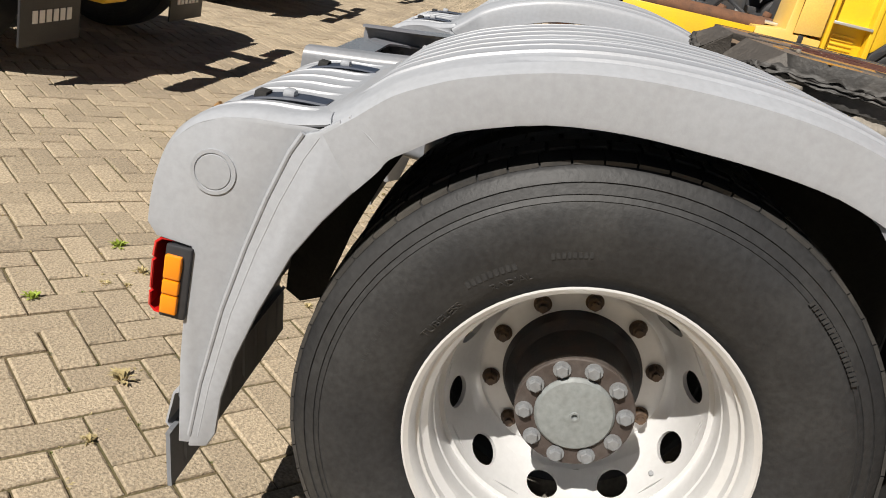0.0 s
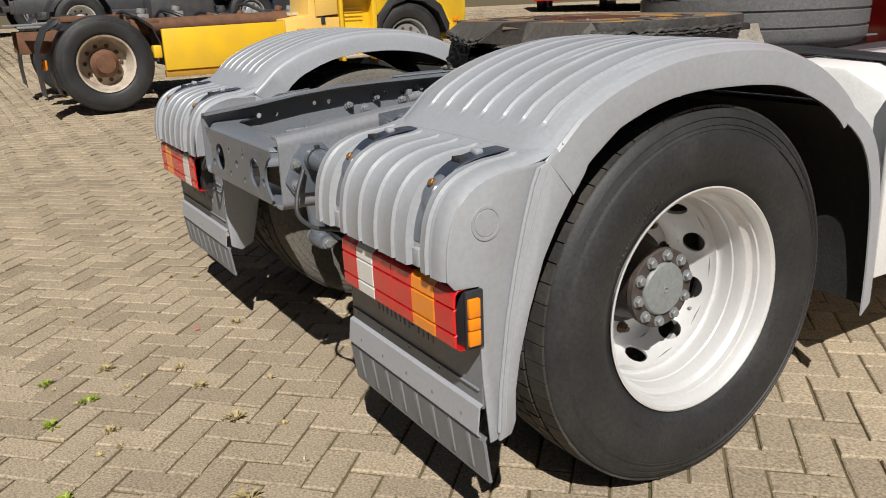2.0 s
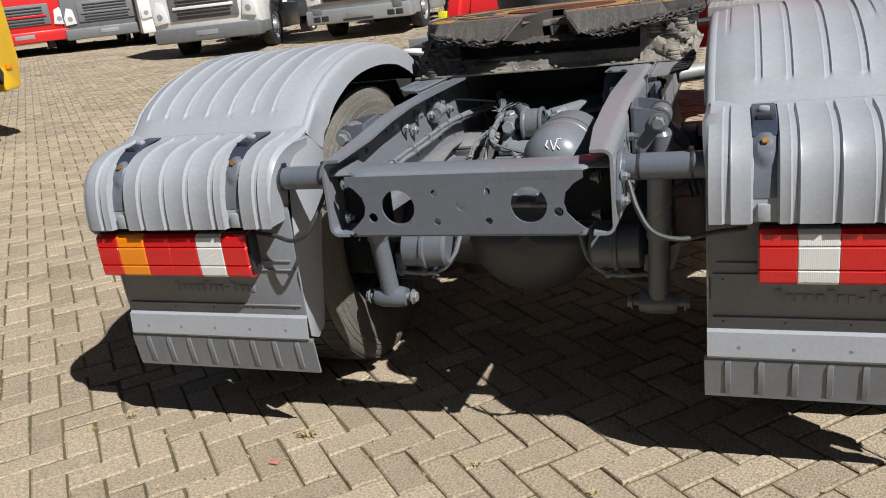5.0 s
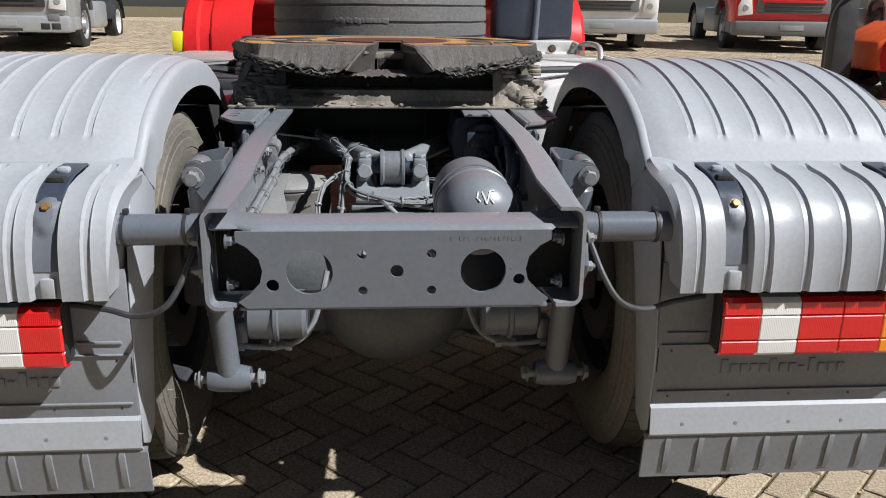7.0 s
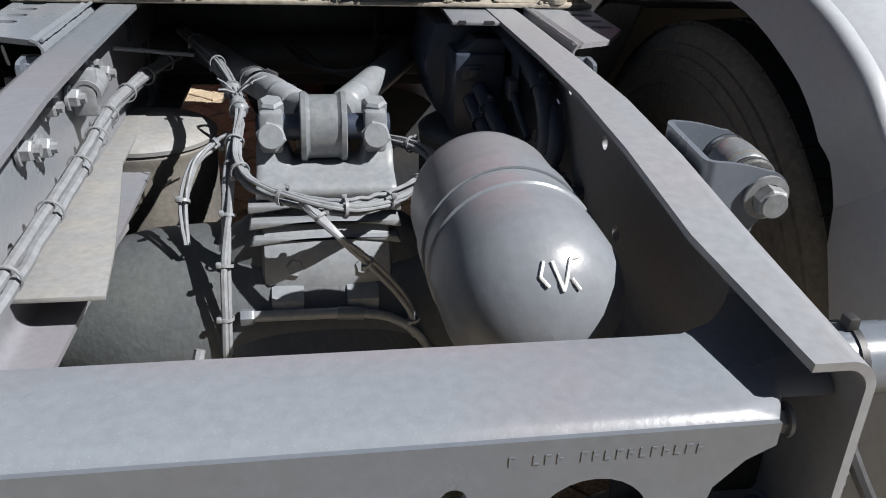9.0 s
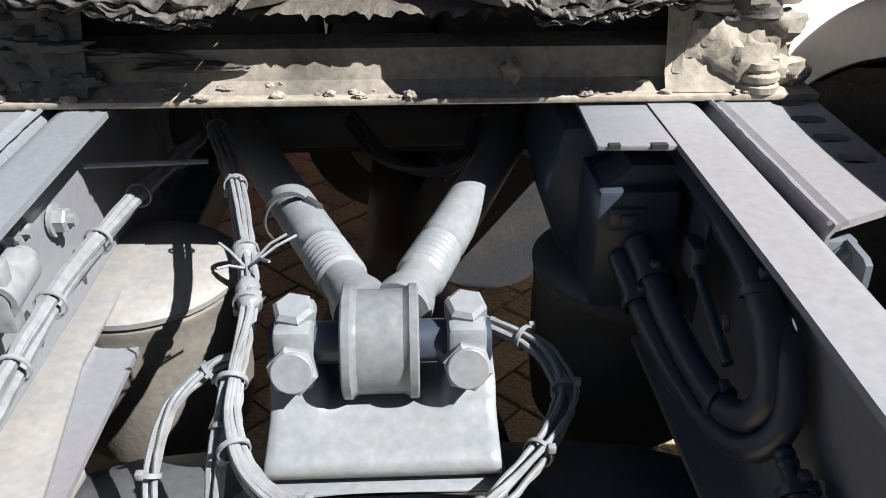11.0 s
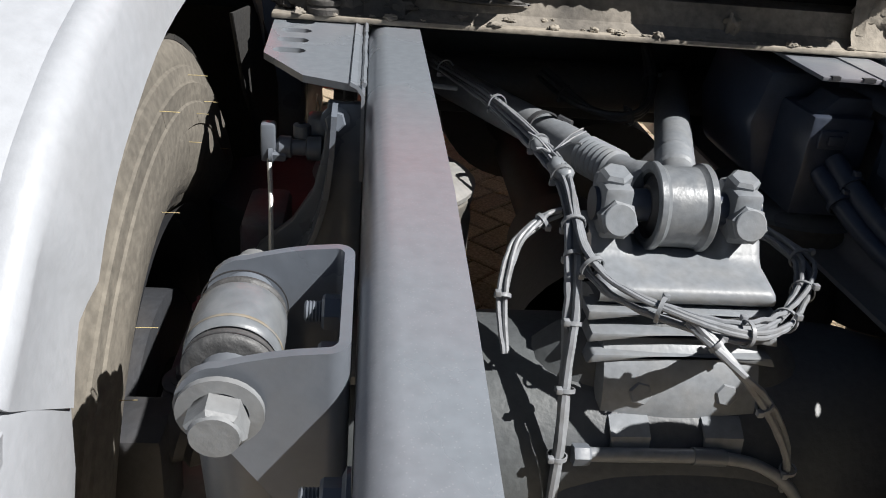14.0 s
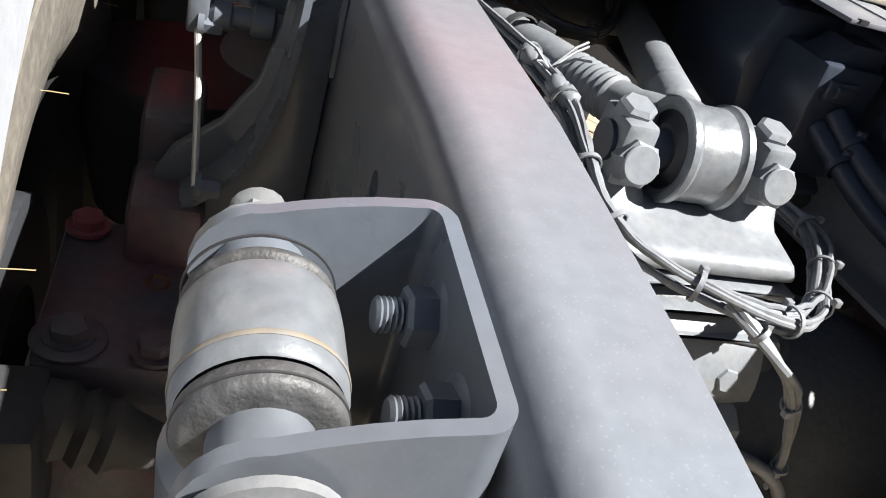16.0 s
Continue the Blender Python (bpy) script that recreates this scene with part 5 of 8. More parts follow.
# mounting plate with a corrugated body behind its lip
s = Shape().box((-0.520, 0.298, 0.992), (0.518, 1.16, 1.000), 0.002)
base = part("mounting_plate", s, MUD, fw, "muddy steel mounting plate")
rows = []
for i in range(27):
    x = -0.47 + 0.94 * i / 26
    rows.append([(x, 0.318 + 0.004 * noise_at3((x * 20, 0, 0)), 1.000), (x, 0.335, 1.012), (x, 0.348 + 0.004 * noise_at3((x * 25, 1, 0)), 1.046), (x, 0.40, 1.050)])
part("rear_web", Shape().sheet(rows), WEB, base, "dusty rear web")
for sx in (-1, 1):
    rows = []
    for i in range(13):
        y = 0.33 + 0.07 * i
        rows.append([(sx * 0.43, y, 1.15), (sx * (0.445 + 0.012 * noise_at3((y * 30, 0, sx))), y, 1.12), (sx * (0.475 + 0.016 * noise_at3((y * 40, 1, sx))), y, 1.06), (sx * (0.49 + 0.012 * noise_at3((y * 40, 2, sx))), y, 1.02), (sx * 0.505, y, 1.000)])
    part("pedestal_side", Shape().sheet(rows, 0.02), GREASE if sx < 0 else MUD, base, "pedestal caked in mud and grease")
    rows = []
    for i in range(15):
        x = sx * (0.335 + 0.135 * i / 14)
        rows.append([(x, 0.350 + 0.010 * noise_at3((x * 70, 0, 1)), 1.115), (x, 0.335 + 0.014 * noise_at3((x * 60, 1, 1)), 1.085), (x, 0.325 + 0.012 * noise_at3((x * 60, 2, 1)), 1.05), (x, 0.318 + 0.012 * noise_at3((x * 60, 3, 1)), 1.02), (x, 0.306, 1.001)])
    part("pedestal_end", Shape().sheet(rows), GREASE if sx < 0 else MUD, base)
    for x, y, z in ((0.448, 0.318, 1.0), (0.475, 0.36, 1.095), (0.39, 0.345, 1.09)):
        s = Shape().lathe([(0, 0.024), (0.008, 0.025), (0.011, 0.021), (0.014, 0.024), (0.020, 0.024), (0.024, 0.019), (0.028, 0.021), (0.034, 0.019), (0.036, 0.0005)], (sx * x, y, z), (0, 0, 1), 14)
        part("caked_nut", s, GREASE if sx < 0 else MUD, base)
s = Shape().box((-0.06, 0.42, 1.085), (0.46, 0.86, 1.10), 0.003)


def lump(c, r, seed):
    """A caked clod: a ball pressed out of shape, in flaky layers."""
    sh, rows = Shape(), []
    for i in range(13):
        a = math.pi * i / 12
        row = []
        for k in range(25):
            b3 = 6.2831853 * k / 24
            d = Vector((math.sin(a) * math.cos(b3), math.sin(a) * math.sin(b3), math.cos(a)))
            w = 1.0 + 0.45 * noise_at3(d * 1.7 + Vector((seed, 0, 0))) + 0.25 * noise_at3((d.x * 3, seed * 2.0, d.z * 11)) + 0.10 * noise_at3(d * 9 + Vector((0, seed, 0)))
            row.append((c[0] + d.x * r[0] * w, c[1] + d.y * r[1] * w, c[2] + d.z * r[2] * w))
        rows.append(row)
    return sh.sheet(rows)


for k, (x, y, z, rx, ry, rz) in enumerate(((0.470, 0.335, 1.020, 0.036, 0.020, 0.020), (0.430, 0.330, 1.030, 0.040, 0.022, 0.030), (0.385, 0.338, 1.050, 0.034, 0.020, 0.036), (0.462, 0.350, 1.066, 0.040, 0.024, 0.024), (0.490, 0.420, 1.040, 0.022, 0.060, 0.030),
                                           (0.425, 0.345, 1.088, 0.045, 0.024, 0.018), (0.500, 0.345, 1.012, 0.020, 0.024, 0.013), (0.480, 0.56, 1.060, 0.030, 0.070, 0.040), (0.478, 0.75, 1.050, 0.030, 0.080, 0.045), (0.468, 0.95, 1.055, 0.032, 0.080, 0.045))):
    for sx in (-1, 1):
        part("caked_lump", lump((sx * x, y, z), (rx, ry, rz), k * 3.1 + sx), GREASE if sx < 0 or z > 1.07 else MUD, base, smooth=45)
# Unseen filler boxes, black so the gap under the plate stays dark.
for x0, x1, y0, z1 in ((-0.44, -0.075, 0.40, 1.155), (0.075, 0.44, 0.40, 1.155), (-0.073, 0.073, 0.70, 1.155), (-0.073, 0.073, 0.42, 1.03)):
    part("pedestal_core", Shape().box((x0, y0, 1.0), (x1, 1.12 if z1 > 1.1 else 0.698, z1), 0.01), SHADELINING, base)
rnd = random.Random(77)
for k in range(46):
    x, q = rnd.uniform(-0.49, 0.46), rnd.random() ** 2.2
    r0 = 0.0022 + 0.0065 * rnd.random() ** 3
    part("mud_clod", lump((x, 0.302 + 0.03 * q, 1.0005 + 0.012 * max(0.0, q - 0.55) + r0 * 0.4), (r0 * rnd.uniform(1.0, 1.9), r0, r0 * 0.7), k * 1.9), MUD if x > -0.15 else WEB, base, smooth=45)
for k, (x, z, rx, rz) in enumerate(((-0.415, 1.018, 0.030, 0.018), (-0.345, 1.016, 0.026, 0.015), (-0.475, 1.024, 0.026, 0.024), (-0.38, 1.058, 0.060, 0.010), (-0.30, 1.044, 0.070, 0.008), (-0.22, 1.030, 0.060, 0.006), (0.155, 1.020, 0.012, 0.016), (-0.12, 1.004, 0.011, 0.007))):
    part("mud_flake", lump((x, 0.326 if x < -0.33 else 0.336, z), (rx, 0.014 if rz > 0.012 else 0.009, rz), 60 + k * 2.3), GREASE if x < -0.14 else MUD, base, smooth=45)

# angle plates with slots beside the rails
for sx in (-1, 1):
    pl = [(sx * 0.392, -0.012), (sx * 0.455, 0.018), (sx * 0.508, 0.110), (sx * 0.520, 0.40), (sx * 0.392, 0.40)]
    slots = []
    for y in (0.296, 0.240, 0.184, 0.128):
        c = sx * 0.480
        slots.append([(c + 0.018 * (1 if math.cos(a) > 0 else -1) * 0.42 + 0.0125 * math.cos(a), y + 0.0125 * math.sin(a)) for a in [math.radians(q) for q in range(10, 370, 20)]])
    ang = part("angle_plate", Shape().prism(pl, "z", 0.982, 0.990, 0.0, slots), RAILPALE if sx > 0 else RAILTOP, truck, "grey angle plate with four slots")
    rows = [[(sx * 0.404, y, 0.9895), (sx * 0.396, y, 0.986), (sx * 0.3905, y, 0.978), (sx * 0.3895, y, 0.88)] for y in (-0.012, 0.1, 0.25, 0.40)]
    part("angle_leg", Shape().sheet(rows if sx > 0 else rows[::-1], 0.004), RAILPALE if sx > 0 else RAILTOP, ang)
    for y in (0.05, 0.15, 0.25):
        part("angle_bolt", Shape().hexbolt((sx * 0.396, y, 0.93), (sx, 0, 0), 0.016, 0.018, True, 0.012), DARKSTEEL, ang)
# welded seams beside them are kept as thin beads
    part("weld_bead", Shape().tube(ragged([(sx * 0.388, -0.01, 0.990), (sx * 0.388, 0.30, 0.992)], 0.0006, 0.01, 5), 0.003, 6), RAILTOP, ang)
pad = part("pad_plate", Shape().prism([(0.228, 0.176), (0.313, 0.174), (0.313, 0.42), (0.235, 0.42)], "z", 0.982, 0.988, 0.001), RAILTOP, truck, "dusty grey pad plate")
part("pad_notch", Shape().box((0.240, 0.1735, 0.9845), (0.252, 0.181, 0.9895)), BLACK, pad)
part("pad_notch", Shape().box((0.285, 0.1725, 0.9845), (0.302, 0.180, 0.9895)), BLACK, pad)

# --- V link over the axle
vl = new("v_link")
vl.parent = truck
tagged(vl, "dusty grey V-shaped axle link with rubber bush")
VC = Vector((0.001, 0.034, 0.848))
s = Shape().lathe([(-0.034, 0.041), (-0.0362, 0.045), (-0.0362, 0.0535), (-0.0345, 0.0552), (-0.0275, 0.0552), (-0.0250, 0.0525), (-0.0215, 0.0505), (0.0215, 0.0505), (0.0250, 0.0525), (0.0275, 0.0552), (0.0345, 0.0552), (0.0362, 0.0535), (0.0362, 0.045), (0.034, 0.041)], VC, (1, 0, 0), 48)
part("bush_ring", s, EYE, vl, "glossy grey bush housing", smooth=24)
part("rubber_bush", Shape().lathe([(-0.033, 0.043), (-0.029, 0.038), (-0.032, 0.031), (-0.037, 0.026), (-0.037, 0.018)], VC, (1, 0, 0), 36).lathe([(0.033, 0.043), (0.029, 0.038), (0.032, 0.031), (0.037, 0.026), (0.037, 0.018)], VC, (1, 0, 0), 36), BLACK, vl)
part("link_pin", Shape().tube([VC - Vector((0.105, 0, 0)), VC + Vector((0.105, 0, 0))], 0.021, 20), BLUEBLACK, vl)
for sx in (-1, 1):
    a, e2 = VC + Vector((0.016 * sx, 0.042, 0.004)), Vector((-0.262 if sx < 0 else 0.228, 0.72, 0.825))
    d = (e2 - a).normalized()
    L = (e2 - a).length
    prof, rad = [0.0, 0.03, 0.05, 0.075], [0.034, 0.030, 0.025, 0.025]
    for k in range(7):
        prof += [0.080 + k * 0.011, 0.0855 + k * 0.011]
        rad += [0.0285, 0.0262]
    prof += [0.165, 0.17, 0.20, 0.42, L]
    rad += [0.027, 0.0285, 0.0285, 0.030, 0.032]
    part("link_arm", Shape().tube([a + d * h for h in prof], rad, 24), LINK, vl)
# clamp blocks and bolts that hold the pin
for sx in (-1, 1):
    x = VC.x + 0.081 * sx
    s = Shape().box((x - 0.0185, 0.004, 0.812), (x + 0.0185, 0.068, 0.880), 0.007)
    s.tube([(x, 0.040, 0.868), (x, 0.034, 0.888), (x, 0.033, 0.892)], [0.0205, 0.0205, 0.016], 6)
    part("pin_clamp", s, LINK, vl)
    b3 = Vector((x, 0.008, 0.840))
    d = Vector((0, -0.90, 0.30)).normalized()
    cb_ = part("clamp_bolt", Shape().tube([b3, b3 + d * 0.017, b3 + d * 0.020], [0.0240, 0.0240, 0.0205], 6), LINK, vl, "grey bolt head with a round face")
    part("bolt_face", Shape().tube([b3 + d * 0.018, b3 + d * 0.0215, b3 + d * 0.0225], [0.0198, 0.0198, 0.0185], 24), LINK, cb_)
# saddle casting on the axle
rows = []
for x in (-0.105, -0.102, -0.094, -0.064, -0.058, -0.05, -0.02, 0.02, 0.056, 0.063, 0.069, 0.099, 0.107, 0.110):
    horn = 1.0 if abs(x - 0.002) > 0.058 else 0.0
    side = 0.004 if abs(x - 0.0025) > 0.105 else 0.0
    rows.append([(x, 0.075, 0.790 + 0.030 * horn - side), (x, 0.045, 0.798 + 0.028 * horn - side), (x, 0.010, 0.800 + 0.020 * horn - side), (x, 0.000, 0.797 + 0.006 * horn - side), (x, -0.010, 0.794 - side), (x, -0.046, 0.786 - side), (x, -0.058, 0.783 - side), (x, -0.064, 0.776 - side), (x, -0.063, 0.766), (x, -0.052, 0.758), (x, -0.02, 0.750)])
part("saddle", Shape().sheet(rows), LINK, vl, "grey cast saddle", smooth=80)
for k, (y, z) in enumerate(((-0.066, 0.757), (-0.080, 0.736), (-0.088, 0.712))):
    arch = [(0.116 - 0.004 * k, z), (-0.118 + 0.004 * k, z)] + [(-0.118 + 0.0234 * i, z - 0.014 + 0.011 * math.sin(i * 0.314)) for i in range(11)]
    part("saddle_rib", Shape().prism(arch, "y", y - 0.007, y + 0.03, 0.003), LINK, vl)
s = Shape().lathe([(-0.10, 0.0005), (-0.10, 0.095), (-0.095, 0.105), (-0.02, 0.11), (0.02, 0.11), (0.095, 0.105), (0.10, 0.095), (0.10, 0.0005)], (0, -0.006, 0.640), (1, 0, 0), 32)
part("saddle_foot", s, LINK, vl)
for x in (-0.05, 0.055):
    part("saddle_bolt", Shape().hexbolt((x, -0.098, 0.664), (0, -1, 0.4), 0.0145, 0.016, True), LINK, vl)
for x in (-0.062, 0.052):
    rows = [[(x - 0.024, -0.100, 0.640), (x + 0.024, -0.100, 0.640)], [(x - 0.024, -0.118, 0.636), (x + 0.024, -0.118, 0.636)], [(x - 0.024, -0.135, 0.625), (x + 0.024, -0.135, 0.625)], [(x - 0.022, -0.142, 0.595), (x + 0.022, -0.142, 0.595)]]
    part("pipe_bracket", Shape().sheet(rows, 0.004), LINK, vl)
part("brake_pipe", Shape().tube([(-0.125, -0.150, 0.610), (0.014, -0.150, 0.610)], 0.0085, 14), CABLE, vl)
part("pipe_joint", Shape().tube([(0.012, -0.150, 0.610), (0.052, -0.150, 0.608)], 0.0105, 12), CHASSIS, vl)
part("pipe_nut", Shape().hexbolt((-0.132, -0.150, 0.610), (1, 0, 0), 0.013, 0.020, False), CHASSIS, vl)
acp = part("axle_clamp_plate", Shape().prism([(-0.415, -0.115), (-0.335, -0.105), (-0.318, 0.045), (-0.335, 0.062), (-0.415, 0.062)], "z", 0.672, 0.684, 0.002), DUSTY, truck, "dusty clamp plate on the axle")
part("clamp_nut", Shape().hexbolt((-0.362, 0.034, 0.684), (0, 0, 1), 0.017, 0.018, True), DUSTY, acp)
part("brake_pipe", Shape().tube(curve_points([(0.050, -0.150, 0.608), (0.09, -0.155, 0.602), (0.125, -0.165, 0.585), (0.15, -0.165, 0.55), (0.16, -0.16, 0.50)], 6), 0.0075, 12), CABLE, vl)

# --- air springs, suspension arms
for sx in (-1, 1):
    sp = new("air_spring")
    sp.parent = truck
    tagged(sp, "dusty air spring bellows beside the axle")
    c = (0.338 * sx, 0.37, 0.0)
    part("bellows", Shape().lathe([(0.46, 0.07), (0.47, 0.10), (0.50, 0.125), (0.56, 0.132), (0.68, 0.134), (0.705, 0.131), (0.712, 0.134), (0.722, 0.134), (0.728, 0.130), (0.735, 0.128)], c, (0, 0, 1), 44), BELLOWS, sp)
    part("spring_cover", Shape().lathe([(0.730, 0.136), (0.738, 0.137), (0.744, 0.131), (0.752, 0.118), (0.757, 0.07), (0.757, 0.0005)], c, (0, 0, 1), 44), DUSTY if sx < 0 else CHASSIS, sp)
    part("spring_piston", Shape().lathe([(0.20, 0.09), (0.34, 0.09), (0.46, 0.075)], c, (0, 0, 1), 32), DARKSTEEL, sp)
    arm = [(-0.30, 0.40), (-0.25, 0.46), (0.0, 0.44), (0.20, 0.36), (0.55, 0.30), (0.60, 0.24), (0.5, 0.22), (0.2, 0.26), (-0.2, 0.36)]
    xw = sorted((0.36 * sx, 0.44 * sx))
    part("spring_carrier", Shape().prism(arm, "x", xw[0], xw[1], 0.01), DARKSTEEL, sp)
# shelf bracket inside the left rail
part("rail_shelf", Shape().prism([(-0.377, -0.34), (-0.268, -0.34), (-0.282, -0.21), (-0.305, -0.05), (-0.334, 0.13), (-0.340, 0.44), (-0.377, 0.44)], "z", 0.752, 0.759, 0.001), DUSTY, truck, "dusty bracket plate inside the rail")

# --- levelling linkage and casting outside the left rail
lk = new("level_linkage")
lk.parent = truck
tagged(lk, "levelling rod with ball joints beside the rail")
part("rod", Shape().tube(curve_points([(-0.495, 0.040, 0.888), (-0.490, 0.008, 0.855), (-0.486, -0.030, 0.812), (-0.484, -0.053, 0.787)], 4), 0.0030, 8), ALU, lk, "thin bent bright levelling rod")
part("valve_arm", Shape().box((-0.504, 0.034, 0.880), (-0.487, 0.053, 0.926), 0.003), CHASSIS, lk)
s = Shape().lathe([(0, 0.009), (0.004, 0.013), (0.017, 0.013), (0.019, 0.0095), (0.034, 0.0095), (0.036, 0.0145), (0.052, 0.0145), (0.055, 0.009), (0.100, 0.009)], (-0.487, 0.046, 0.896), (1, 0, 0), 18)
part("level_valve", s, CHASSIS, lk, "dark grey levelling valve")
part("valve_cap", Shape().lathe([(0, 0.005), (0, 0.0105), (0.014, 0.0105), (0.016, 0.005)], (-0.458, 0.055, 0.907), (0, 0, 1), 12), CHASSIS, lk)
part("valve_block", Shape().box((-0.453, 0.055, 0.877), (-0.4165, 0.090, 0.929), 0.005), CHASSIS, lk)
for p in ((-0.484, -0.053, 0.787), (-0.495, 0.040, 0.888)):
    part("ball_joint", Shape().hexbolt((p[0], p[1], p[2]), (1, 0, 0), 0.0085, 0.020, True), CHASSIS, lk)
for sx in (-1, 1):
    s = Shape().box((0.478 * sx, 0.039, 0.58), (0.533 * sx, 0.162, 0.7975), 0.011).box((0.472 * sx, -0.042, 0.663), (0.535 * sx, 0.044, 0.757), 0.011)
    part("casting_block", s, CASTRED, lk, "dark casting with worn red primer")
    s = Shape().box((0.474 * sx, -0.174, 0.50), (0.586 * sx, 0.022, 0.699), 0.010)
    cp = part("caliper_plate", s, CASTRED, lk, "dark cast plate with worn red primer")
    s = Shape().lathe([(0, 0.027), (0.0025, 0.027), (0.004, 0.023), (0.004, 0.0005)], (0.560 * sx, -0.146, 0.699), (0, 0, 1), 24)
    part("bolt_boss", s, CASTRED, cp)
    for x, y in ((0.566, 0.000), (0.560, -0.146), (0.499, -0.157)):
        part("plate_bolt", Shape().hexbolt((x * sx, y, 0.701), (0, 0, 1), 0.014, 0.015, True), REDBOLT if y > -0.1 else CASTRED, cp, "red primed bolt" if y > -0.1 else "")
    part("rust_spot", Shape().lathe([(0.0, 0.011), (0.0026, 0.009), (-0.0018, 0.0035), (-0.0018, 0.0005)], (0.5035 * sx, -0.0675, 0.699), (0, 0, 1), 12), RUST, cp)
    s = Shape().lathe([(0, 0.026), (0.017, 0.029), (0.026, 0.024), (0.034, 0.029), (0.043, 0.024), (0.051, 0.028), (0.060, 0.022), (0.085, 0.017), (0.136, 0.015)], (0.5715 * sx, -0.2035, 0.680), (-sx, -0.1, -0.25), 24)
    s.box((0.563 * sx, -0.2545, 0.58), (0.6225 * sx, -0.178, 0.706), 0.010)
    part("brake_lever", s, DARKSTEEL, lk, "dark brake lever with rubber boot")
    hang = [(0.386, 0.965), (0.386, 0.700), (0.4735, 0.700), (0.525, 0.745), (0.5036, 0.787), (0.4666, 0.819), (0.4417, 0.860), (0.4305, 0.911), (0.427, 0.965)]
    hg = part("curved_hanger", Shape().prism([(x * sx, z) for x, z in hang], "y", 0.003, 0.020, 0.003), CHASSIS, lk, "dark grey curved hanger bracket")
    rows = [[(x * sx, -0.034, z - 0.004), (x * sx, -0.027, z), (x * sx, 0.004, z + 0.002)] for x, z in [(p.x, p.z) for p in curve_points([(0.415, 0, 0.965), (0.4176, 0, 0.9157), (0.4236, 0, 0.864), (0.437, 0, 0.817), (0.4606, 0, 0.780), (0.4907, 0, 0.752)], 6)]]
    part("hanger_flange", Shape().sheet(rows if sx > 0 else rows[::-1], 0.006), CHASSIS, hg)
    part("hanger_bolt", Shape().hexbolt((0.4176 * sx, 0.0016, 0.946), (0, -1, 0.2), 0.012, 0.014, True), CHASSIS, hg)
    part("spring_seat", Shape().lathe([(0.56, 0.095), (0.66, 0.116), (0.725, 0.120), (0.740, 0.125), (0.747, 0.124), (0.747, 0.086), (0.743, 0.0005)], (0.499 * sx, 0.300, 0), (0, 0, 1), 44), DARKSTEEL, lk, "dark air spring seat")

# --- air tank at the right rail
tk = new("air_tank")
tk.parent = truck
tagged(tk, "grey painted steel air tank with domed ends")
TC = (0.196, 0.0, 0.846)
s = Shape().lathe([(-0.618, 0.0005), (-0.616, 0.025), (-0.606, 0.053), (-0.590, 0.074), (-0.568, 0.088), (-0.545, 0.094), (-0.50, 0.0955), (-0.470, 0.0955), (-0.468, 0.0980), (-0.452, 0.0980), (-0.450, 0.0955), (-0.30, 0.0955), (-0.275, 0.090), (-0.252, 0.076), (-0.236, 0.05), (-0.230, 0.0005)], TC, (0, 1, 0), 48)
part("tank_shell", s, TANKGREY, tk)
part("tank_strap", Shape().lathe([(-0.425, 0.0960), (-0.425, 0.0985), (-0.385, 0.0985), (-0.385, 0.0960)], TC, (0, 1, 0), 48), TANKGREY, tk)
s = Shape()


def on_dome(x, z):
    """A point on the rear end of the tank, a hair proud of the paint."""
    r = math.hypot(x - TC[0], z - TC[2])
    ends = [(0.0, -0.618), (0.025, -0.616), (0.053, -0.606), (0.074, -0.590), (0.088, -0.568), (0.094, -0.545)]
    for (r0, y0), (r1, y1) in zip(ends[:-1], ends[1:]):
        if r <= r1:
            return (x, y0 + (y1 - y0) * (r - r0) / (r1 - r0) - 0.0012, z)
    return (x, -0.55, z)


for (xa, za), (xb, zb) in (((-0.014, 0.012), (-0.004, -0.012)), ((-0.004, -0.012), (0.004, 0.013)), ((0.004, 0.013), (0.014, 0.014)), ((0.004, -0.002), (0.012, -0.012)), ((-0.022, 0.012), (-0.026, 0.0)), ((-0.026, 0.0), (-0.018, -0.008))):
    s.tube([on_dome(0.208 + xa + (xb - xa) * i / 4, 0.902 + za + (zb - za) * i / 4) for i in range(5)], 0.0018, 6)
part("chalk_mark", s, WHITE, tk, "white hand-drawn mark")

# --- valve box and folded hoses inside the right rail
vb = new("valve_box")
vb.parent = truck
tagged(vb, "dark blue-grey valve box with hoses")
s = Shape().box((0.238, 0.185, 0.780), (0.330, 0.30, 0.930), 0.006)
s.prism([(0.238, 0.925), (0.330, 0.925), (0.330, 0.955), (0.275, 0.955), (0.262, 0.940)], "y", 0.20, 0.26, 0.002)
part("box_body", s, BLUEBLACK, vb)
part("box_catch", Shape().box((0.250, 0.178, 0.885), (0.292, 0.187, 0.912), 0.003).box((0.262, 0.174, 0.892), (0.282, 0.180, 0.906), 0.002), BLUEBLACK, vb)
part("splash_panel", Shape().prism([(0.262, 0.768), (0.218, 0.80), (0.196, 0.885), (0.212, 0.968), (0.335, 0.968), (0.335, 0.768)], "y", 0.285, 0.50, 0.012), BLUEBLACK, vb)
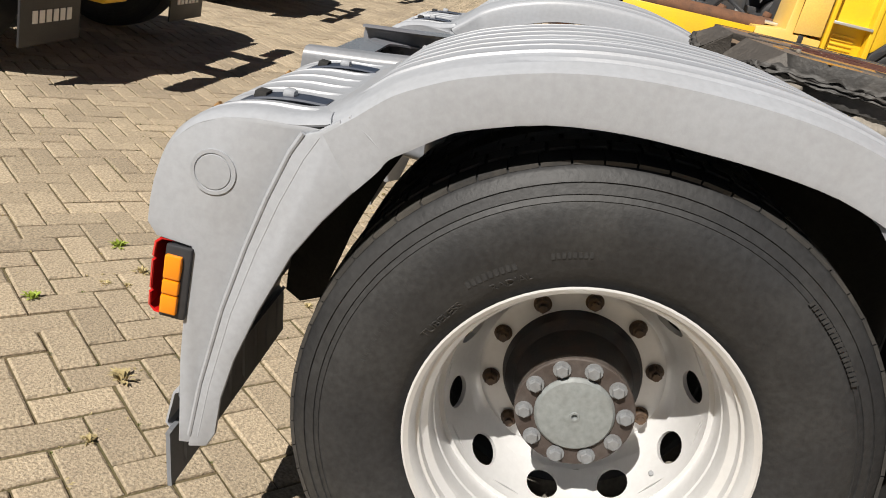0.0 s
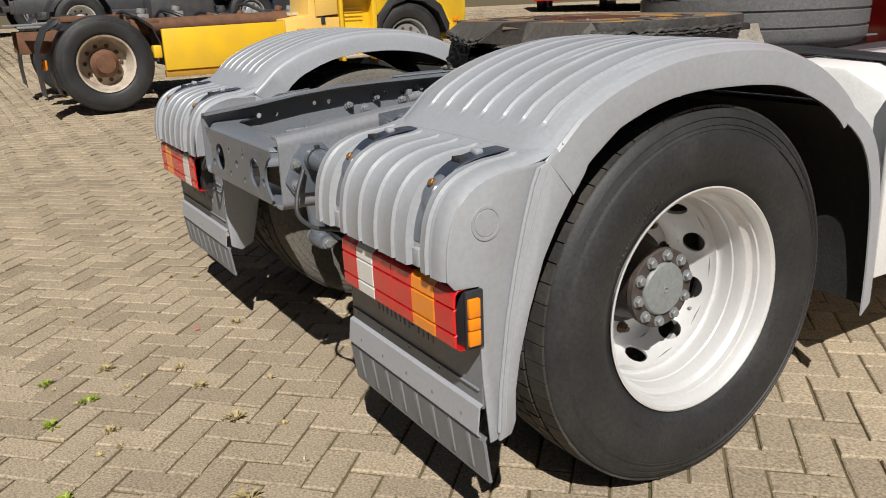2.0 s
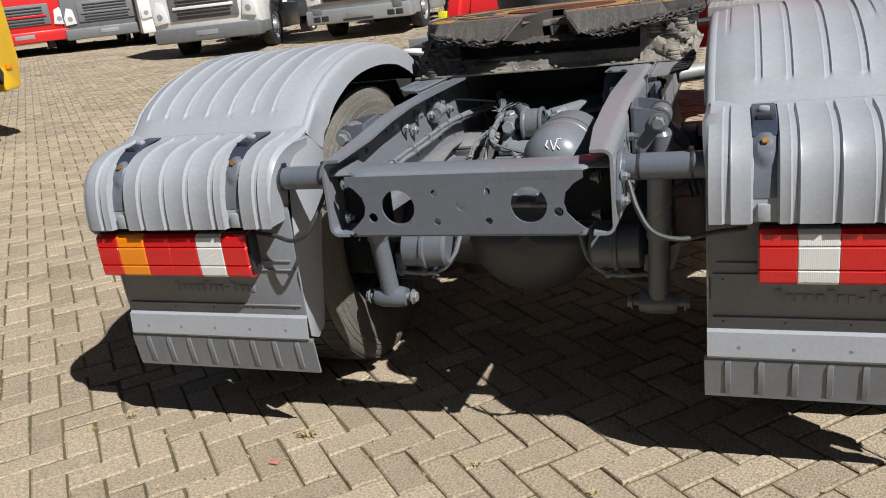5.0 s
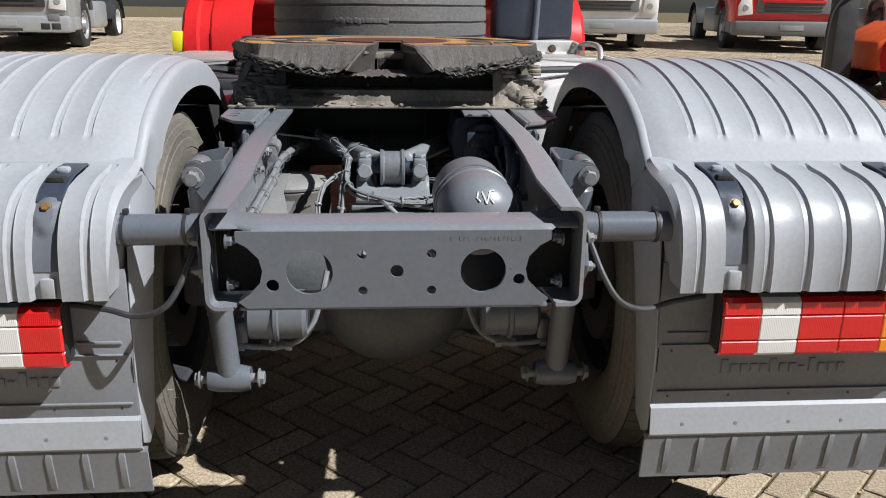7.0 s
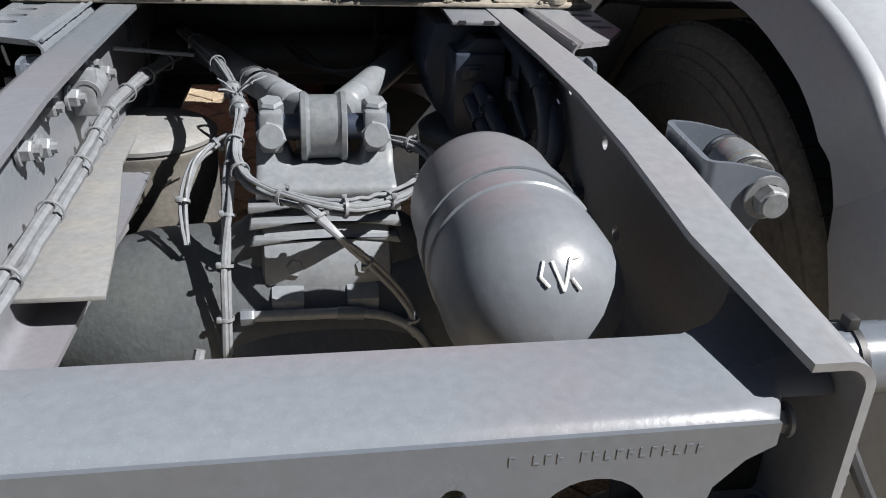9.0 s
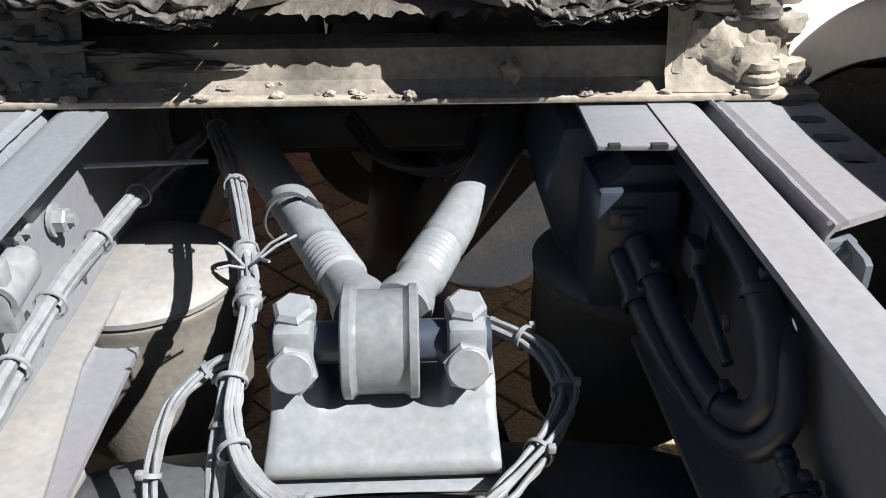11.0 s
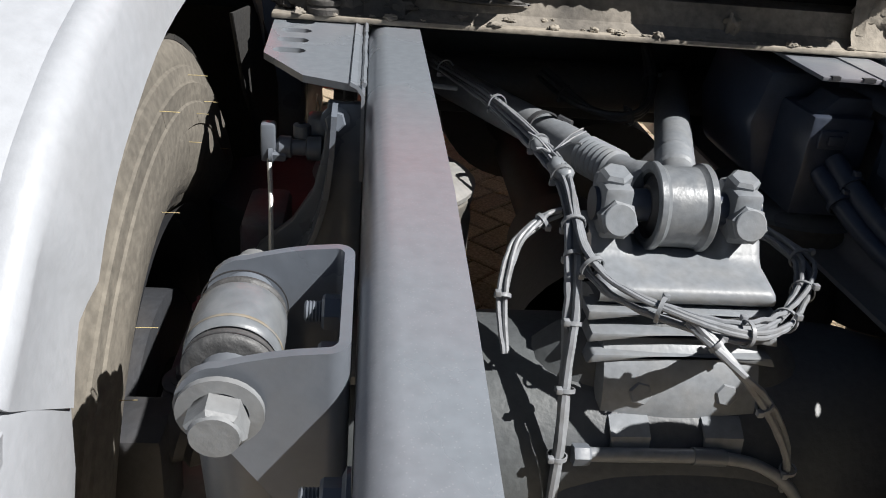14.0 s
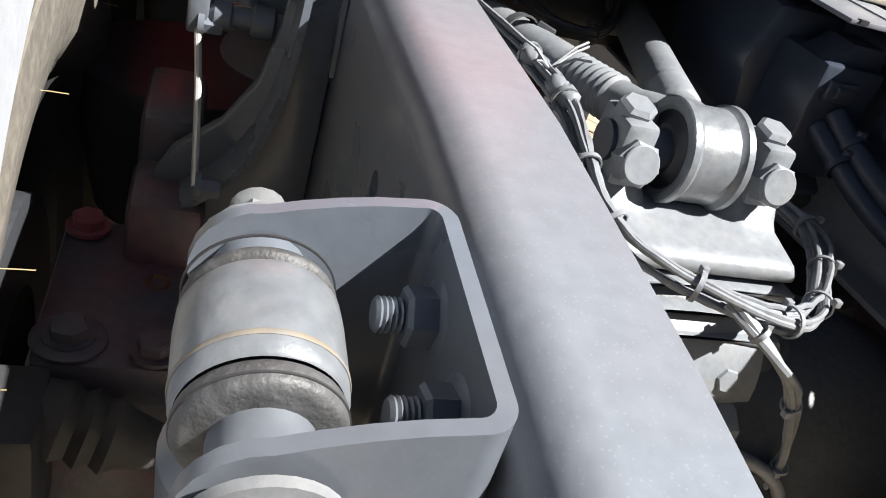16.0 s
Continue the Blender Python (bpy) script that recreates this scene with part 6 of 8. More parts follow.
for pts, r in (([(0.285, 0.185, 0.868), (0.292, 0.15, 0.850), (0.302, 0.08, 0.825), (0.315, 0.0, 0.808), (0.328, -0.048, 0.812), (0.341, -0.064, 0.842), (0.344, -0.045, 0.885), (0.342, -0.005, 0.922), (0.340, 0.07, 0.942), (0.338, 0.19, 0.953), (0.33, 0.40, 0.955)], 0.0150),
               ([(0.268, 0.185, 0.848), (0.278, 0.13, 0.824), (0.292, 0.06, 0.798), (0.310, -0.015, 0.784), (0.330, -0.072, 0.796), (0.350, -0.085, 0.835), (0.356, -0.060, 0.880), (0.356, -0.01, 0.905), (0.356, 0.08, 0.915), (0.354, 0.2, 0.92)], 0.0135),
               ([(0.325, 0.11, 0.885), (0.327, 0.06, 0.862), (0.330, 0.0, 0.835)], 0.006)):
    part("hose", Shape().tube(curve_points(pts, 8), r, 14), BLUEBLACK, vb)
tail_line = curve_points([(0.346, -0.070, 0.825), (0.349, -0.12, 0.805), (0.351, -0.17, 0.775), (0.352, -0.24, 0.745)], 12)
part("ribbed_conduit", Shape().tube(tail_line, [0.0085 + 0.0018 * (i % 2) for i in range(len(tail_line))], 12), BLUEBLACK, vb)
part("plug", Shape().box((0.318, 0.100, 0.868), (0.334, 0.135, 0.905), 0.004), BLUEBLACK, vb)
part("mount_strip", Shape().box((0.336, 0.12, 0.80), (0.340, 0.17, 0.93), 0.001), BLUEBLACK, vb)
for p, d in (((0.294, 0.140, 0.846), (0.1, -0.9, -0.35)), ((0.278, 0.128, 0.823), (0.1, -0.9, -0.35)), ((0.342, -0.006, 0.921), (0, 0.6, 0.6)), ((0.320, -0.020, 0.808), (0.4, -0.9, 0.1)), ((0.350, -0.13, 0.800), (0, -0.9, -0.4))):
    part("cable_tie", Shape().lathe([(-0.004, 0.0165), (-0.004, 0.0185), (0.004, 0.0185), (0.004, 0.0165)], p, d, 20).box((p[0] - 0.004, p[1] - 0.006, p[2] + 0.013), (p[0] + 0.006, p[1] + 0.004, p[2] + 0.024), 0.002), BLUEBLACK, vb)
part("rail_rivet", Shape().lathe([(0, 0.010), (-0.02, 0.010), (-0.022, 0.017), (-0.030, 0.017), (-0.031, 0.0005)], (0.377, -0.155, 0.80), (1, 0, 0), 18), BLUEBLACK, vb)

# --- cable harnesses: strands wound round a middle line, with ties


def harness(name, ctrl, strands, r, spread, parent, seed, mat, ties=6):
    rnd = random.Random(seed)
    line = curve_points(ctrl, 10)
    h = new(name)
    h.parent = parent
    tagged(h, "bundle of thin cables held by ties")
    ph = [(rnd.uniform(0, 6.28), rnd.uniform(0.35, 1.0), rnd.uniform(-2.2, 2.2)) for _ in range(strands)]
    for a0, rad, tw in ph:
        pts = []
        for i, p in enumerate(line):
            d = (line[min(i + 1, len(line) - 1)] - line[max(i - 1, 0)]).normalized()
            u = d.cross(Vector((0.3, 0.2, 0.93))).normalized()
            w = d.cross(u)
            a = a0 + tw * i / len(line) * 3.0
            k = spread * rad * (1 + 0.22 * noise.noise((i * 0.35, a0 * 9, seed)))
            pts.append(p + (u * math.cos(a) + w * math.sin(a)) * k)
        part("cable", Shape().tube(pts, r, 7), mat, h)
    for k in range(ties):
        i = int((k + 0.5) / ties * (len(line) - 1))
        d = (line[min(i + 1, len(line) - 1)] - line[max(i - 1, 0)]).normalized()
        rr = spread + r * 0.75
        q = line[i] + d.orthogonal().normalized() * (rr + 0.002)
        part("cable_tie", Shape().lathe([(-0.0024, rr - 0.001), (-0.0024, rr + 0.0008), (0.0024, rr + 0.0008), (0.0024, rr - 0.001)], line[i], d, 16).box(q - Vector((0.0036, 0.0036, 0.003)), q + Vector((0.0036, 0.0036, 0.0045)), 0.001), mat, h)
    return h


harness("cable_harness", [(-0.29, 0.66, 0.875), (-0.225, 0.46, 0.880), (-0.186, 0.33, 0.880), (-0.155, 0.20, 0.875), (-0.138, 0.12, 0.868), (-0.132, 0.06, 0.858), (-0.135, -0.01, 0.838), (-0.130, -0.06, 0.820), (-0.102, -0.110, 0.806), (-0.034, -0.155, 0.797), (0.025, -0.166, 0.790), (0.075, -0.138, 0.785), (0.117, -0.092, 0.783), (0.160, -0.03, 0.783), (0.183, 0.03, 0.784), (0.166, 0.10, 0.788), (0.115, 0.15, 0.788)], 10, 0.0030, 0.0120, truck, 11, CABLE, 12)
harness("drop_harness", [(-0.135, 0.0, 0.838), (-0.141, -0.07, 0.795), (-0.145, -0.105, 0.745), (-0.150, -0.135, 0.690), (-0.152, -0.155, 0.630), (-0.155, -0.165, 0.540), (-0.15, -0.15, 0.45)], 3, 0.0052, 0.0075, truck, 5, CABLE, 5)
harness("tail_harness", [(-0.034, -0.155, 0.800), (-0.010, -0.178, 0.782), (0.020, -0.198, 0.755), (0.055, -0.190, 0.715), (0.10, -0.172, 0.655), (0.128, -0.160, 0.600), (0.132, -0.15, 0.52)], 3, 0.0042, 0.006, truck, 8, CABLE, 3)
harness("side_harness", [(-0.140, 0.03, 0.835), (-0.165, 0.025, 0.825), (-0.20, 0.0, 0.80), (-0.215, -0.04, 0.755), (-0.21, -0.08, 0.70)], 4, 0.0030, 0.0075, truck, 14, CABLE, 2)
harness("rail_harness", [(-0.300, 0.62, 0.83), (-0.322, 0.45, 0.838), (-0.333, 0.33, 0.843), (-0.343, 0.18, 0.845), (-0.342, 0.06, 0.843), (-0.338, -0.04, 0.84), (-0.338, -0.18, 0.835), (-0.34, -0.34, 0.83), (-0.345, -0.5, 0.82)], 4, 0.0068, 0.0115, truck, 21, CABLE, 8)
knot = new("cable_knot")
knot.parent = truck
tagged(knot, "muddy knot of tape and loose tie ends on the cables")
for k2, (x, y, z) in enumerate(((-0.148, 0.165, 0.874), (-0.136, 0.105, 0.868), (-0.131, 0.085, 0.866))):
    rows = []
    for i in range(9):
        a = math.pi * i / 8
        rows.append([(x + 0.0125 * math.sin(a) * math.cos(b3) * (1 + 0.5 * noise.noise((i * 0.8, b3, k2))), y + 0.016 * math.cos(a), z + 0.011 * math.sin(a) * math.sin(b3) * (1 + 0.5 * noise.noise((i * 0.9, b3 * 2, k2 + 5)))) for b3 in [6.2831853 * q / 14 for q in range(15)]])
    part("tape_lump", Shape().sheet(rows), LINK, knot, smooth=50)
for dx, dy, dz in ((0.05, 0.03, 0.022), (0.042, 0.018, 0.03), (-0.03, 0.02, 0.02), (0.03, -0.03, 0.025), (-0.026, -0.02, 0.012)):
    part("tie_end", Shape().tube([(-0.140, 0.13, 0.876), (-0.140 + dx * 0.6, 0.13 + dy * 0.5, 0.876 + dz * 0.8), (-0.140 + dx, 0.13 + dy, 0.876 + dz)], 0.0016, 6), CABLE, knot)
harness("front_harness", [(-0.06, 0.62, 0.86), (0.0, 0.52, 0.83), (0.08, 0.50, 0.82), (0.13, 0.55, 0.85), (0.14, 0.66, 0.93)], 5, 0.005, 0.012, truck, 31, CABLEDARK, 3)
# valve block with fittings at the left rail
vv = new("rail_valve")
vv.parent = truck
tagged(vv, "grey valve with screwed fittings inside the rail")
part("valve_body", Shape().lathe([(-0.03, 0.016), (-0.03, 0.022), (0.03, 0.022), (0.03, 0.016), (0.045, 0.014), (0.045, 0.0005)], (-0.350, 0.06, 0.905), (0, 1, 0.1), 18).box((-0.372, 0.03, 0.868), (-0.335, 0.05, 0.94), 0.004), CABLE, vv)
for y, z in ((0.10, 0.938), (0.13, 0.925), (0.02, 0.90), (0.232, 0.885), (-0.10, 0.92), (-0.22, 0.90), (-0.15, 0.88)):
    part("fitting", Shape().hexbolt((-0.374, y, z), (1, 0, 0), 0.0145, 0.018, True, 0.008), CABLE, vv)
part("stay_rod", Shape().tube([(-0.372, 0.34, 0.905), (-0.24, 0.42, 0.875)], 0.004, 8), CABLE, vv)
# arm clamp on the left link arm
part("arm_clamp", Shape().lathe([(-0.006, 0.0300), (-0.006, 0.0325), (0.006, 0.0325), (0.006, 0.0300)], (-0.118, 0.295, 0.850), (-0.4, 0.9, -0.1), 24).tube([(-0.095, 0.30, 0.872), (-0.078, 0.285, 0.868)], 0.006, 8), CABLEDARK, vl)

# --- deck, spare tyre stand, tanks and cab corners ahead of the coupling
dk = new("deck_plate")
dk.parent = truck
tagged(dk, "aluminium checker-plate step deck behind the cab")
for x0, x1, y0, y1 in ((-1.16, -0.40, 1.90, 2.66), (0.50, 1.16, 2.20, 2.66)):
    part("deck_sheet", Shape().box((x0, y0, 1.040), (x1, y1, 1.046), 0.002), ALU, dk)
    part("deck_lip", Shape().box((x0, y0 - 0.004, 0.975), (x1, y0, 1.044), 0.001), ALU, dk)
    b = Shape()
    nx, ny = int((x1 - x0) / 0.030), int((y1 - y0) / 0.030)
    for i in range(nx):
        for j in range(ny):
            a = 0.785 if (i + j) % 2 else -0.785
            m = Matrix.Translation((x0 + 0.015 + i * 0.030, y0 + 0.015 + j * 0.030, 1.0465)) @ Matrix.Rotation(a, 4, "Z")
            b.add([m @ Vector(p) for p in ((-0.011, 0, 0), (0, -0.003, 0), (0.011, 0, 0), (0, 0.003, 0), (0, 0, 0.002))], [(0, 1, 4), (1, 2, 4), (2, 3, 4), (3, 0, 4)])
    part("tread_pattern", b, ALU, dk, kind="stuff", smooth=0)
part("hand_rail", Shape().tube(curve_points([(1.12, 2.62, 1.05), (1.17, 2.60, 1.10), (1.20, 2.45, 1.11), (1.20, 2.30, 1.09), (1.19, 2.22, 1.02), (1.18, 2.20, 0.96)], 6), 0.016, 12), ALU, dk)
part("hand_rail", Shape().tube(curve_points([(0.80, 2.70, 1.10), (1.05, 2.70, 1.11), (1.14, 2.66, 1.10), (1.16, 2.56, 1.06)], 6), 0.018, 12), ALU, dk)
part("deck_beam", Shape().box((0.48, 2.66, 1.03), (1.14, 2.70, 1.12), 0.006), ALU, dk)
for x in (0.62, 1.0):
    part("deck_bolt", Shape().hexbolt((x, 2.658, 1.075), (0, -1, 0), 0.018, 0.016), NUTRUST, dk)
for sx in (-1, 1):
    part("deck_support", Shape().box((sx * 0.70 - 0.03, 1.95, 0.80), (sx * 0.70 + 0.03, 2.6, 1.038), 0.004), DARKSTEEL, dk)
# fuel tank, white, with dark straps
ft = new("fuel_tank")
ft.parent = truck
tagged(ft, "white painted fuel tank with dark straps")
tank = [(0.56, 0.42), (0.66, 0.38), (1.14, 0.38), (1.20, 0.44), (1.225, 0.60), (1.22, 0.82), (1.16, 0.965), (1.02, 1.035), (0.80, 1.045), (0.62, 1.02), (0.555, 0.94)]
part("tank_body", Shape().prism(tank, "y", 0.84, 2.15, 0.015), WHITE, ft)
for y in (1.05, 1.45, 1.95):
    s = Shape()
    rows = [[(0.89 + (x - 0.89) * 1.012, yy, 0.71 + (z - 0.71) * 1.012) for x, z in tank[3:] + tank[:1]] for yy in (y, y + 0.045)]
    part("tank_strap", s.sheet(rows, 0.003), BUMPER, ft)
part("rubber_bar", Shape().tube([(0.50, 0.98, 1.065), (0.75, 1.02, 1.07), (1.10, 1.04, 1.05)], 0.014, 8), BLACK, ft)
part("breather_pipe", Shape().tube([(0.44, 0.62, 0.90), (0.60, 0.66, 0.91), (0.68, 0.66, 0.90)], 0.032, 16), ALU, ft)
s = Shape()
part("side_fairing", Shape().prism([(0.80, 0.40), (0.80, 0.98), (0.88, 1.06), (2.3, 1.06), (2.3, 0.40)], "x", 1.205, 1.222, 0.004), WHITE, ft)
# battery box with cover and loose cables
bt = new("battery_box")
bt.parent = truck
tagged(bt, "dark battery box with batteries and loose cables")
part("box_cover", Shape().prism([(-1.20, 0.55), (-1.20, 0.86), (-1.14, 0.93), (-0.52, 0.955), (-0.50, 0.55)], "y", 0.80, 1.36, 0.02), CHASSIS, bt, "dusty blue-grey box cover")
part("box_edge", Shape().prism([(-1.215, 0.84), (-1.15, 0.945), (-1.10, 0.965), (-1.10, 0.95), (-1.14, 0.93), (-1.20, 0.84)], "y", 0.80, 1.38, 0.003), BLACK, bt)
for i in range(5):
    part("cover_clip", Shape().box((-1.13, 0.86 + i * 0.10, 0.945), (-1.09, 0.90 + i * 0.10, 0.972), 0.004), BLACK, bt)
part("tray", Shape().box((-1.18, 1.40, 0.88), (-0.50, 1.88, 0.93), 0.01), BLACK, bt)
for x in (-1.10, -0.78):
    part("battery", Shape().box((x - 0.12, 1.46, 0.93), (x + 0.15, 1.84, 0.985), 0.01).box((x - 0.10, 1.48, 0.985), (x + 0.13, 1.82, 0.995), 0.004), DARKSTEEL, bt)
part("terminal", Shape().box((-1.16, 1.44, 0.97), (-1.05, 1.52, 1.02), 0.01), BLACK, bt)
part("battery_cable", Shape().tube(curve_points([(-1.06, 1.48, 1.00), (-0.98, 1.45, 1.01), (-0.90, 1.47, 1.0)], 5), 0.018, 10), WHITE, bt, "white cable sleeve")
part("battery_cable", Shape().tube(curve_points([(-1.0, 1.86, 1.0), (-0.92, 1.80, 1.03), (-0.85, 1.70, 1.0), (-0.95, 1.62, 1.0)], 6), 0.008, 8), RED, bt, "red battery cable")
part("battery_cable", Shape().tube(curve_points([(-1.08, 1.7, 1.0), (-0.95, 1.75, 1.02), (-0.70, 1.88, 1.03), (-0.45, 1.85, 1.02)], 6), 0.014, 8), BLACK, bt)
part("battery_cable", Shape().tube(curve_points([(-0.95, 1.52, 1.0), (-0.85, 1.62, 1.02), (-0.72, 1.68, 1.0)], 6), 0.015, 8), BLACK, bt)
# lower corners of the red cab with its mudguards
cb = new("cab_corner")
cb.parent = truck
tagged(cb, "lower rear corners of a red cab with mudguards")
for sx in (-1, 1):
    rows = []
    for y, z, w in ((2.86, 0.80, 0.0), (2.84, 1.00, 0.0), (2.86, 1.14, 0.0), (2.94, 1.26, 0.02), (3.10, 1.36, 0.04), (3.6, 1.45, 0.04)):
        rows.append([(sx * 1.245, y + 0.02, z - 0.01), (sx * 1.225, y, z), (sx * 1.15, y - 0.005, z + 0.005), (sx * 1.135, y + 0.015, z), (sx * 1.075, y + 0.015, z), (sx * 1.06, y, z + 0.005), (sx * 0.82, y, z + 0.01)])
    part("cab_mudguard", Shape().sheet(rows, 0.008), RED, cb)
part("cab_body", Shape().prism([(3.06, 1.30), (3.06, 3.1), (3.4, 3.25), (4.9, 3.15), (5.25, 2.3), (5.35, 0.62), (4.40, 0.60), (4.30, 1.0), (4.0, 1.22), (3.4, 1.24)], "x", -1.235, 1.235, 0.05), RED, cb)
part("reflector_tab", Shape().box((-1.30, 2.86, 1.03), (-1.235, 2.90, 1.15), 0.006), material("yellow_reflector", (0.85, 0.80, 0.03), 0.4), cb, "yellow tab")
part("air_hose", Shape().tube(curve_points([(-0.62, 2.50, 1.075), (-0.75, 2.45, 1.085), (-0.86, 2.52, 1.085), (-0.80, 2.62, 1.085), (-0.60, 2.60, 1.10), (-0.50, 2.56, 1.15)], 6), 0.024, 12).tube(curve_points([(-0.60, 2.44, 1.11), (-0.74, 2.41, 1.12), (-0.80, 2.50, 1.12), (-0.70, 2.58, 1.12)], 6), 0.022, 12), BLACK, cb)
part("intake_box", Shape().box((0.66, 2.74, 1.12), (1.14, 3.0, 1.9), 0.03), BLUEBLACK, cb, "dark blue plastic intake box")
part("stay_bar", Shape().tube([(0.90, 2.72, 1.10), (0.92, 2.74, 1.5)], 0.02, 10), CHASSIS, cb)
part("gearbox", Shape().lathe([(1.05, 0.10), (1.10, 0.20), (1.6, 0.26), (2.3, 0.30), (2.8, 0.32)], (0.0, 0.0, 0.66), (0, 1, 0), 32), DARKSTEEL, cb, "dark gearbox between the rails")
part("frame_cross_tube", Shape().tube([(-0.38, 0.78, 0.80), (0.38, 0.78, 0.80)], 0.05, 20), DARKSTEEL, cb)
part("frame_cross_web", Shape().box((-0.377, 0.86, 0.70), (0.377, 0.90, 0.96), 0.01), DARKSTEEL, cb)
part("exhaust_box", Shape().tube([(0.20, 0.95, 0.50), (0.20, 1.9, 0.50)], 0.17, 28), DARKSTEEL, cb)
part("air_vessel", Shape().tube([(-0.55, 0.62, 0.42), (-0.55, 0.66, 0.42), (-0.55, 1.3, 0.42), (-0.55, 1.34, 0.42)], [0.05, 0.12, 0.12, 0.05], 28), DARKSTEEL, cb)
# front axle out of sight keeps the chassis on the ground
for sx in (-1, 1):
    o = (1.03 * sx, 3.65, WZ)
    w = new("front_wheel")
    w.parent = truck
    t = part("tyre", Shape().lathe([(h * sx, r) for h, r in TYRE], o, (1, 0, 0), 64), RUBBER, w)
    part("rim", Shape().lathe([(0.12 * sx, 0.296), (0.13 * sx, 0.28), (0.10 * sx, 0.26), (0.09 * sx, 0.2), (0.10 * sx, 0.1), (0.16 * sx, 0.09), (0.16 * sx, 0.0005)], o, (1, 0, 0), 48), RIM, w)

# spare tyre lying on the frame
sp = thing("spare_tyre", "worn truck tyre lying flat on the chassis frame", "tyre", at=(-0.03, 1.70, 1.213))
flat = [(-0.150, 0.30), (-0.156, 0.34), (-0.157, 0.40), (-0.150, 0.455), (-0.140, 0.490), (-0.122, 0.514), (-0.110, 0.519), (-0.085, 0.5225), (-0.083, 0.515), (-0.077, 0.515), (-0.075, 0.523), (-0.030, 0.5255), (-0.028, 0.517), (-0.021, 0.517), (-0.019, 0.5255),
        (0.019, 0.5255), (0.021, 0.517), (0.028, 0.517), (0.030, 0.5255), (0.075, 0.523), (0.077, 0.515), (0.083, 0.515), (0.085, 0.5225), (0.110, 0.519), (0.122, 0.514), (0.140, 0.490), (0.150, 0.455), (0.157, 0.40), (0.156, 0.34), (0.150, 0.30)]
b = Shape().lathe([(h * 1.25, 0.28 + (r - 0.28) * 0.90) for h, r in flat], (0, 0, 0), (0, 0, 1), 96)
b.v = [(x, y, z + 0.0015 * noise.noise((x * 9, y * 9, z * 30))) for x, y, z in b.v]
body = part("tyre_body", b, OLDTYRE, sp)
b = Shape()
for i in range(14):
    a = math.radians(-112 + i * 1.9)
    m = Matrix.Translation((0.500 * math.cos(a), 0.500 * math.sin(a), 0.040 + 0.006 * noise.noise((i * 0.7, 0, 0)))) @ Matrix.Rotation(a, 4, "Z")
    b.box((-0.003, -0.010, -0.012 - 0.010 * abs(noise.noise((i * 0.9, 3, 0)))), (0.0035, 0.010, 0.008), 0.002, m)
part("torn_tread", b, OLDTYRE, body, "torn piece of tread")
part("inner_rim", Shape().lathe([(-0.12, 0.298), (-0.11, 0.285), (0.11, 0.285), (0.12, 0.298)], (0, 0, 0), (0, 0, 1), 48), DARKSTEEL, sp)

# ---------------------------------------------------------------- other vehicles in the yard


def rise(x, y):
    """The yard climbs gently away from the tractor, to the far side and ahead."""
    k = max(0.0, min(1.0, (y + 2.2) / 2.4))
    side = 0.036 * max(0.0, -x - 1.6) * k * k * (3 - 2 * k)
    ahead = 0.033 * max(0.0, y - 4.2)
    return min(0.75, max(side, ahead))


def simple_wheel(parent, o, sx, rim_mat, name="wheel", dish=0.08, width=0.15):
    w = new(name)
    w.parent = parent
    part("tyre", Shape().lathe([(h * sx * width / 0.155, r) for h, r in TYRE[:8] + TYRE[8:]], o, (1, 0, 0), 48), RUBBER, w)
    part("rim", Shape().lathe([(0.120 * sx, 0.292), (0.135 * sx, 0.305), (0.125 * sx, 0.285), (0.07 * sx, 0.268), (0.02 * sx, 0.258), ((0.10 - 2.2 * dish) * sx, 0.235), ((0.08 - 2.2 * dish) * sx, 0.15), ((0.085 - 1.2 * dish) * sx, 0.14), ((0.16 - 1.4 * dish) * sx, 0.11), ((0.17 - 1.4 * dish) * sx, 0.0005)], o, (1, 0, 0), 40), rim_mat, w)
    for q in range(10):
        a = 6.28318 * q / 10
        xx = o[0] + (0.082 - 2.2 * dish) * sx
        part("wheel_nut", Shape().hexbolt((xx, o[1] + 0.19 * math.cos(a), o[2] + 0.19 * math.sin(a)), (sx, 0, 0), 0.024, 0.02, False), NUTRUST, w)
    return w


